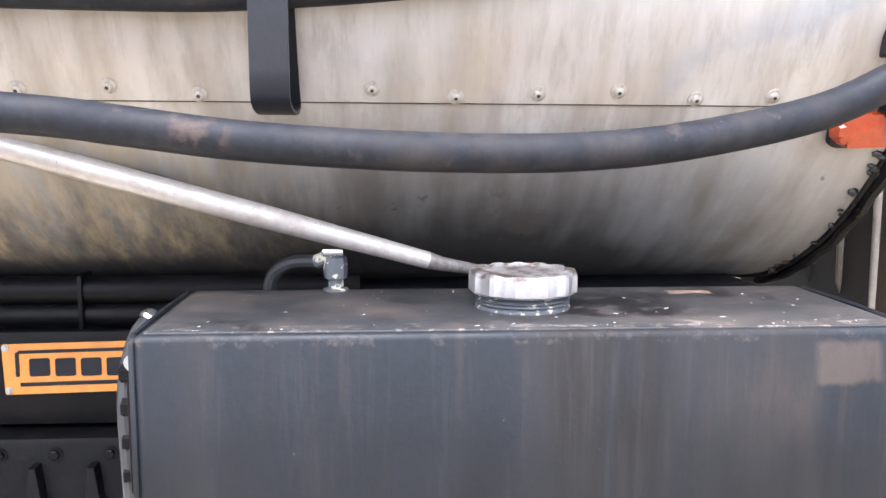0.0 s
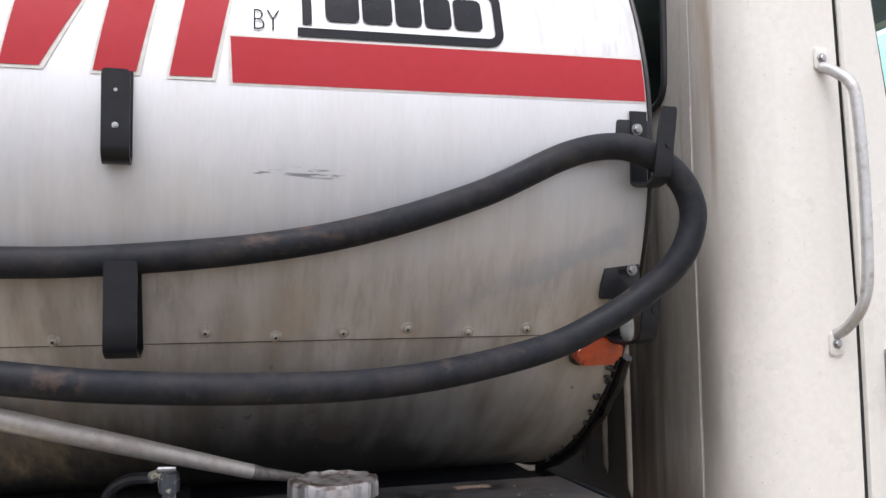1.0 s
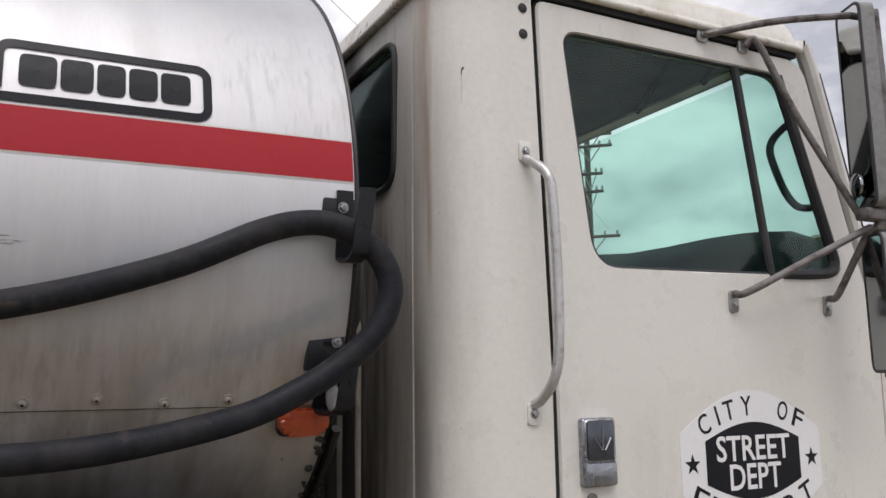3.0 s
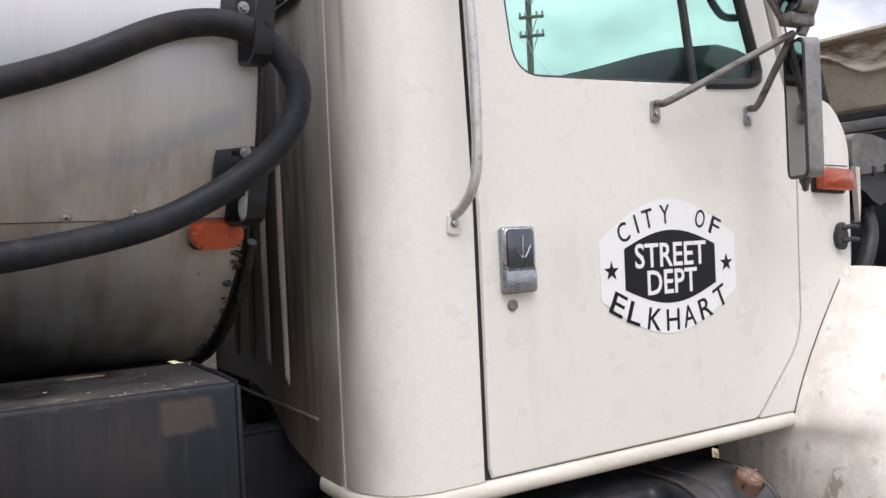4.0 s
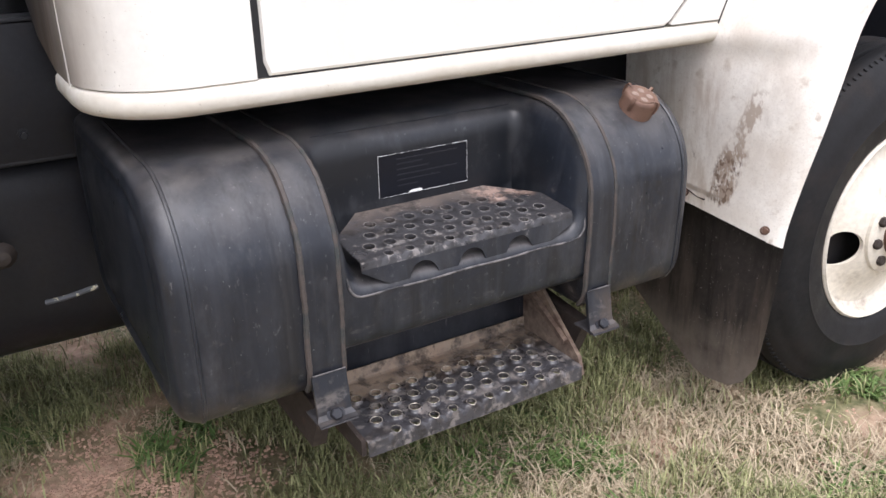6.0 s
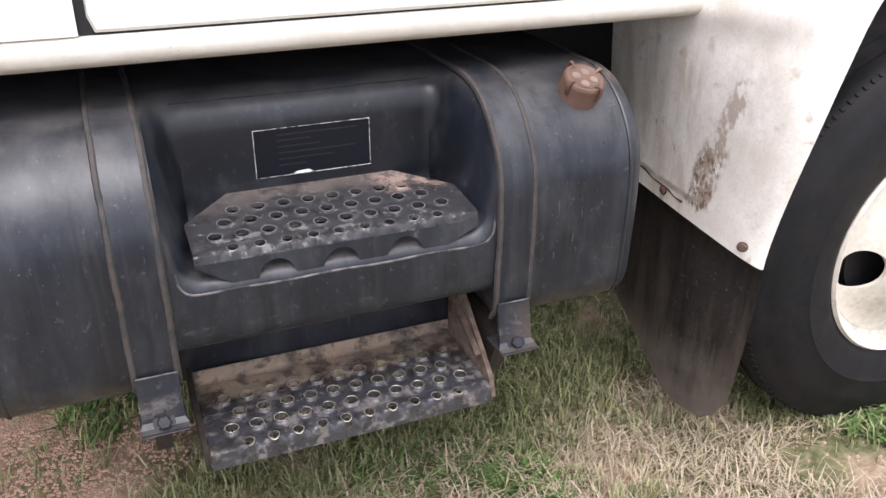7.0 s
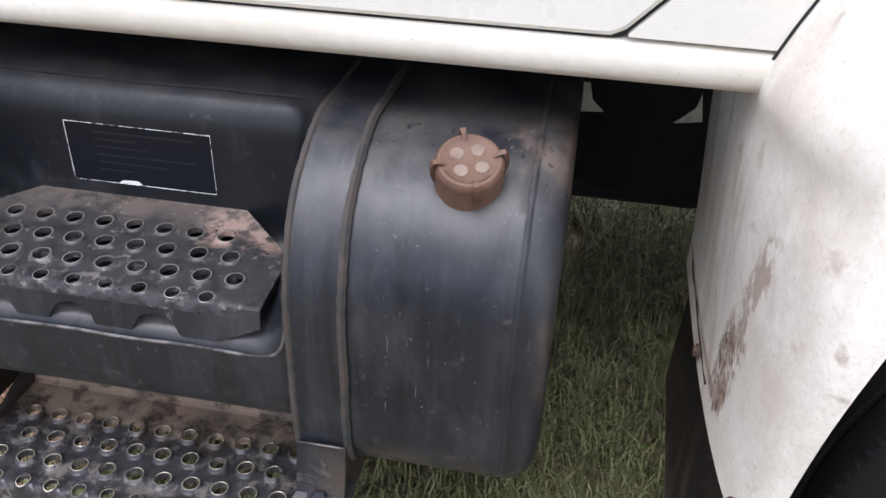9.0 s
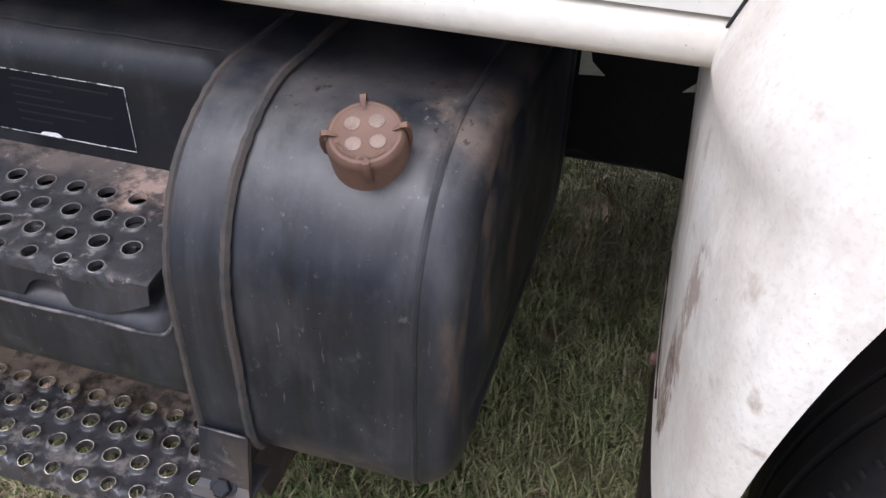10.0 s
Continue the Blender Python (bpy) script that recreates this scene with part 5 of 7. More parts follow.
for i in range(3):
    place(BOLT, "bolt", axis((BX1 - 0.05 - 0.045 * i, BY0 + 0.02 + 0.03 * (i % 2), BZ0 - 0.0005), (0, -0.3, -1)), box)
side_fit = part("gauge_fitting", rbox((BX0 - 0.03, -0.10, 1.26), (BX0 + 0.002, -0.02, 1.46), 0.008), "tar_black", box, "black gauge fitting on the end")
for z in (1.285, 1.335, 1.385, 1.435):
    part("fitting_nut", lathe([(0.014, 0), (0.014, 0.012), (0.0004, 0.012)], axis((BX0 - 0.03, -0.075, z), (-1, 0, 0)), 6), "tar_black", side_fit)
place(BOLT, "bolt", axis((BX0 - 0.012, -0.12, 1.462), (0, -1, 0)), box, "bright bolt")

part("drain_hose", tube(smooth_line([(BX0 - 0.02, 0.02, 1.50), (BX0 - 0.035, -0.02, 1.47), (BX0 - 0.04, -0.06, 1.40), (BX0 - 0.035, -0.07, 1.28), (BX0 - 0.03, -0.07, 1.12)], 6), 0.014, 10), "rubber", box, "black hose at the tank end")
part("hose_clip", lathe([(0.016, -0.006), (0.018, 0), (0.016, 0.006)], axis((BX0 - 0.024, 0.01, 1.495), (-0.4, -0.6, -0.6)), 12), "chrome", box, "bright hose clip")

# ---- pipe between tank and square tank ----
pp = [Vector((-2.7, -0.10, 1.965)), Vector((-1.96, 0.0, 1.757)), Vector((-1.325, 0.145, 1.563))]
pipe = thing("transfer_pipe", "dull silver steel pipe sloping along the tank belly", "pipe", tuple(pp[2]))
part("pipe_run", tube([pp[0].lerp(pp[2], i / 20) + Vector((0, 0.02 * math.sin(3.14 * i / 20), 0)) for i in range(21)], 0.0195, 16, radii=[0.0195] * 17 + [0.0185, 0.0172, 0.0158, 0.0145]), "pipe_paint", pipe, "dull silver pipe with stains")
part("pipe_joint", tube([pp[2] + Vector((-0.006, -0.002, 0.002)), pp[2] + Vector((0.02, 0.006, -0.006)), pp[2] + Vector((0.09, 0.02, -0.020))], 0.014, 12, radii=[0.0150, 0.0125, 0.009]), "mirror_arm", pipe, "rusty pipe joint")


# ---- cream gas cylinder under the square tank ----
LPZ, LPR, LPY, LPX = 0.765, 0.372, 0.12, -0.722
lp = thing("gas_cylinder", "cream-painted horizontal gas cylinder with domed end", "gas tank", (-1.5, LPY, LPZ - LPR))
prof = [(LPR, -1.7), (LPR, -0.235)] + [(LPR * math.cos(a) ** 0.8, -0.235 + 0.235 * math.sin(a)) for a in (math.pi / 2 * i / 14 for i in range(1, 14))] + [(0.0005, 0.0)]
part("shell", lathe([(0.0005, -1.72)] + prof, axis((LPX, LPY, LPZ), (1, 0, 0)), 64), "lp_white", lp, "cream gloss paint with rust stains", 50)
part("weld_seam", tube([(LPX - 0.245, LPY + (LPR + 0.001) * math.cos(a), LPZ + (LPR + 0.001) * math.sin(a)) for a in (2 * math.pi * k / 72 for k in range(72))], 0.004, 6, closed=True), "rust", lp)
part("cradle", rbox((-1.9, 0.30, 1.02), (-0.98, 0.655, 1.10), 0.005), "frame_black", lp)

# ---- truck ----
truck = thing("truck", "off-white municipal truck cab on a black ladder frame, hood open", "truck", (1.0, 0.8, 0.0))
CX0, CY1, CR = -0.30, 1.66, 0.175      # back plane, far side, radius of the back corner


def corner(off=0.0, n=14):
    """Plan of the back corner from the door gap to the back plane."""
    pts = [Vector((x, off)) for x in (-0.012, -0.05, CX0 + CR)]
    for k in range(1, n + 1):
        a = math.pi / 2 * k / n
        pts.append(Vector((CX0 + CR - (CR - off) * math.sin(a), CR - (CR - off) * math.cos(a))))
    return pts


def lean(z):
    """The door gap leans back above the belt."""
    return -0.034 * max(0.0, (z - 1.87) / 0.99)


ZS = [1.160, 1.30, 1.6, 1.87, 2.1, 2.4, 2.65, 2.80, 2.868, 2.90]
rows = [[(p.x + lean(z) * max(0.0, 1 - abs(p.x) / 0.1), p.y, z) for p in corner()] for z in ZS]
inner = [[(p.x + lean(z) * max(0.0, 1 - abs(p.x) / 0.1), p.y, z) for p in corner(0.03)][::-1] for z in ZS]
bm = grid([a + b_ for a, b_ in zip(rows, inner)], close_u=True, caps=True)
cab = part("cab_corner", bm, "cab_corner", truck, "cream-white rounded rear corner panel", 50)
def on_corner(f, z):
    """A spot on the corner panel's skin; f runs along its plan."""
    ps = corner()
    k = min(int(f * (len(ps) - 1)), len(ps) - 2)
    p = ps[k].lerp(ps[k + 1], f * (len(ps) - 1) - k)
    return Vector((p.x + lean(z) * max(0.0, 1 - abs(p.x) / 0.1), p.y, z))


CHIP = [on_corner(0.475, 2.640), on_corner(0.472, 2.646), on_corner(0.482, 2.644), on_corner(0.488, 2.634), on_corner(0.487, 2.627)]
part("paint_chip", tube(smooth_line(CHIP, 3), 0.0013, 6), "dark_rust", cab, "small hooked chip in the paint")
part("rust_run", tube([on_corner(0.488, 2.626), on_corner(0.489, 2.59), on_corner(0.490, 2.55)], 0.001, 6, radii=[0.0008, 0.0006, 0.0002]), "hood_tan", cab)
for z in (2.752, 2.822):
    part("plug", lathe([(0.013, 0), (0.013, 0.002), (0.009, 0.004), (0.0004, 0.0045)], axis((-0.068, -0.0003, z), (0, -1, 0)), 16), "rubber", cab)

bo = [(CR, 1.118), (0.36, 1.15), (0.56, 1.195), (0.60, 1.225), (0.66, 1.27), (0.74, 1.31), (0.84, 1.33), (CY1, 1.33), (CY1, 2.9), (CR, 2.9)]
bw = rounded([(0.29, 2.395), (1.38, 2.395), (1.36, 2.80), (0.275, 2.80)], 0.07, 6)
back = part("back_panel", holed(bo, bw, facing(CX0, 1), 0.03, 128), "cab_back", truck, "sooty rear panel with painted shade and pressed ribs")
part("rear_window_glass", slab(rounded([(0.28, 2.385), (1.39, 2.385), (1.37, 2.81), (0.265, 2.81)], 0.07), facing(CX0 + 0.012, 1), 0.005), "glass_rear", back)
part("rear_window_seal", tube([(CX0 - 0.002, p.x, p.y) for p in bw], 0.010, 8, closed=True), "rubber", back, "black rubber window seal")
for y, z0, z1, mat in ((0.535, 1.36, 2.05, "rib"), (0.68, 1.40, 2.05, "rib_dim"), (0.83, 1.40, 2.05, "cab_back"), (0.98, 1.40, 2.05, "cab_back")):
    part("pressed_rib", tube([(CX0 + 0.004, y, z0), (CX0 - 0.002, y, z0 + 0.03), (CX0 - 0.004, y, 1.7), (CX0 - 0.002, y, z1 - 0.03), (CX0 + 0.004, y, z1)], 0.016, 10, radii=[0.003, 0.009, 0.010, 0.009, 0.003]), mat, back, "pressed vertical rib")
part("panel_seam", rbox((CX0 - 0.0015, CR + 0.006, 1.13), (CX0 + 0.004, CR + 0.010, 2.36), 0.0), "decal_cream", back)
part("flange_lip", rbox((CX0 - 0.008, 0.33, 1.298), (CX0 + 0.004, CY1 - 0.1, 1.306), 0.003), "cab_back", back)

# sill that wraps the corner
sill_plan = [Vector((x, 0.0)) for x in (1.215, 1.0, 0.7, 0.4, 0.1, -0.05)] + corner()[2:] + [Vector((CX0, 0.33))]
sprof = [(0.004, 1.158), (-0.004, 1.150), (-0.007, 1.135), (-0.005, 1.122), (0.004, 1.112), (0.02, 1.106), (0.06, 1.106), (0.06, 1.158)]
rows = []
for i, p in enumerate(sill_plan):
    d = (sill_plan[min(i + 1, len(sill_plan) - 1)] - sill_plan[max(i - 1, 0)]).normalized()
    nrm = Vector((-d.y, d.x)) * -1
    if nrm.y < 0 and abs(nrm.x) < 0.5 or nrm.x < 0:
        nrm = -nrm
    rows.append([(p.x + nrm.x * o, p.y + nrm.y * o, z) for o, z in sprof])
part("sill", grid(rows, close_u=True, caps=True), "sill", truck, "rounded cream sill below the door", 50)
panel_edge = [(0.90, 1.13), (0.90, 0.655), (0.98, 0.662), (1.03, 0.645), (1.10, 0.650), (1.19, 0.634), (1.30, 0.640), (1.50, 0.62), (1.50, 1.13)]
part("inner_panel", slab(panel_edge, outward(0.646), 0.008), "tar_black", truck, "black panel behind the fuel tank")
part("frame_gusset", slab([(1.147, 0.807), (1.200, 0.815), (1.190, 0.870), (1.184, 0.842)], outward(0.637), 0.003), "gusset", truck, "pale dusty corner gusset")
part("frame_gusset", slab([(0.966, 0.812), (1.011, 0.816), (0.987, 0.838), (0.979, 0.872), (0.966, 0.872)], outward(0.637), 0.003), "gusset", truck, "pale dusty corner gusset")
part("floor_pan", rbox((-0.20, 0.12, 1.125), (1.45, CY1 - 0.02, 1.20), 0.01), "frame_black", truck)

# roof
plan = rounded([(CX0, 0.0), (1.02, 0.0), (1.02, CY1), (CX0, CY1)], [0.21, 0.12, 0.12, 0.21], 14)
mid = Vector((0.36, CY1 / 2))
rows = []
for z, inset in ((2.952, 0.5), (2.950, 0.05), (2.890, 0.045), (2.880, 0.02), (2.880, -0.004), (2.878, -0.018), (2.884, -0.023), (2.895, -0.022), (2.903, -0.008), (2.912, -0.004), (2.934, -0.001), (2.940, 0.003), (2.962, 0.007), (2.980, 0.016), (2.992, 0.034), (3.000, 0.08), (3.010, 0.25), (3.013, 0.5)):
    half = Vector((0.66, CY1 / 2))
    rows.append([(mid.x + (p.x - mid.x) * (1 - inset / half.x), mid.y + (p.y - mid.y) * (1 - inset / half.y), max(z, 2.925) if p.x > 0.95 else z) for p in plan])
roof = part("roof", grid(rows, close_u=True, caps=True), "roof_white", truck, "cream roof cap with rolled drip edge and rust specks", 60)
part("roof_seal", rbox((-0.03, -0.004, 2.862), (0.95, 0.03, 2.880), 0.002), "seam", truck)

# door with its window opening
door_out = [(0.004, 1.1625), (0.995, 1.1625), (1.212, 1.385), (1.225, 2.02), (0.975, 2.856), (-0.024, 2.858), (0.005, 1.87)]
win = rounded([(0.137, 2.158), (1.085, 2.178), (0.875, 2.795), (0.055, 2.785)], [0.085, 0.06, 0.06, 0.055], 7)
dr = rounded(door_out, [0.012, 0.012, 0.09, 0.12, 0.06, 0.03, 0.3], 5)
door = part("door", holed(dr, win, side(0.0), 0.035, 420, Vector((0.54, 2.3))), "cab_white", truck, "closed cream-white cab door with round city decal")
part("door_gap", rbox((-0.016, 0.008, 1.160), (0.010, 0.02, 1.90), 0.0), "seam", truck, "dark door gap")
part("door_gap", tube([(p.x, 0.016, p.y) for p in dr], 0.007, 6, closed=True), "seam", truck)
part("window_seal", tube([(p.x, 0.011, p.y) for p in win], 0.006, 8, closed=True), "rubber", door, "black rubber window seal")
part("window_glass", slab([along(win, (0.54, 2.48), 64)[k] for k in range(64)], side(0.014), 0.005), "glass", door, "teal-tinted reflecting side window")
part("window_divider", tube([(0.683, 0.004, 2.79), (0.775, 0.004, 2.165)], 0.0125, 8), "rubber", door, "black vent window divider")
part("vent_seal", tube(smooth_line([(0.862, 0.004, 2.79), (0.95, 0.004, 2.535), (1.042, 0.004, 2.265), (1.052, 0.004, 2.215), (1.03, 0.004, 2.188), (0.95, 0.004, 2.178), (0.82, 0.006, 2.172)], 5), 0.017, 8), "rubber", door)
# recess and handle
scoop = rounded([(-0.058, -0.155), (0.058, -0.155), (0.058, 0.13), (-0.058, 0.13)], 0.052, 8)
rows = [[(0.108 + p.x * k, -y, 1.655 + p.y * (0.4 + 0.6 * k)) for p in scoop] for k, y in ((1.22, 0.0002), (1.12, 0.0005), (1.0, 0.0011), (0.85, 0.0014), (0.5, 0.0015), (0.02, 0.0015))]
part("handle_recess", grid(rows, close_u=True), "cab_white", door, "shallow pressed handle recess", 60)
dh = part("door_handle", rbox((0.058, -0.020, 1.612), (0.160, 0.004, 1.778), 0.009, 3), "handle_grey", door, "worn grey metal paddle door handle")
PAD = to_mesh(rbox((-0.040, -0.005, -0.048), (0.040, 0.004, 0.048), 0.004), "paddle", "dark_chrome")
place(PAD, "paddle", pose(0.110, -0.020, 1.722), dh, "dark inset paddle")
part("handle_rim", tube([(p.x, -0.0205, p.y) for p in rounded([(0.066, 1.676), (0.152, 1.676), (0.152, 1.771), (0.066, 1.771)], 0.010, 4)], 0.0032, 8, closed=True), "chrome", dh, "bright worn rim")
part("lower_paddle", rbox((0.062, -0.026, 1.615), (0.157, -0.016, 1.670), 0.006), "handle_grey", dh)
for x0, z0, x1, z1 in ((0.113, 1.70, 0.115, 1.755), (0.110, 1.70, 0.090, 1.728), (0.120, 1.70, 0.138, 1.730)):
    part("arrow_rib", tube([(x0, -0.026, z0), (x1, -0.026, z1)], 0.0022, 6), "chrome", dh)
part("keyhole", lathe([(0.0145, 0), (0.0145, 0.004), (0.011, 0.006), (0.0004, 0.005)], axis((0.092, -0.002, 1.583), (0, -1, 0)), 20), "mirror_arm", door, "round key lock")

# decal
DX, DZ = 0.650, 1.6485


def barrel(hw, hh, k, n=40):
    """An outline with straight flanks and bowed top and bottom."""
    top = [(hw * (2 * i / n - 1), hh * (k + (1 - k) * math.cos(math.pi / 2 * (2 * i / n - 1)))) for i in range(n + 1)]
    return [Vector((DX + x, DZ + z)) for x, z in top] + [Vector((DX - x, DZ - z)) for x, z in top]


part("decal_plate", slab(rounded(barrel(0.266, 0.189, 0.42), 0.02, 2), outward(-0.0003), 0.0012), "decal_white", door, "white barrel-shaped decal")
part("decal_centre", slab(barrel(0.178, 0.103, 0.55), outward(-0.0016), 0.0008), "decal_black", door, "black centre field")
part("street_lettering", letters("STREET", 0.094, outward(-0.0025) @ Matrix.Translation((DX - 0.001, DZ + 0.034, 0)), 0.0006, 0.280, bold=0.0014), "decal_white", door, "white letters reading STREET")
part("dept_lettering", letters("DEPT", 0.096, outward(-0.0025) @ Matrix.Translation((DX - 0.001, DZ - 0.042, 0)), 0.0006, 0.195, bold=0.0014), "decal_white", door, "white letters reading DEPT")


def arc_word(word, xs, bow, z0, size, w, rise=0.022):
    """A word laid letter by letter along a bow."""
    for ch, x in zip(word, xs):
        z = z0 + rise * x - bow * x * x
        one = letters(ch, size, outward(-0.0013) @ Matrix.Translation((DX + x, DZ + z, 0)) @ Matrix.Rotation(math.atan(-2 * bow * x) * 0.9, 4, "Z"), 0.0007, w * (0.2 if ch == "I" else 1.0), bold=0.0006)
        part("letter", one, "decal_black", door, "thin black letter " + ch)


arc_word("CITY", (-0.179, -0.129, -0.085, -0.019), 1.35, 0.148, 0.076, 0.040)
arc_word("OF", (0.122, 0.180), 1.35, 0.148, 0.076, 0.040)
arc_word("ELKHART", (-0.208, -0.149, -0.076, -0.002, 0.063, 0.127, 0.196), -1.35, -0.151, 0.088, 0.051, 0.0)
for sx in (-0.226, 0.226):
    star = [Vector((DX + sx + r * math.sin(a), DZ - 0.002 + r * math.cos(a))) for r, a in ((0.028 if i % 2 == 0 else 0.011, math.pi * i / 5) for i in range(10))]
    part("star", slab(star, outward(-0.0013), 0.0008), "decal_black", door, "small black star")

# grab handle
HT, HB = Vector((-0.074, -0.004, 2.418)), Vector((-0.070, -0.004, 1.812))
grab = part("grab_handle", tube(smooth_line([HT, HT + Vector((0.008, -0.028, -0.016)), HT + Vector((0.020, -0.066, -0.055)), HT + Vector((0.025, -0.076, -0.12)), HB.lerp(HT, 0.5) + Vector((0.028, -0.078, 0)),
                                                  HB + Vector((0.024, -0.076, 0.13)), HB + Vector((0.016, -0.064, 0.06)), HB + Vector((0.008, -0.026, 0.016)), HB], 8), 0.0125, 14), "grab_silver", truck, "worn silver tubular grab handle")
for p, dz in ((HT, 0.02), (HB, -0.02)):
    part("handle_foot", slab(rounded([(p.x - 0.019, p.z - 0.026 + dz), (p.x + 0.019, p.z - 0.026 + dz), (p.x + 0.017, p.z + 0.026 + dz), (p.x - 0.017, p.z + 0.026 + dz)], 0.009), outward(-0.0005), 0.006, 0.002), "cab_white", grab)
    place(BOLT, "bolt", axis((p.x, -0.006, p.z + dz), (0, -1, 0)), grab)

# cowl side, windscreen pillar, far side
cowl = rounded([(1.2165, 1.383), (1.0035, 1.164), (1.34, 1.162), (1.40, 1.40), (1.488, 1.60), (1.497, 2.03), (1.40, 2.15), (1.229, 2.16)], [0.09, 0.005, 0.02, 0.2, 0.03, 0.10, 0.06, 0.01], 6)
part("cowl_side", slab(cowl, side(0.0), 0.05), "cab_white", truck, "cream cowl panel ahead of the door")
part("cowl_top", rbox((1.20, 0.04, 2.06), (1.45, CY1 - 0.04, 2.14), 0.05, 4), "cab_white", truck)
part("windscreen_pillar", tube([(1.262, 0.035, 2.10), (1.19, 0.032, 2.36), (1.045, 0.03, 2.86), (1.02, 0.03, 2.925)], 0.026, 10), "cab_white", truck, "cream windscreen pillar")
part("pillar_seal", tube([(1.285, 0.02, 2.12), (1.075, 0.02, 2.84)], 0.008, 8), "rubber", truck)
part("windscreen", grid([[(1.27, 0.06, 2.13), (1.27, CY1 - 0.06, 2.13)], [(1.03, 0.06, 2.90), (1.03, CY1 - 0.06, 2.90)]]), "glass_far", truck)
part("far_side_panel", rbox((CX0 + 0.02, CY1 - 0.035, 1.17), (1.22, CY1, 2.10), 0.005), "cab_white", truck)
part("far_pillar", rbox((CX0 + 0.02, CY1 - 0.035, 2.10), (0.62, CY1, 2.9), 0.005), "cab_white", truck)
part("rear_trim", rbox((CX0 + 0.05, CY1 - 0.06, 1.3), (0.60, CY1 - 0.04, 2.92), 0.0), "interior", truck)
rows = []
for y, z in ((0.10, 2.14), (0.13, 2.27), (0.17, 2.335), (0.25, 2.37), (0.40, 2.392), (0.55, 2.400), (0.80, 2.402), (1.05, 2.41), (1.30, 2.44), (1.58, 2.47)):
    rows.append([(0.90, y, 1.80), (0.92, y, z - 0.24), (0.98, y, z - 0.10), (1.10, y, z - 0.01), (1.17, y, z), (1.24, y, z - 0.02), (1.26, y, 2.05), (1.26, y, 1.80)])
dash = part("dashboard", grid(rows, close_u=True, caps=True), "interior", truck, "dark high dashboard with rounded end", 60)
part("dash_post", rbox((1.12, 0.80, 2.20), (1.15, 0.84, 2.375), 0.004), "seam", dash)
part("firewall", rbox((1.40, 0.055, 1.16), (1.44, CY1 - 0.05, 2.06), 0.0), "frame_black", truck)
seat = part("seat_back", rbox((0.0, 0.18, 1.75), (0.14, 0.72, 2.40), 0.05, 3), "interior", truck, "dark vinyl seat")
part("seat_cushion", rbox((0.0, 0.16, 1.55), (0.52, 0.74, 1.76), 0.05, 3), "interior", seat)
part("headliner", rbox((-0.17, 0.10, 2.935), (0.985, CY1 - 0.10, 2.949), 0.0), "interior", truck)
part("far_trim", rbox((-0.17, CY1 - 0.10, 2.868), (0.985, CY1 - 0.075, 2.945), 0.004), "interior", truck)
part("near_trim", rbox((-0.10, 0.080, 2.885), (0.95, 0.10, 2.945), 0.004), "interior", truck)
for a, b_ in (((0.97, 0.768, 2.925), (0.62, 0.12, 2.925)), ((0.97, 0.41, 2.925), (0.84, 0.19, 2.925))):
    part("roof_strut", tube([a, b_], 0.012, 8), "seam", truck, "dark strut under the headliner")
part("far_belt", rbox((0.05, CY1 - 0.035, 2.08), (1.22, CY1, 2.16), 0.0), "cab_white", truck)
part("far_window", grid([[(0.05, CY1 - 0.02, 2.1), (1.2, CY1 - 0.02, 2.1)], [(0.05, CY1 - 0.02, 2.88), (1.0, CY1 - 0.02, 2.88)]]), "glass_far", truck)

part("inner_grab_loop", tube(smooth_line([(1.06, 0.09, 2.72), (1.007, 0.09, 2.685), (0.935, 0.09, 2.629), (0.910, 0.09, 2.587), (0.918, 0.09, 2.544), (0.956, 0.09, 2.465), (0.997, 0.09, 2.420), (1.04, 0.09, 2.408), (1.13, 0.09, 2.42)], 6), 0.012, 10), "rubber", truck, "grey grab loop inside the door")
# far side: wheel, and an unseen box added to block light under the truck
part("far_battery_box", rbox((-1.9, 1.28, 0.26), (1.38, 1.66, 1.10), 0.06, 4), "frame_black", truck)
part("far_tyre", lathe([(0.29, 0), (0.46, 0.02), (0.505, -0.03), (0.505, -0.20), (0.46, -0.25), (0.29, -0.22)], axis((1.88, 1.76, 0.5), (0, 1, 0)), 48), "tyre", truck)
# cowl lamp and hood latch
lmp = part("turn_lamp", slab(rounded([(1.298, 1.858), (1.456, 1.850), (1.458, 1.918), (1.300, 1.928)], 0.010), outward(-0.012), 0.032, 0.008), "amber", truck, "orange cowl turn lamp")
part("lamp_base", slab(rounded([(1.289, 1.850), (1.452, 1.842), (1.452, 1.924), (1.292, 1.934)], 0.012), outward(0.001), 0.014, 0.002), "black_paint", lmp)
part("cowl_seam", tube([(1.292, -0.0006, 1.940), (1.486, -0.0006, 1.934)], 0.0016, 6), "seam", truck)
latch = part("hood_latch", slab(rounded([(1.405, 1.665), (1.44, 1.655), (1.455, 1.70), (1.44, 1.752), (1.41, 1.74), (1.395, 1.70)], 0.012), outward(0.0), 0.018, 0.005), "rubber", truck, "black rubber hood latch")
for dz in (-0.012, 0.03):
    part("latch_arm", tube([(1.425, -0.015, 1.70 + dz), (1.46, -0.03, 1.705 + dz), (1.492, -0.025, 1.70 + dz)], 0.008, 8), "rubber", latch)

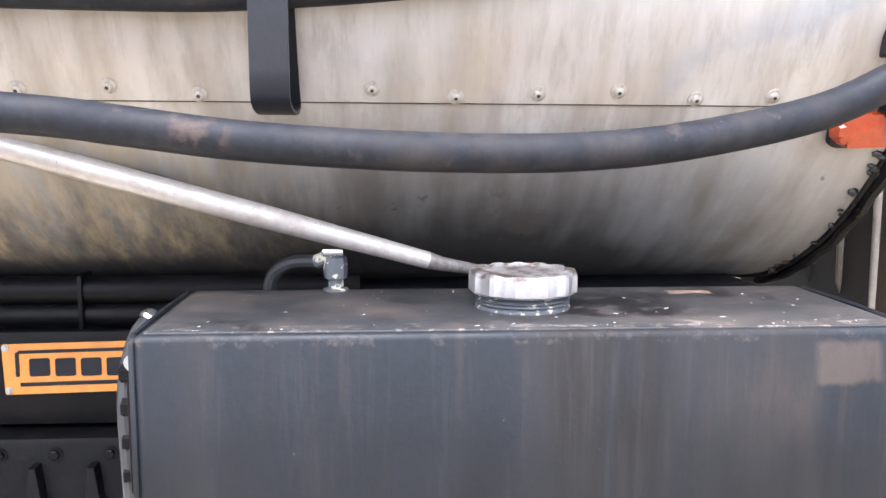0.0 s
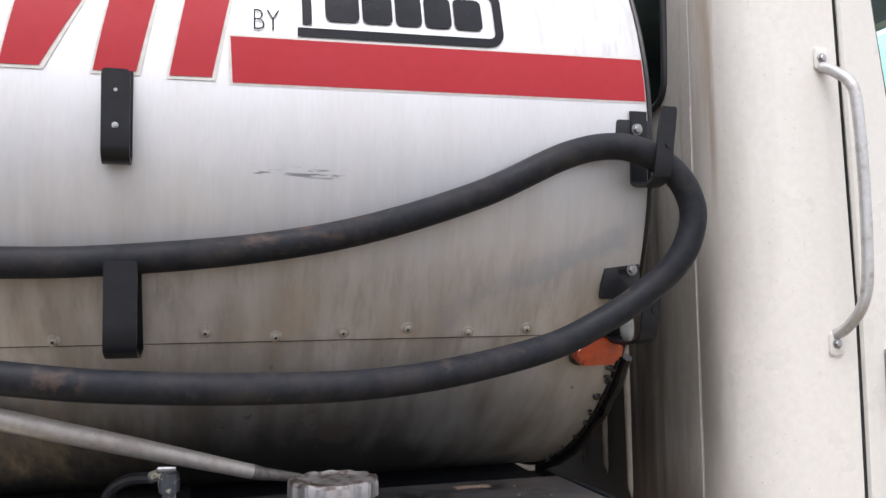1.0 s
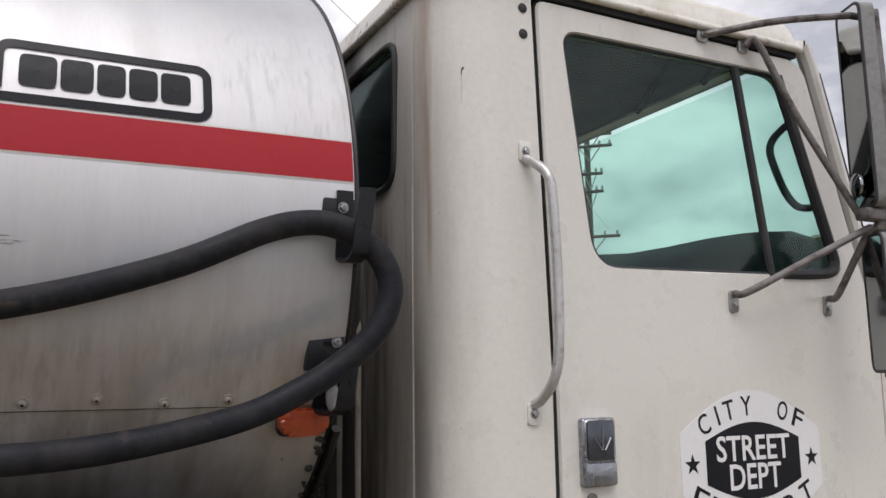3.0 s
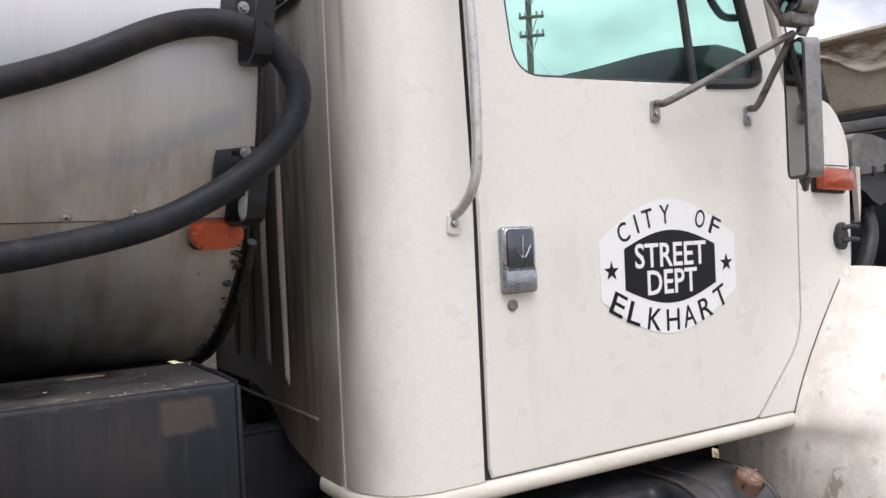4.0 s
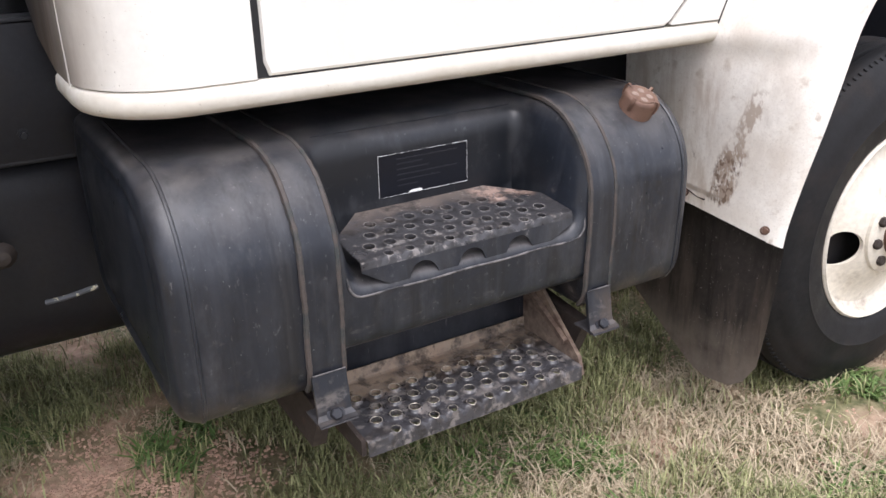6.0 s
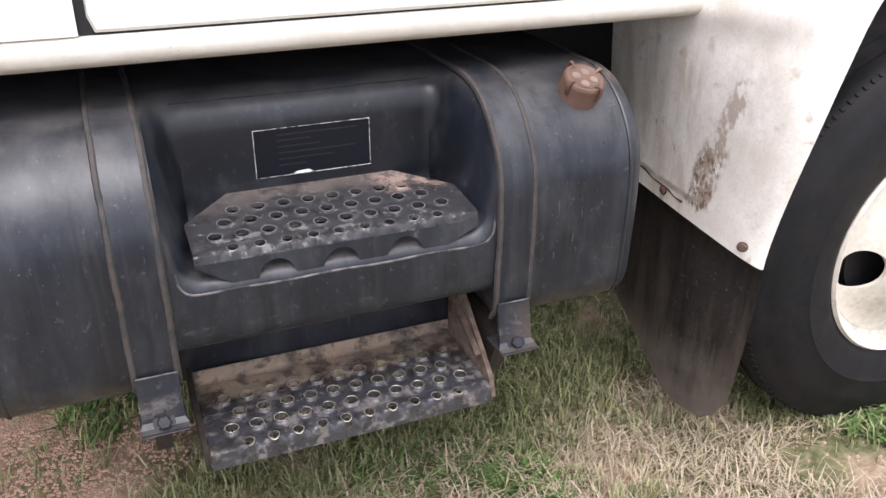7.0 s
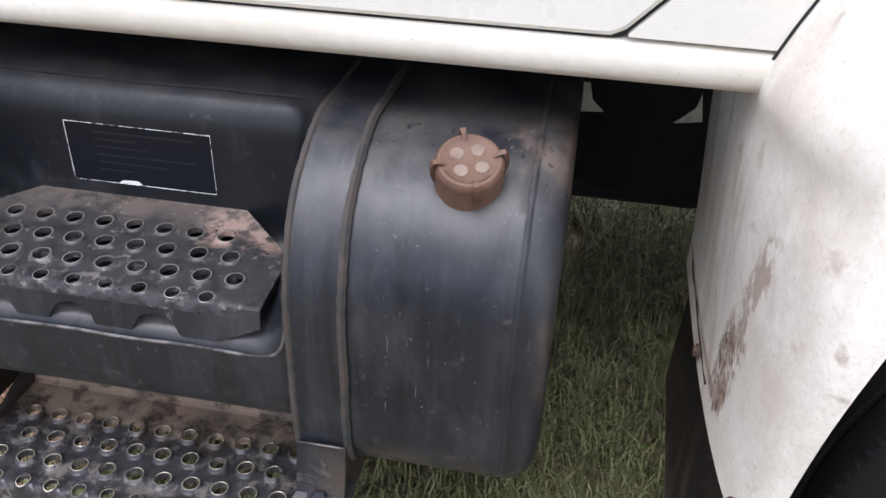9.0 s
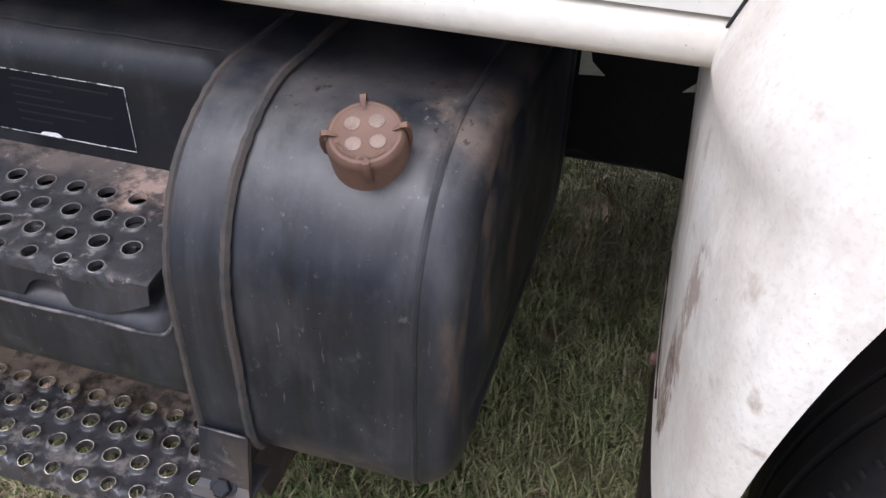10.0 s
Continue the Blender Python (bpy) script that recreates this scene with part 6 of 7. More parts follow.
# side mirror on its tripod
MX, MY = 1.000, -0.170
mirror = part("side_mirror", tube(smooth_line([(MX + 0.03, MY, 2.295), (MX + 0.04, MY - 0.01, 2.33), (MX + 0.058, MY - 0.03, 2.42), (MX + 0.062, MY - 0.03, 2.66), (MX + 0.058, MY - 0.03, 2.96)], 8), 0.0165, 12), "mirror_arm", truck, "weathered twin side mirror on tubular bracket")
FACE = (-0.86, 0.51, 0.0)


def head(z0, z1, w, at, name, label, face=FACE):
    ax = Vector((-face[1], face[0], 0)).normalized()
    m = Matrix((ax, Vector((0, 0, 1)), Vector(face).normalized())).transposed().to_4x4()
    m.translation = Vector((*at, (z0 + z1) / 2))
    h = (z1 - z0) / 2
    shell = part(name, slab(rounded([(-w, -h), (w, -h), (w, h), (-w, h)], 0.03, 5), m @ Matrix.Translation((0, 0, -0.045)), 0.045, 0.008), "mirror_shell", mirror, label)
    part("mirror_rim", tube([m @ Vector((p.x, p.y, 0.0)) for p in rounded([(-w + 0.003, -h + 0.003), (w - 0.003, -h + 0.003), (w - 0.003, h - 0.003), (-w + 0.003, h - 0.003)], 0.028, 5)], 0.005, 6, closed=True), "rubber", shell)
    part("mirror_glass", slab(rounded([(-w + 0.007, -h + 0.008), (w - 0.007, -h + 0.008), (w - 0.007, h - 0.008), (-w + 0.007, h - 0.008)], 0.024, 5), m, 0.002), "mirror", shell, "grey reflecting mirror glass")
    return m


m = head(1.882, 2.275, 0.066, (MX - 0.004, MY), "lower_head", "tall rounded grey mirror head")
head(2.352, 2.97, 0.060, (MX - 0.012, MY + 0.004), "upper_head", "tall flat grey mirror head", (-0.93, 0.37, 0.0))
spot = axis((MX - 0.026, MY + 0.012, 2.42), FACE)
part("spot_mirror", lathe([(0.036, 0.0), (0.036, 0.008), (0.030, 0.012), (0.016, 0.016), (0.0004, 0.0175)], spot, 24), "mirror", mirror, "small round convex spot mirror")
part("mirror_knob", lathe([(0.016, 0.0), (0.017, 0.012), (0.010, 0.024), (0.008, 0.038), (0.0004, 0.042)], axis((MX + 0.014, MY - 0.008, 1.884), (0, 0, -1)), 12), "mirror_arm", mirror)
part("mirror_clamp", rbox((MX - 0.045, MY - 0.03, 2.315), (MX + 0.06, MY + 0.02, 2.350), 0.008), "mirror_arm", mirror)
place(BOLT_DARK, "bolt", axis((MX + 0.06, MY - 0.01, 2.333), (1, 0, 0)), mirror)
for foot, knee in ((Vector((0.608, -0.004, 2.085)), Vector((0.622, -0.05, 2.108))), (Vector((0.995, -0.006, 2.085)), Vector((0.985, -0.05, 2.11)))):
    part("mirror_stay", tube(smooth_line([foot + Vector((0, -0.008, 0.02)), knee, knee.lerp(Vector((MX + 0.01, MY + 0.01, 2.30)), 0.5), Vector((MX + 0.01, MY + 0.01, 2.30))], 5), 0.0105, 10), "mirror_arm", mirror, "streaked tubular stay")
    ft = part("stay_foot", slab(rounded([(foot.x - 0.017, foot.z - 0.032), (foot.x + 0.017, foot.z - 0.032), (foot.x + 0.015, foot.z + 0.03), (foot.x - 0.015, foot.z + 0.03)], 0.012), outward(-0.0005), 0.007, 0.002), "steel_grey", mirror)
    place(BOLT, "bolt", axis((foot.x, -0.007, foot.z - 0.008), (0, -1, 0)), ft)
for foot, tip in ((Vector((0.552, -0.006, 2.862)), Vector((MX + 0.058, MY - 0.03, 2.95))), (Vector((0.716, -0.006, 2.858)), Vector((MX, MY + 0.03, 2.33)))):
    mid = foot.lerp(tip, 0.45) + Vector((0, -0.01, 0.012))
    part("roof_stay", tube(smooth_line([foot + Vector((0, -0.006, 0)), foot + Vector((0.03, -0.03, 0.004)), mid, tip], 5), 0.0105, 10), "mirror_arm", mirror, "streaked tubular stay")
    ft = part("stay_foot", slab(rounded([(foot.x - 0.02, foot.z - 0.02), (foot.x + 0.02, foot.z - 0.02), (foot.x + 0.02, foot.z + 0.02), (foot.x - 0.02, foot.z + 0.02)], 0.012), outward(-0.0005), 0.007, 0.002), "steel_grey", mirror)
    place(BOLT, "bolt", axis((foot.x, -0.007, foot.z), (0, -1, 0)), ft)

# splash fender behind the front wheel
def ease(t):
    t = max(0.0, min(1.0, t))
    return t * t * (3 - 2 * t)


def follow(z, table):
    """Smooth values between the rows of a short table."""
    pts = [Vector(r) for r in table]
    i = max(0, min(len(pts) - 2, sum(1 for p in pts if p.x <= z) - 1))
    p0, p1, p2, p3 = pts[max(0, i - 1)], pts[i], pts[i + 1], pts[min(len(pts) - 1, i + 2)]
    w = p2.x - p1.x
    t = max(0.0, min(1.0, (z - p1.x) / w))
    m1, m2 = (p2 - p0) / (p2.x - p0.x) * w, (p3 - p1) / (p3.x - p1.x) * w
    v = p1 * (2 * t ** 3 - 3 * t * t + 1) + m1 * (t ** 3 - 2 * t * t + t) + p2 * (3 * t * t - 2 * t ** 3) + m2 * (t ** 3 - t * t)
    return v.y, v.z


def fender_row(z, n=26):
    """Plan of the fender at height z: from the inner edge round the corner to the wheel opening."""
    up = max(0.0, z - 1.105)
    xi = 1.152 + 0.30 * (up / 0.49) ** 1.35 if up else 1.152 + 0.020 * ease((1.105 - z) / 0.4)
    yi = 0.30 * (1 - ease((z - 1.085) / 0.05)) + 0.002
    xo, yo = follow(z, ((0.55, 1.243, -0.212), (0.66, 1.243, -0.220), (0.80, 1.246, -0.247), (0.93, 1.257, -0.272), (1.05, 1.286, -0.280), (1.16, 1.340, -0.270), (1.30, 1.448, -0.255), (1.45, 1.560, -0.215), (1.62, 1.640, -0.155)))
    out = []
    for i in range(n + 1):
        t = i / n
        a = math.pi / 2 * t
        e = 0.84 - 0.06 * ease((z - 0.80) / 0.25)
        x = xi + (xo - xi) * (1 - math.cos(a) ** e)
        y = yi + (yo - yi) * math.sin(a) ** e
        out.append(Vector((x, y, z)))
    return out


def tip(t):
    """The lower edge rises towards the inside."""
    return 0.612 + 0.085 * (1 - t) ** 1.2


rows = []
for j in range(34):
    f = j / 33
    base = fender_row(0.6 + 1.0 * f)
    row = []
    for i, p in enumerate(base):
        t = i / (len(base) - 1)
        z = tip(t) + (1.60 - 0.05 * t ** 3 - tip(t)) * f
        q = fender_row(z)[i]
        row.append(q)
    rows.append(row)
bm = grid(rows)
lip = [[p, p + Vector((0.001, 0.008, 0)), p + Vector((-0.004, 0.05, 0))] for p in (r[-1] for r in rows)]
grid(lip, bm)
grid([[p, p + Vector((0.01, 0.004, 0.003)), p + Vector((0.02, 0.07, -0.01))] for p in rows[-1]], bm)
fender = part("splash_fender", bm, "fender_white", truck, "weathered white splash fender with peeling paint", 45)
part("fender_seam", tube([fender_row(1.13 + 0.43 * k / 16)[0] + Vector((-0.002, -0.003, 0)) for k in range(17)], 0.0017, 6), "seam", fender)
place(BOLT_RUST, "bolt", axis((1.2065, -0.182, 0.658), (-0.72, -0.69, 0)), fender, "rusty bolt head")
crease = []
for i in range(1, 10):
    z = 0.735 - 0.046 * ease(i / 11) + 0.003 * math.sin(2.1 * i)
    crease.append(fender_row(z)[i] + Vector((-0.0005, -0.0005, 0)))
part("rust_crease", tube(crease, 0.003, 6, radii=[0.0003 + 0.0022 * abs(math.sin(1.3 * i + 0.6)) for i in range(9)]), "dark_rust", fender, "rusted crease above the lower edge")
place(BOLT_RUST, "bolt", axis((1.1725, 0.06, 0.700), (-1, -0.05, 0)), fender)
rows = []
for j in range(16):
    f = j / 15
    row = []
    for i in range(16):
        t = i / 15
        y = 0.35 - 0.565 * t + 0.02 * f * f * t
        bottom = 0.165 + 0.36 * max(0.0, 0.74 - t) ** 1.25 + 2.2 * max(0.0, t - 0.88) ** 1.5
        z = 0.69 + (bottom - 0.69) * f
        row.append((1.200 + 0.055 * ease((t - 0.62) / 0.4) + 0.012 * math.sin(4 * t) * f - 0.012 * f, y, z))
    rows.append(row)
bm = grid(rows)
bmesh.ops.solidify(bm, geom=bm.faces[:], thickness=0.008)
part("mud_flap", bm, "flap", truck, "dusty black rubber mud flap with pointed end", 50)

# front wheel
WX, WZ, WY = 1.880, 0.500, -0.105
wheel = part("front_wheel", lathe([(0.142, 0.026), (0.140, 0.036), (0.132, 0.042), (0.05, 0.046), (0.0004, 0.046)], axis((WX, WY, WZ), (0, -1, 0)), 40), "rim", truck, "cream steel disc wheel")
W = axis((WX, WY, WZ), (0, -1, 0))
tp = [(0.290, -0.010), (0.304, 0.004), (0.33, 0.018), (0.38, 0.024), (0.388, 0.027), (0.396, 0.024), (0.44, 0.018), (0.478, 0.010), (0.484, 0.004), (0.505, -0.004), (0.528, -0.018), (0.538, -0.034), (0.541, -0.05), (0.539, -0.075), (0.529, -0.077), (0.529, -0.088), (0.541, -0.09),
      (0.541, -0.13), (0.529, -0.132), (0.529, -0.143), (0.541, -0.145), (0.541, -0.20), (0.525, -0.23), (0.40, -0.255), (0.288, -0.235)]
part("tyre", lathe(tp, W, 96), "tyre", wheel, "worn dusty black truck tyre", 40)
LUG = to_mesh(rbox((-0.006, -0.0045, -0.012), (0.006, 0.0045, 0.012), 0.002), "tread_lug", "tyre")
for k in range(144):
    w = 2 * math.pi * k / 144
    place(LUG, "tread_lug", W @ Matrix.Rotation(w, 4, "Z") @ Matrix.Translation((0.5265, 0, -0.030)) @ Matrix.Rotation(0.9, 4, "Y"), wheel)
rp = [(0.300, -0.012), (0.303, 0.006), (0.297, 0.014), (0.290, 0.010), (0.284, -0.012), (0.272, -0.028), (0.255, -0.034)]
part("rim_flange", lathe(rp, W, 80), "rim", wheel, "cream rolled rim flange")
bm = bmesh.new()
NH, RH, RR0, RR1, CELL = 2, 0.056, 0.138, 0.262, 0.34


def on_disc(r, a, dz=0.0):
    return W @ Vector((r * math.cos(a), r * math.sin(a), -0.030 + 0.062 * ease((RR1 - r) / 0.15) + dz))


for h in range(NH):
    a0 = radians(-170) + 2 * math.pi * h / NH
    outer = []
    for k in range(48):
        u, v = [(-1 + k / 6, -1), (1, -1 + (k - 12) / 6), (1 - (k - 24) / 6, 1), (-1, 1 - (k - 36) / 6)][k // 12]
        outer.append(((RR0 + RR1) / 2 + u * (RR1 - RR0) / 2, v * CELL, math.atan2(v, u)))
    hp = [(0.200 + RH * math.cos(w), RH * math.sin(w)) for *_, w in outer]
    hp = [(math.hypot(x, y), math.atan2(y, x)) for x, y in hp]
    edge = [(r, a) for r, a, _ in outer]
    loops = [[on_disc(r + (q[0] - r) * f, a0 + a + (q[1] - a) * f) for (r, a), q in zip(edge, hp)] for f in (0.0, 0.35, 0.7, 1.0)]
    loops.append([on_disc(q[0], a0 + q[1], -0.012) for q in hp])
    grid(loops, bm, close_u=True)
    sweep = 2 * math.pi / NH - 2 * CELL
    grid([[on_disc(RR0 + (RR1 - RR0) * q / 12, a0 + CELL + sweep * k / 36) for q in range(13)] for k in range(37)], bm)
bmesh.ops.remove_doubles(bm, verts=bm.verts[:], dist=0.0005)
part("wheel_disc", bm, "rim", wheel, "cream disc with round hand holes", 50)
part("brake_drum", lathe([(0.21, -0.20), (0.21, -0.05), (0.0004, -0.05)], W, 32), "tyre", wheel)
NUT = to_mesh(lathe([(0.016, 0), (0.016, 0.012), (0.012, 0.015), (0.0004, 0.015)], Matrix.Identity(4), 6), "lug_nut", "dark_rust", 30)
for k in range(10):
    w = 2 * math.pi * (k + 0.3) / 10
    place(NUT, "lug_nut", W @ Matrix.Translation((0.112 * math.cos(w), 0.112 * math.sin(w), 0.043)), wheel)
part("hub", lathe([(0.080, 0.04), (0.080, 0.08), (0.072, 0.095), (0.0004, 0.10)], W, 32), "rust", wheel)
part("axle_beam", rbox((WX - 0.05, 0.05, 0.42), (WX + 0.05, 1.6, 0.54), 0.02), "frame_black", truck)

# frame, engine bay, open hood
rail = part("frame_rail", rbox((-3.6, 0.65, 0.905), (2.9, 0.662, 1.222), 0.003), "frame_black", truck, "black bolted frame rail")
part("top_flange", rbox((-3.6, 0.65, 1.212), (2.9, 0.75, 1.227), 0.004), "frame_black", rail)
part("bottom_flange", rbox((-3.6, 0.65, 0.898), (2.9, 0.75, 0.912), 0.004), "frame_black", rail)
rnd = random.Random(8)
for x in (-0.60, -0.52, -0.47, -0.40, -0.36, -0.55, -0.44):
    place(BOLT_DARK, "bolt", axis((x, 0.649, rnd.uniform(0.95, 1.16)), (0, -1, 0)), rail)
part("far_frame_rail", rbox((-3.6, 1.10, 0.96), (2.9, 1.18, 1.24), 0.004), "frame_black", truck)
part("far_battery_box", rbox((-1.30, 1.19, 0.70), (-0.20, 1.55, 1.312), 0.012, 2), "black_paint", truck, "black box beyond the frame")
part("air_line", tube(smooth_line([(-0.62, 0.85, 1.235), (-0.434, 0.85, 1.286), (-0.402, 0.85, 1.277), (-0.370, 0.85, 1.259), (-0.350, 0.85, 1.236), (-0.336, 0.85, 1.200), (-0.33, 0.86, 1.12)], 4), 0.009, 8), "rubber", truck, "black rubber air line")
part("air_line", tube(smooth_line([(-0.60, 0.80, 1.20), (-0.44, 0.80, 1.250), (-0.38, 0.80, 1.240), (-0.345, 0.80, 1.19), (-0.34, 0.82, 1.12)], 4), 0.008, 8), "rubber", truck, "black rubber air line")
part("far_flap", slab([(-0.405, 1.315), (-0.30, 1.315), (-0.29, 1.52), (-0.425, 1.52)], side(1.25), 0.006), "lp_white", truck, "pale dusty flap behind the cab")
for x in (-2.6, -1.4, -0.42, 0.6):
    part("cross_member", rbox((x - 0.05, 0.66, 1.0), (x + 0.05, 1.12, 1.20), 0.01), "frame_black", truck)
part("drive_shaft", tube([(-3.4, 0.83, 0.74), (0.4, 0.83, 0.86)], 0.055, 16), "frame_black", truck)
part("gearbox", rbox((0.0, 0.68, 0.62), (1.35, 1.06, 1.10), 0.06, 3), "frame_black", truck)
part("engine_block", rbox((1.50, 0.45, 0.85), (2.55, 1.25, 1.75), 0.05, 3), "frame_black", truck, "grimy black engine block")
# made-up dark block that stands in for the shadow under the frame
part("belly_bracket", rbox((-1.6, 0.72, 0.34), (0.2, 1.05, 0.95), 0.16, 6), "frame_black", truck)
fit_ = part("brake_fitting", tube(smooth_line([(-0.6485, 0.6293, 0.8169), (-0.6432, 0.6133, 0.7689), (-0.624, 0.608, 0.7262), (-0.6133, 0.6133, 0.6782)], 6), 0.011, 8), "steel_grey", truck, "bright brake line fitting")
for z in (0.796, 0.753, 0.716):
    part("fitting_nut", lathe([(0.0004, 0), (0.017, 0), (0.017, 0.02), (0.0004, 0.02)], axis((-0.6379, 0.6133, z), (0.15, 0, -1)), 6), "steel_grey", fit_)
part("drain_cock", tube(smooth_line([(-0.3925, 0.64, 0.5524), (-0.3445, 0.6293, 0.5588), (-0.2698, 0.6293, 0.5694)], 5), 0.007, 8), "grey_fitting", truck, "grey drain cock")
bm = lathe([(0.0004, 0.03), (0.018, 0.025), (0.03, 0.008), (0.034, 0.0)], axis((-0.4618, 0.64, 0.6942), (0, -1, 0)), 10)
part("grease_plug", bm, "chip_tan", truck, "dusty tan plug")
part("radiator_shroud", rbox((2.36, 0.10, 0.85), (2.46, 1.55, 1.95), 0.01), "frame_black", truck, "black radiator and shroud")
part("far_inner_fender", rbox((1.46, 1.40, 0.9), (2.40, 1.44, 1.93), 0.0), "frame_black", truck)
part("fluid_bottle", rbox((1.52, 0.12, 1.60), (1.70, 0.30, 1.86), 0.03, 3), "rubber", truck, "dark fluid bottle")
box_top = [(1.700, 1.935), (1.703, 2.045), (1.725, 2.066), (1.825, 2.064), (1.960, 2.034), (1.988, 2.010), (1.996, 1.958)]
intake = part("air_box", slab(rounded(box_top, 0.012, 3), side(0.12), 0.42), "dusty_plastic", truck, "dusty grey plastic air box")
part("air_box_ledge", slab([(1.715, 1.915), (2.12, 1.948), (2.12, 1.966), (1.715, 1.936)], side(0.095), 0.45), "dusty_plastic", intake)
for i in range(4):
    x = 1.78 + 0.075 * i
    part("clip", rbox((x, 0.088, 1.905 + 0.082 * (x - 1.715)), (x + 0.016, 0.10, 1.940 + 0.082 * (x - 1.715)), 0.002), "rubber", intake)
part("air_box_base", slab([(1.712, 1.880), (1.715, 1.914), (2.12, 1.946), (2.12, 1.835), (1.93, 1.826), (1.862, 1.802), (1.820, 1.820), (1.775, 1.852)], side(0.12), 0.40), "rubber", intake, "dark base of the air box")
part("bay_seal_strip", slab([(1.690, 1.945), (1.716, 1.940), (1.712, 1.80), (1.704, 1.745), (1.698, 1.80)], side(0.10), 0.02), "hood_tan", truck, "dusty tan sealing strip")
part("coolant_hose", tube(smooth_line([(1.90, 0.24, 1.84), (1.865, 0.18, 1.78), (1.845, 0.15, 1.70), (1.79, 0.14, 1.60), (1.73, 0.16, 1.48), (1.70, 0.2, 1.38)], 8), 0.028, 12), "rubber", truck, "black coolant hose")
rows = []
for i in range(29):
    y = -0.05 + 1.75 * i / 28
    k = abs(2 * i / 28 - 1)
    drop = 0.16 * max(0.0, k - 0.55) ** 2
    z2 = 2.405 + 0.115 * ease((y - 0.50) / 0.27) + 0.006 * math.sin(y * 23)
    rows.append([(2.50, y, 2.235), (2.462, y, 2.252), (2.452, y, 2.275), (2.450, y, z2 - 0.03), (2.438, y, z2 - 0.012), (2.412, y, z2 - 0.002), (2.410, y, z2 + 0.006), (2.43, y, z2 + 0.014), (2.468, y, z2 + 0.035),
                 (2.470, y, 2.560 - drop), (2.440, y, 2.568 - drop), (2.425, y, 2.580 - drop), (2.435, y, 2.596 - drop), (2.48, y, 2.606 - drop), (2.62, y, 2.62 - drop), (2.95, y, 2.56 - drop), (3.3, y, 2.2 - drop)])
bm = grid(rows)
bmesh.ops.solidify(bm, geom=bm.faces[:], thickness=0.008)
hood = part("open_hood", bm, "hood_tan", truck, "tilted open hood showing tan fibreglass underside", 40)
part("hood_gap", rbox((2.475, -0.04, 2.195), (2.56, 1.70, 2.238), 0.006), "frame_black", hood)
part("radiator_band", rbox((2.440, 0.0, 2.145), (2.52, 1.66, 2.198), 0.012), "dusty_plastic", hood, "grey band under the hood panel")
part("hood_edge", rbox((2.47, -0.04, 1.93), (2.56, 1.70, 2.14), 0.01), "frame_black", hood)
part("hood_bar", tube(smooth_line([(2.40, 0.760, 2.545), (2.39, 0.748, 2.50), (2.385, 0.715, 2.445), (2.385, 0.700, 2.37), (2.40, 0.690, 2.285)], 5), 0.017, 8), "rubber", hood, "black rubber hood prop")
part("hood_bar_end", tube([(2.385, 0.704, 2.385), (2.37, 0.755, 2.355)], 0.012, 8), "rubber", hood)

# sub-frame behind the square tank, with an orange maker's plate
sub = part("sub_frame_beam", rbox((-3.6, 0.30, 1.24), (-0.75, 0.36, 1.36), 0.006), "tar_black", truck, "black sub-frame beam")
for z, r in ((1.445, 0.022), (1.492, 0.026)):
    part("conduit", tube([(-3.6, 0.30, z), (-1.45, 0.30, z)], r, 12), "tar_black", sub)
for x in (-1.955, -2.22):
    part("conduit_clip", rbox((x - 0.004, 0.270, 1.42), (x + 0.004, 0.33, 1.522), 0.002), "tar_black", sub)
SIGN = outward(0.245)
plate = part("maker_plate", slab(rounded([(-2.082, 1.312), (-1.80, 1.318), (-1.80, 1.409), (-2.085, 1.404)], 0.003), SIGN, 0.004), "orange", truck, "orange enamel plate with black bars")
for z0, z1 in ((1.327, 1.334), (1.387, 1.393)):
    part("plate_bar", slab([(-2.055, z0), (-1.81, z0 + 0.005), (-1.81, z1 + 0.005), (-2.055, z1)], outward(0.2408), 0.001), "decal_black", plate)
part("plate_bar", slab(rounded([(-2.062, 1.345), (-2.055, 1.345), (-2.055, 1.392), (-2.062, 1.388)], 0.002), outward(0.2408), 0.001), "decal_black", plate)
for i in range(5):
    x = -2.038 + 0.045 * i
    part("plate_block", slab(rounded([(x, 1.345), (x + 0.036, 1.346), (x + 0.036, 1.379), (x, 1.378)], 0.005), outward(0.2408), 0.001), "decal_black", plate)
for p in ((-2.078, 1.398), (-2.075, 1.320)):
    place(BOLT, "bolt", axis((p[0], 0.240, p[1]), (0, -1, 0)) @ Matrix.Scale(0.55, 4), plate)
part("plate_back", rbox((-3.0, 0.246, 1.255), (-1.765, 0.262, 1.425), 0.002), "tar_black", truck)
low = part("suspension_hanger", rbox((-3.2, 0.20, 1.0), (-1.76, 0.30, 1.245), 0.012), "tar_black", truck, "black cast suspension hanger")
for x in (-2.03, -1.93, -1.85):
    part("gusset", slab([(x - 0.012, 1.0), (x + 0.045, 1.0), (x + 0.02, 1.20), (x + 0.008, 1.20)], outward(0.20), 0.03, 0.003), "tar_black", low)
for x in (-1.985, -1.89, -2.08):
    place(BOLT_TAR, "bolt", axis((x, 0.199, 1.215), (0, -1, 0)), low)

# ---- fuel tank with steps ----
fuel = thing("fuel_tank", "black step fuel tank with two straps and perforated steps", "fuel tank", (0.34, 0.15, 0.55))
FX0, FX1, FY, FZ0, FZ1 = -0.262, 0.962, -0.156, 0.566, 1.030


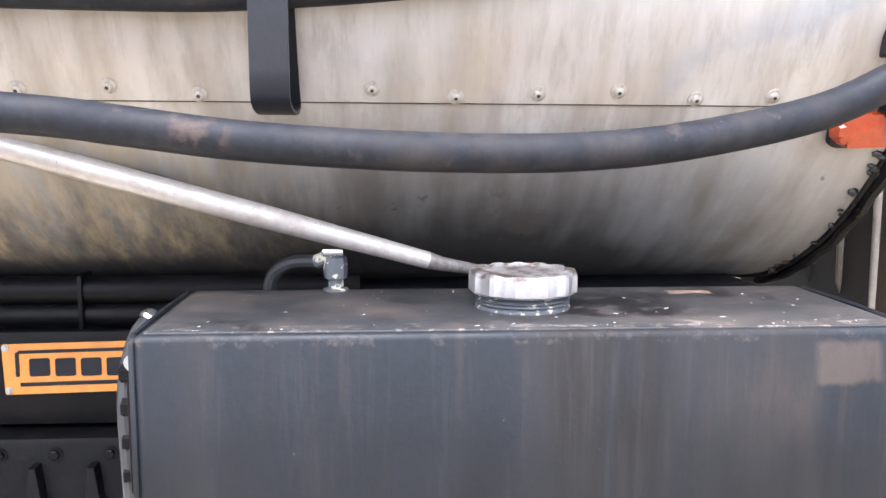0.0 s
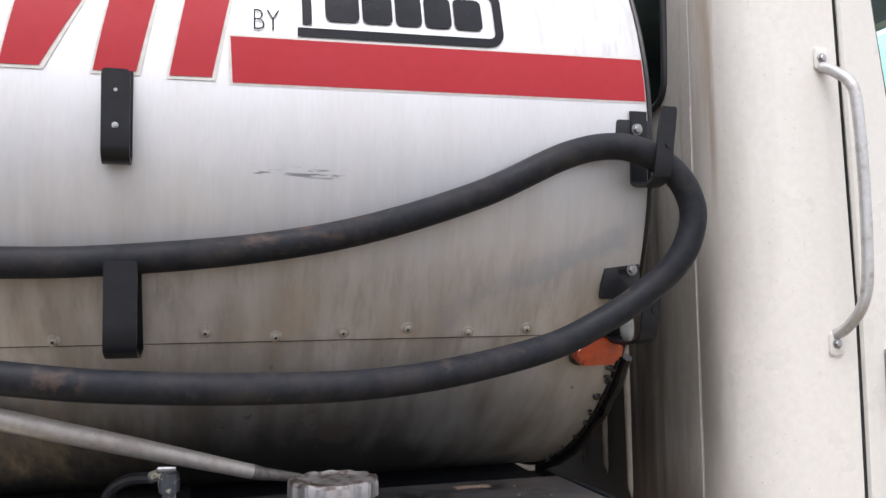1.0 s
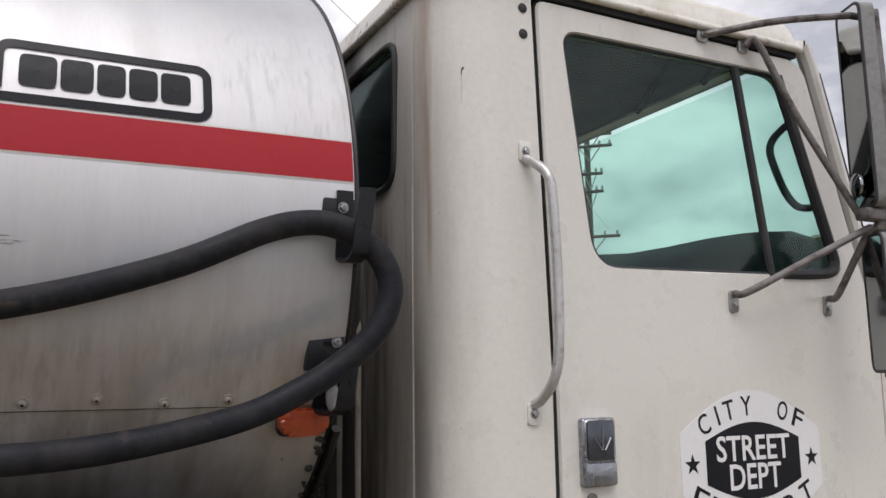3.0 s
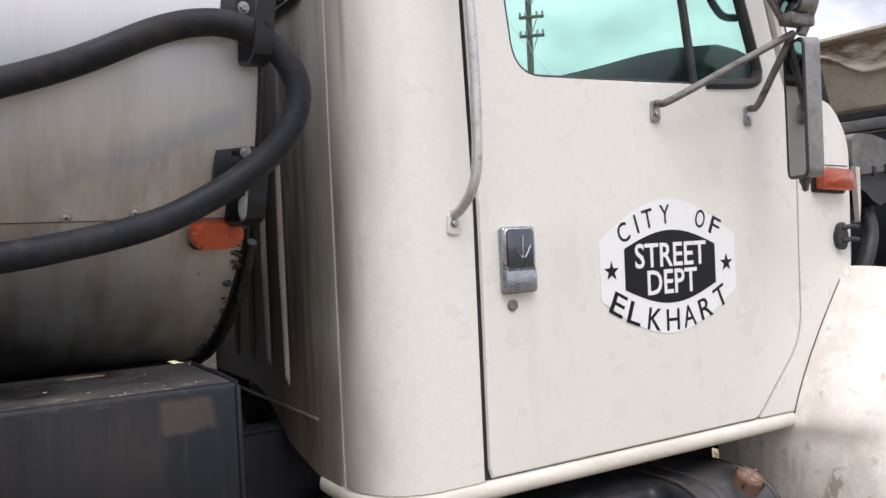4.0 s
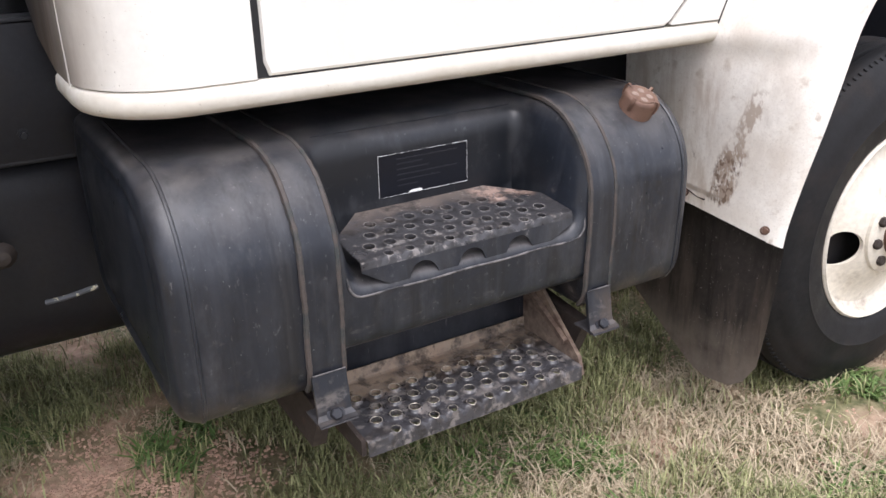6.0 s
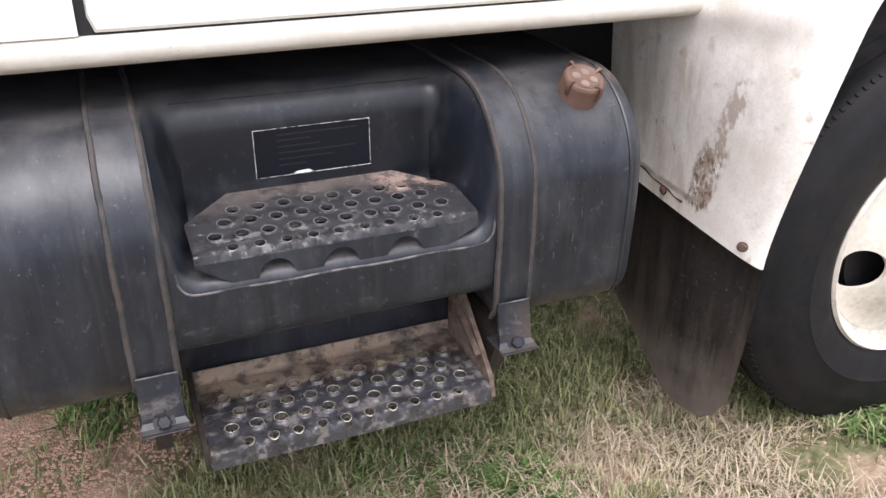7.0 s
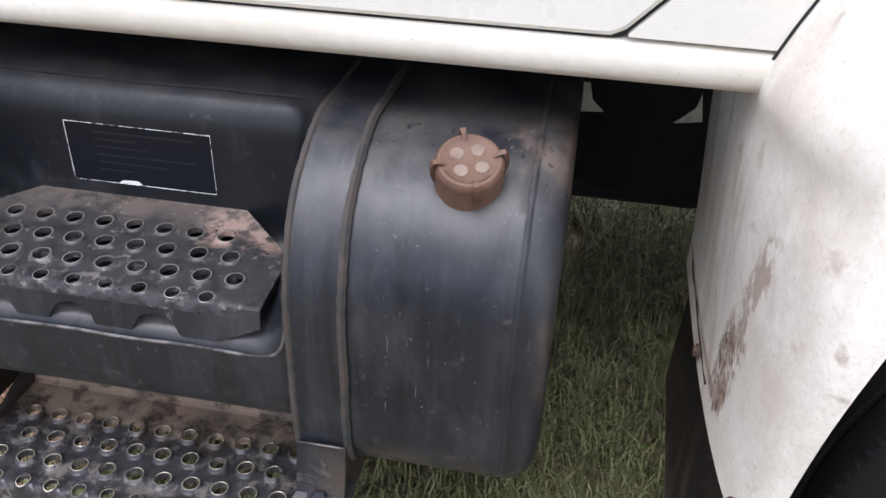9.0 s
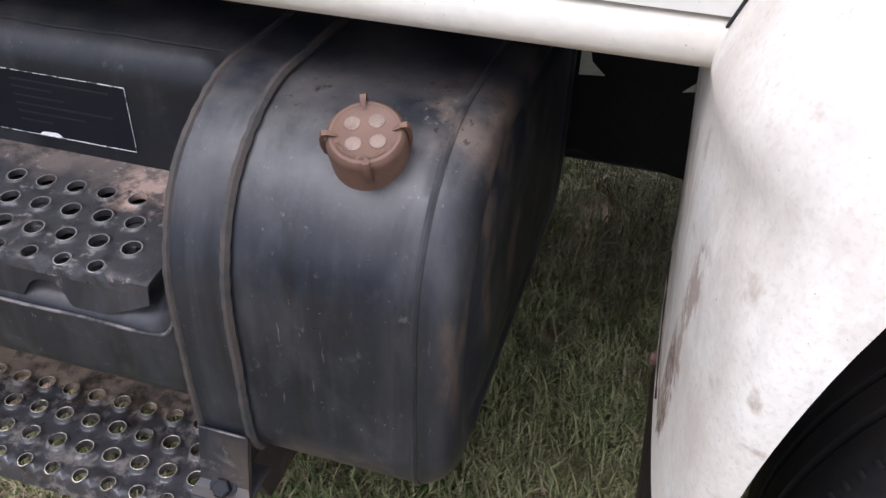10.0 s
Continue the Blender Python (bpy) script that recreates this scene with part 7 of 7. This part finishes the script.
def evenly(pts, n):
    """n + 1 points along a polyline at even steps."""
    p = [Vector(q) for q in pts]
    cum = [0.0]
    for a, b_ in zip(p, p[1:]):
        cum.append(cum[-1] + (b_ - a).length)
    out, j = [], 0
    for k in range(n + 1):
        s = cum[-1] * k / n
        while j < len(p) - 2 and cum[j + 1] < s:
            j += 1
        f = (s - cum[j]) / max(1e-9, cum[j + 1] - cum[j])
        out.append(p[j].lerp(p[j + 1], f))
    return out


def arc(c, r, a0, a1, n=10):
    return [(c[0] + r * math.cos(radians(a0 + (a1 - a0) * k / n)), c[1] + r * math.sin(radians(a0 + (a1 - a0) * k / n))) for k in range(n + 1)]


LIPZ, FBACK = 0.760, 0.63
BACK_TOP = [(0.54, FZ1 - 0.003)] + arc((FBACK - 0.08, FZ1 - 0.083), 0.08, 90, 0, 6)
LOWER = evenly(arc((FBACK - 0.08, FZ0 + 0.08), 0.08, 0, -90, 6) + [(FY + 0.10, FZ0)] + arc((FY + 0.075, FZ0 + 0.07), 0.07, -90, -180) + [(FY, LIPZ)], 44)
SHOULDER = [(FY + 0.19 - 0.19 * math.cos(math.pi / 2 * k / 20), 0.842 + (FZ1 - 0.842) * math.sin(math.pi / 2 * k / 20)) for k in range(21)]
FULL = evenly([(FY, LIPZ), (FY - 0.001, 0.80)] + SHOULDER + BACK_TOP, 84)
SCOOP = evenly([(FY, LIPZ), (FY + 0.004, LIPZ + 0.014), (FY + 0.018, LIPZ + 0.024), (0.02, 0.792), (0.046, 0.802), (0.056, 0.83), (0.056, 0.962)] + arc((0.121, FZ1 - 0.066), 0.065, 180, 92, 10) + [(0.135, FZ1)] + BACK_TOP, 84)


def fuel_section(x, x_at=None, k=None):
    s = ease((x - 0.052) / 0.066) * ease((0.646 - x) / 0.066)
    pts = LOWER[:-1] + [a.lerp(b_, s) for a, b_ in zip(FULL, SCOOP)]
    raised = ease((x - 0.03) / 0.02) * ease((0.665 - x) / 0.02)
    pts = [Vector((p.x, p.y if p.y > 0.71 else p.y + (0.71 - p.y) * 0.50 * raised)) for p in pts]
    e = min(x - FX0, FX1 - x)
    if k is None:
        k = 1.0 if e > 0.045 else 0.90 + 0.10 * math.sqrt(max(0.0, 1 - (1 - e / 0.045) ** 2))
    c = Vector((0.24, 0.806))
    return [(x if x_at is None else x_at, *(c + (p - c) * k)) for p in pts]


def pressed_end(x, sign):
    """Rings of the pressed end: a rounded rim, a shallow groove and a raised middle."""
    return [fuel_section(x, x + sign * d, k) for d, k in ((0.003, 0.87), (0.002, 0.83), (-0.003, 0.80), (-0.003, 0.74), (0.002, 0.71), (0.004, 0.60), (0.005, 0.30), (0.005, 0.02))]


ends = (0, 0.001, 0.003, 0.007, 0.013, 0.021, 0.032, 0.045)
fxs = sorted({FX0 + d for d in ends} | {FX1 - d for d in ends} | {FX0 + 0.045 + (FX1 - FX0 - 0.09) * i / 96 for i in range(97)})
shell = part("tank_shell", grid(pressed_end(FX0, -1)[::-1] + [fuel_section(x) for x in fxs] + pressed_end(FX1, 1), close_u=True, caps=True), "fuel_black", fuel, "faded black steel tank with recessed step bay darkened for shade", 40)
for x in (FX0 + 0.040, FX1 - 0.040):
    line = [Vector((x, p.x, p.y)) for p in LOWER[8:] + FULL[1:] if p.x < 0.52]
    part("end_bead", tube([p + (Vector((0, 0.24, 0.806)) - Vector((0, p.y, p.z))) * 0.002 for p in line], 0.0042, 6), "fuel_black", fuel)

lipline = [(0.066, FY + 0.004, LIPZ + 0.045), (0.070, FY - 0.0005, LIPZ + 0.022), (0.084, FY - 0.001, LIPZ + 0.006)] + [(0.11 + 0.048 * i, FY - 0.0012, LIPZ + 0.002 + 0.0012 * math.sin(i * 1.7)) for i in range(11)] + [(0.618, FY - 0.001, LIPZ + 0.006), (0.632, FY - 0.0005, LIPZ + 0.022), (0.636, FY + 0.004, LIPZ + 0.045)]
part("bay_crest", tube([(0.11 + 0.05 * i, 0.082 + 0.0015 * math.sin(i * 2.1), FZ1 - 0.0135 + 0.001 * math.sin(i)) for i in range(11)], 0.0022, 6), "fuel_black", fuel)
part("bay_lip", tube(smooth_line(lipline, 4), 0.0024, 6), "lip_worn", fuel, "worn light edge of the step bay")


def offset_line(pts, d):
    out = []
    for i, p in enumerate(pts):
        t = (pts[min(i + 1, len(pts) - 1)] - pts[max(i - 1, 0)]).normalized()
        out.append(p + Vector((-t.y, t.x)) * d)
    return out


band = evenly([p for p in LOWER[:-1] if p.x < FY + 0.035] + [p for p in FULL if p.x < 0.46], 72)
for x0, x1 in ((-0.022, 0.046), (0.645, 0.711)):
    rows = []
    for a, b_ in zip(offset_line(band, 0.002), offset_line(band, 0.007)):
        rows.append([(x0, a.x, a.y), (x0, b_.x, b_.y), (x0 + 0.003, b_.x, b_.y), (x1 - 0.003, b_.x, b_.y), (x1, b_.x, b_.y), (x1, a.x, a.y)])
    strap = part("tank_strap", grid(rows, close_u=True, caps=True), "fuel_black", fuel, "wide black steel tank strap", 30)
    for x in (x0, x1):
        wob = [(x + (0.001 if x == x1 else -0.001) + 0.0006 * math.sin(i * 0.61 + x * 9), p.x, p.y) for i, p in enumerate(offset_line(band, 0.004))]
        part("strap_edge_rubber", tube(wob, 0.0062, 6, radii=[0.0050 + 0.0018 * abs(math.sin(i * 1.7 + x * 5)) for i in range(len(wob))]), "strap_rubber", strap, "cracked brown rubber strip under the strap")
    # foot of the strap: creased, leaning out, with a turned lip that takes the bolt
    prof = [(FY - 0.006, 0.628), (FY - 0.012, 0.600), (FY - 0.017, 0.570), (FY - 0.022, 0.548), (FY - 0.030, 0.540), (FY - 0.042, 0.538)]
    rows = []
    for i, (y, z) in enumerate(prof):
        g = 0.001 if i < 4 else 0.006
        rows.append([(x0 - g, y, z), (x1 + g, y, z), (x1 + g, y + 0.007, z - 0.006), (x0 - g, y + 0.007, z - 0.006)])
    tail = part("strap_tail", grid(rows, close_u=True, caps=True), "fuel_black", strap, "", 25)
    part("crease", tube([(x0, FY - 0.008, 0.629), (x1, FY - 0.008, 0.629)], 0.0016, 6), "lip_worn", strap)
    part("strap_lip", rbox((x0 - 0.006, FY - 0.044, 0.532), (x1 + 0.006, FY + 0.03, 0.5355), 0.002), "step_black", strap)
    place(BOLT_DARK, "bolt", axis(((x0 + x1) / 2, FY - 0.024, 0.544), (0, -0.8, 0.6)) @ Matrix.Scale(1.25, 4), strap)
    part("support_arm", slab([(-0.14, 0.53), (0.60, 0.60), (0.60, 0.50), (0.1, 0.42), (-0.09, 0.42)], facing((x0 + x1) / 2 - 0.02, 1), 0.03), "dark_rust", fuel, "rusty tank support arm")

# label plate frame in the bay
PX0, PX1, PZ0, PZ1 = 0.2455, 0.4655, 0.866, 0.958
lab = part("label_plate", slab([(PX0, PZ0), (PX1, PZ0 + 0.001), (PX1, PZ1), (PX0, PZ1)], outward(0.0562), 0.0012), "decal_black", fuel, "black data label with a chipped white border")
rnd = random.Random(31)
for a, b_ in (((PX0, PZ0), (PX1, PZ0)), ((PX1, PZ0), (PX1, PZ1)), ((PX1, PZ1), (PX0, PZ1)), ((PX0, PZ1), (PX0, PZ0))):
    a, b_ = Vector((a[0], 0.0548, a[1])), Vector((b_[0], 0.0548, b_[1]))
    f = 0.0
    while f < 0.97:
        g = min(1.0, f + rnd.uniform(0.10, 0.34))
        part("label_border", tube([a.lerp(b_, f), a.lerp(b_, g)], rnd.uniform(0.00045, 0.0008), 5), "decal_worn", lab)
        f = g + rnd.uniform(0.0, 0.02)
part("label_chip", slab(rounded([(0.315, 0.867), (0.352, 0.867), (0.345, 0.8725), (0.322, 0.8715)], 0.002), outward(0.0552), 0.0008), "decal_white", lab)
for z in (0.885, 0.897, 0.909, 0.921, 0.933, 0.944):
    part("label_line", rbox((0.29, 0.0544, z), (0.29 + 0.1 + 0.05 * math.sin(z * 900), 0.0552, z + 0.0025), 0.0), "frame_black", lab)

# filler cap
FC = axis((0.845, -0.066, 0.999), (0.05, -0.46, 0.88))
part("filler_neck", lathe([(0.041, -0.05), (0.041, -0.004), (0.040, 0.004), (0.0004, 0.004)], FC, 32), "cap_brown", fuel)
fcap = part("filler_cap", lathe([(0.0400, -0.024), (0.0428, -0.023), (0.0428, -0.010), (0.0408, -0.006), (0.0412, 0.030), (0.0395, 0.0365), (0.0365, 0.0392), (0.0335, 0.0395), (0.0315, 0.0383), (0.0004, 0.0388)], FC, 48), "cap_brown", fuel, "round brown metal filler cap with four ears")
for k in range(4):
    w = math.pi / 2 * k + 0.35
    spin = FC @ Matrix.Rotation(w, 4, "Z")
    # ears: folded tabs that rise from the skirt and hook over the top
    rows = []
    for r, h, wd in ((0.0405, 0.010, 0.0042), (0.0445, 0.016, 0.0040), (0.0462, 0.028, 0.0038), (0.0455, 0.0400, 0.0036), (0.0420, 0.0455, 0.0034), (0.0365, 0.0450, 0.0030), (0.0300, 0.0405, 0.0022)):
        rows.append([spin @ Vector((r, -wd, h)), spin @ Vector((r, wd, h)), spin @ Vector((r - 0.004, wd * 0.7, h - 0.0025)), spin @ Vector((r - 0.004, -wd * 0.7, h - 0.0025))])
    part("cap_ear", grid(rows, close_u=True, caps=True), "cap_brown", fcap, "", 50)
    part("cap_dimple", lathe([(0.0086, 0.0382), (0.0082, 0.0394), (0.0060, 0.0398), (0.0004, 0.0399)], FC @ Matrix.Rotation(w + 0.785, 4, "Z") @ Matrix.Translation((0.0172, 0, 0)), 18), "cap_dot", fcap)
rnd = random.Random(41)
for k in range(22):   # worn raised writing round the rim, too small to read
    w = -2.5 + 0.085 * k + (0.12 if k > 10 else 0.0)
    at = FC @ Matrix.Rotation(w, 4, "Z") @ Matrix.Translation((0.0290, 0, 0.0384))
    b = rbox((-0.0022, -0.0007, 0), (0.0022, 0.0007 + rnd.uniform(0, 0.0006), 0.0009), 0.0)
    b.transform(at)
    part("raised_mark", b, "cap_brown", fcap)


def tread(rows, outline, pitch, row_h, hole, top, bend, back, rise, seg=16, thick=0.003):
    """A pressed step plate whose rows of raised holes run on over the folded front edge.
    rows: y, first x and count; outline: the plate's two ends at a given depth; top: the height at a given depth."""
    bm, turn, fold = bmesh.new(), radians(84), 0.006

    def at(x, v, h):
        s = max(0.0, bend - v)
        a = min(s / fold, turn)
        rest = max(0.0, s - fold * turn)
        y = max(v, bend) - fold * math.sin(a) - rest * math.cos(a) - h * math.sin(a)
        z = top(max(v, bend)) - fold * (1 - math.cos(a)) - rest * math.sin(a) + h * math.cos(a)
        return Vector((x, y, z))

    def sheet(xs, va, vb, n=3):
        """Plain metal between two depths; xs gives the two ends at a depth."""
        vs = [va + (vb - va) * i / n for i in range(n + 1)]
        for h in (0.0, -thick):
            grid([[at(xs(v)[0], v, h), at((xs(v)[0] + xs(v)[1]) / 2, v, h), at(xs(v)[1], v, h)] for v in vs], bm)

    for v, first, count in rows:
        rim = v <= bend + 0.01
        r, high = (hole * 0.80, rise * 0.45) if rim else (hole, rise)
        hv = v + 0.0045 if rim else v
        a, b_ = v - row_h / 2, v + row_h / 2
        left, right = first - pitch / 2, first + pitch * (count - 0.5)
        sheet(lambda q: (outline(q)[0], left), a, b_, 6)
        sheet(lambda q: (right, outline(q)[1]), a, b_, 6)
        for i in range(count):
            cx = first + pitch * i
            ang = [2 * math.pi * k / seg for k in range(seg)]
            ci = [(math.cos(w), math.sin(w)) for w in ang]
            sq = [(cx + c[0] / max(abs(c[0]), abs(c[1])) * pitch / 2, v + c[1] / max(abs(c[0]), abs(c[1])) * row_h / 2) for c in ci]
            rings = [[(*p, 0.0) for p in sq]]
            for k, h in ((1.55, 0.0), (1.36, 0.25), (1.22, 0.70), (1.13, 0.95), (1.07, 1.0), (1.0, 0.90)):
                rings.append([(cx + c[0] * r * k, hv + c[1] * r * k, h * high) for c in ci])
            rings.append([(cx + c[0] * r * 0.97, hv + c[1] * r * 0.97, -thick - 0.003) for c in ci])
            rings.append([(*p, -thick) for p in sq])
            n0 = len(bm.faces)
            grid([[at(*p) for p in ring_] for ring_ in rings], bm, close_u=True)
            bm.faces.ensure_lookup_table()
            for f in bm.faces[n0 + 4 * seg:n0 + 6 * seg]:
                f.material_index = 1
    sheet(outline, rows[0][0] + row_h / 2, back, 4)
    bmesh.ops.remove_doubles(bm, verts=bm.verts[:], dist=0.0003)
    return bm, at


# upper tread, tipping slightly forward
def utop(y):
    return 0.8405 + 0.09 * y


def uends(y):
    f = max(0.0, min(1.0, (y + 0.037) / 0.095))
    return 0.099 + 0.090 * f, 0.603 - 0.096 * f


UB = -0.143
bm, at = tread([(-0.012, 0.187, 8), (-0.055, 0.1645, 9), (-0.098, 0.142, 10), (-0.141, 0.1645, 9)], uends, 0.0455, 0.043, 0.0118, utop, UB, 0.056, 0.0026)
cols, fl = 100, []
for i in range(cols + 1):
    x = 0.099 + 0.504 * i / cols
    deep = 0.058
    for c in (0.2315, 0.3445, 0.4615):
        d = abs(x - c) / 0.031
        if d < 1:
            deep = min(deep, 0.058 - 0.029 * math.sqrt(1 - d * d))
    if x < 0.155:
        deep = min(deep, 0.024 + (x - 0.099) / 0.056 * 0.034)
    if x > 0.544:
        deep = min(deep, 0.058 - (x - 0.544) / 0.059 * 0.027)
    deep = max(deep, 0.0215)
    fl.append([at(x, -0.1625, 0.0), at(x, UB - deep, 0.0), at(x, UB - deep, -0.003), at(x, -0.1625, -0.003)])
n0 = len(bm.faces)
grid(fl, bm)
bm.faces.ensure_lookup_table()
for f in bm.faces[n0:]:
    f.material_index = 2
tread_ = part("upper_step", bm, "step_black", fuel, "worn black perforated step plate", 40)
tread_.data.materials.append(M["collar"])
tread_.data.materials.append(M["fuel_black"])
for x in (0.175, 0.29, 0.40, 0.53):
    part("step_post", rbox((x - 0.02, -0.09, 0.775), (x + 0.02, 0.03, utop(-0.09) - 0.004), 0.002), "step_black", tread_)

# lower tread
LZ0 = 0.446
bm, at = tread([(-0.022, 0.126, 11), (-0.0695, 0.149, 10), (-0.117, 0.126, 11), (-0.1645, 0.149, 10)], lambda y: (0.080, 0.632), 0.0461, 0.0475, 0.0122, lambda y: LZ0, -0.1655, 0.048, 0.0068)
grid([[(x, 0.048, LZ0), (x, 0.053, LZ0 + 0.003), (x, 0.055, LZ0 + 0.03), (x, 0.058, LZ0 + 0.03), (x, 0.056, LZ0 - 0.003)] for x in (0.080, 0.356, 0.632)], bm)
grid([[at(x, -0.18825, 0.0), at(x, -0.204, 0.0), at(x, -0.204, -0.003), at(x, -0.18825, -0.003)] for x in (0.080, 0.356, 0.632)], bm)
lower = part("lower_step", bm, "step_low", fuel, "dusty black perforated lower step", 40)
lower.data.materials.append(M["mud_collar"])
part("step_beam", rbox((0.06, 0.062, 0.455), (0.66, 0.085, 0.590), 0.003), "fuel_black", fuel, "black beam behind the lower step")
part("step_bracket", slab([(-0.165, LZ0 - 0.034), (0.09, LZ0 - 0.044), (0.09, LZ0 + 0.05), (-0.02, LZ0 + 0.012), (-0.165, LZ0 + 0.002)], facing(0.068, 1), 0.010), "dark_rust", fuel, "rusty step bracket")
part("step_bracket", slab([(-0.168, LZ0 - 0.03), (0.09, LZ0 - 0.04), (0.09, 0.585), (0.0, 0.585), (-0.155, LZ0 + 0.012)], facing(0.634, 1), 0.010), "mud_rust", fuel, "mud-caked rusty step bracket")
part("bracket_rib", slab([(-0.11, LZ0 + 0.03), (0.06, LZ0 + 0.12), (0.06, LZ0 + 0.135), (-0.115, LZ0 + 0.042)], facing(0.622, 1), 0.024), "mud_rust", fuel)

# ---- beyond the truck: poles and lines ----
def utility_pole(x, y, top, arms, label):
    p = thing("utility_pole", label, "utility pole", (x, y, 0), group="utility poles")
    part("pole_shaft", tube([(x, y, -0.2), (x, y, top)], 0.16, 12, radii=[0.20, 0.14]), "wood_pole", p)
    for z, w in arms:
        d = Vector((0.75, -0.66, 0)) * w
        at = Vector((x, y - 0.2, z))
        arm = part("crossarm", tube([at - d, at + d], 0.08, 6), "wood_pole", p)
        for f in (-0.9, -0.45, 0.45, 0.9):
            part("insulator", lathe([(0.05, 0), (0.07, 0.12), (0.04, 0.2), (0.0004, 0.22)], Matrix.Translation(at + d * f + Vector((0, 0, 0.07))), 8), "steel_grey", arm)
        part("brace", tube([at + d * 0.5, at - Vector((0, 0, 0.8))], 0.03, 6), "steel_grey", arm)
        part("brace", tube([at - d * 0.5, at - Vector((0, 0, 0.8))], 0.03, 6), "steel_grey", arm)
    return p


utility_pole(24.0, 31.0, 14.7, ((14.1, 1.1), (13.5, 1.1), (12.1, 0.6), (11.2, 0.6), (8.95, 1.3)), "weathered wooden utility pole with several crossarms")
utility_pole(-17.5, -8.9, 9.4, ((8.95, 1.6),), "weathered wooden utility pole with one crossarm")
for a, b_ in (((-17.9, -8.7, 9.05), (23.4, 31.4, 9.05)), ((-16.6, -9.6, 9.05), (24.8, 30.3, 9.05))):
    a, b_ = Vector(a), Vector(b_)
    solo("power_line", tube([a.lerp(b_, k / 32) for k in range(33)], 0.007, 5), "steel_grey", "thin grey overhead power line", "power line", group="overhead power lines")
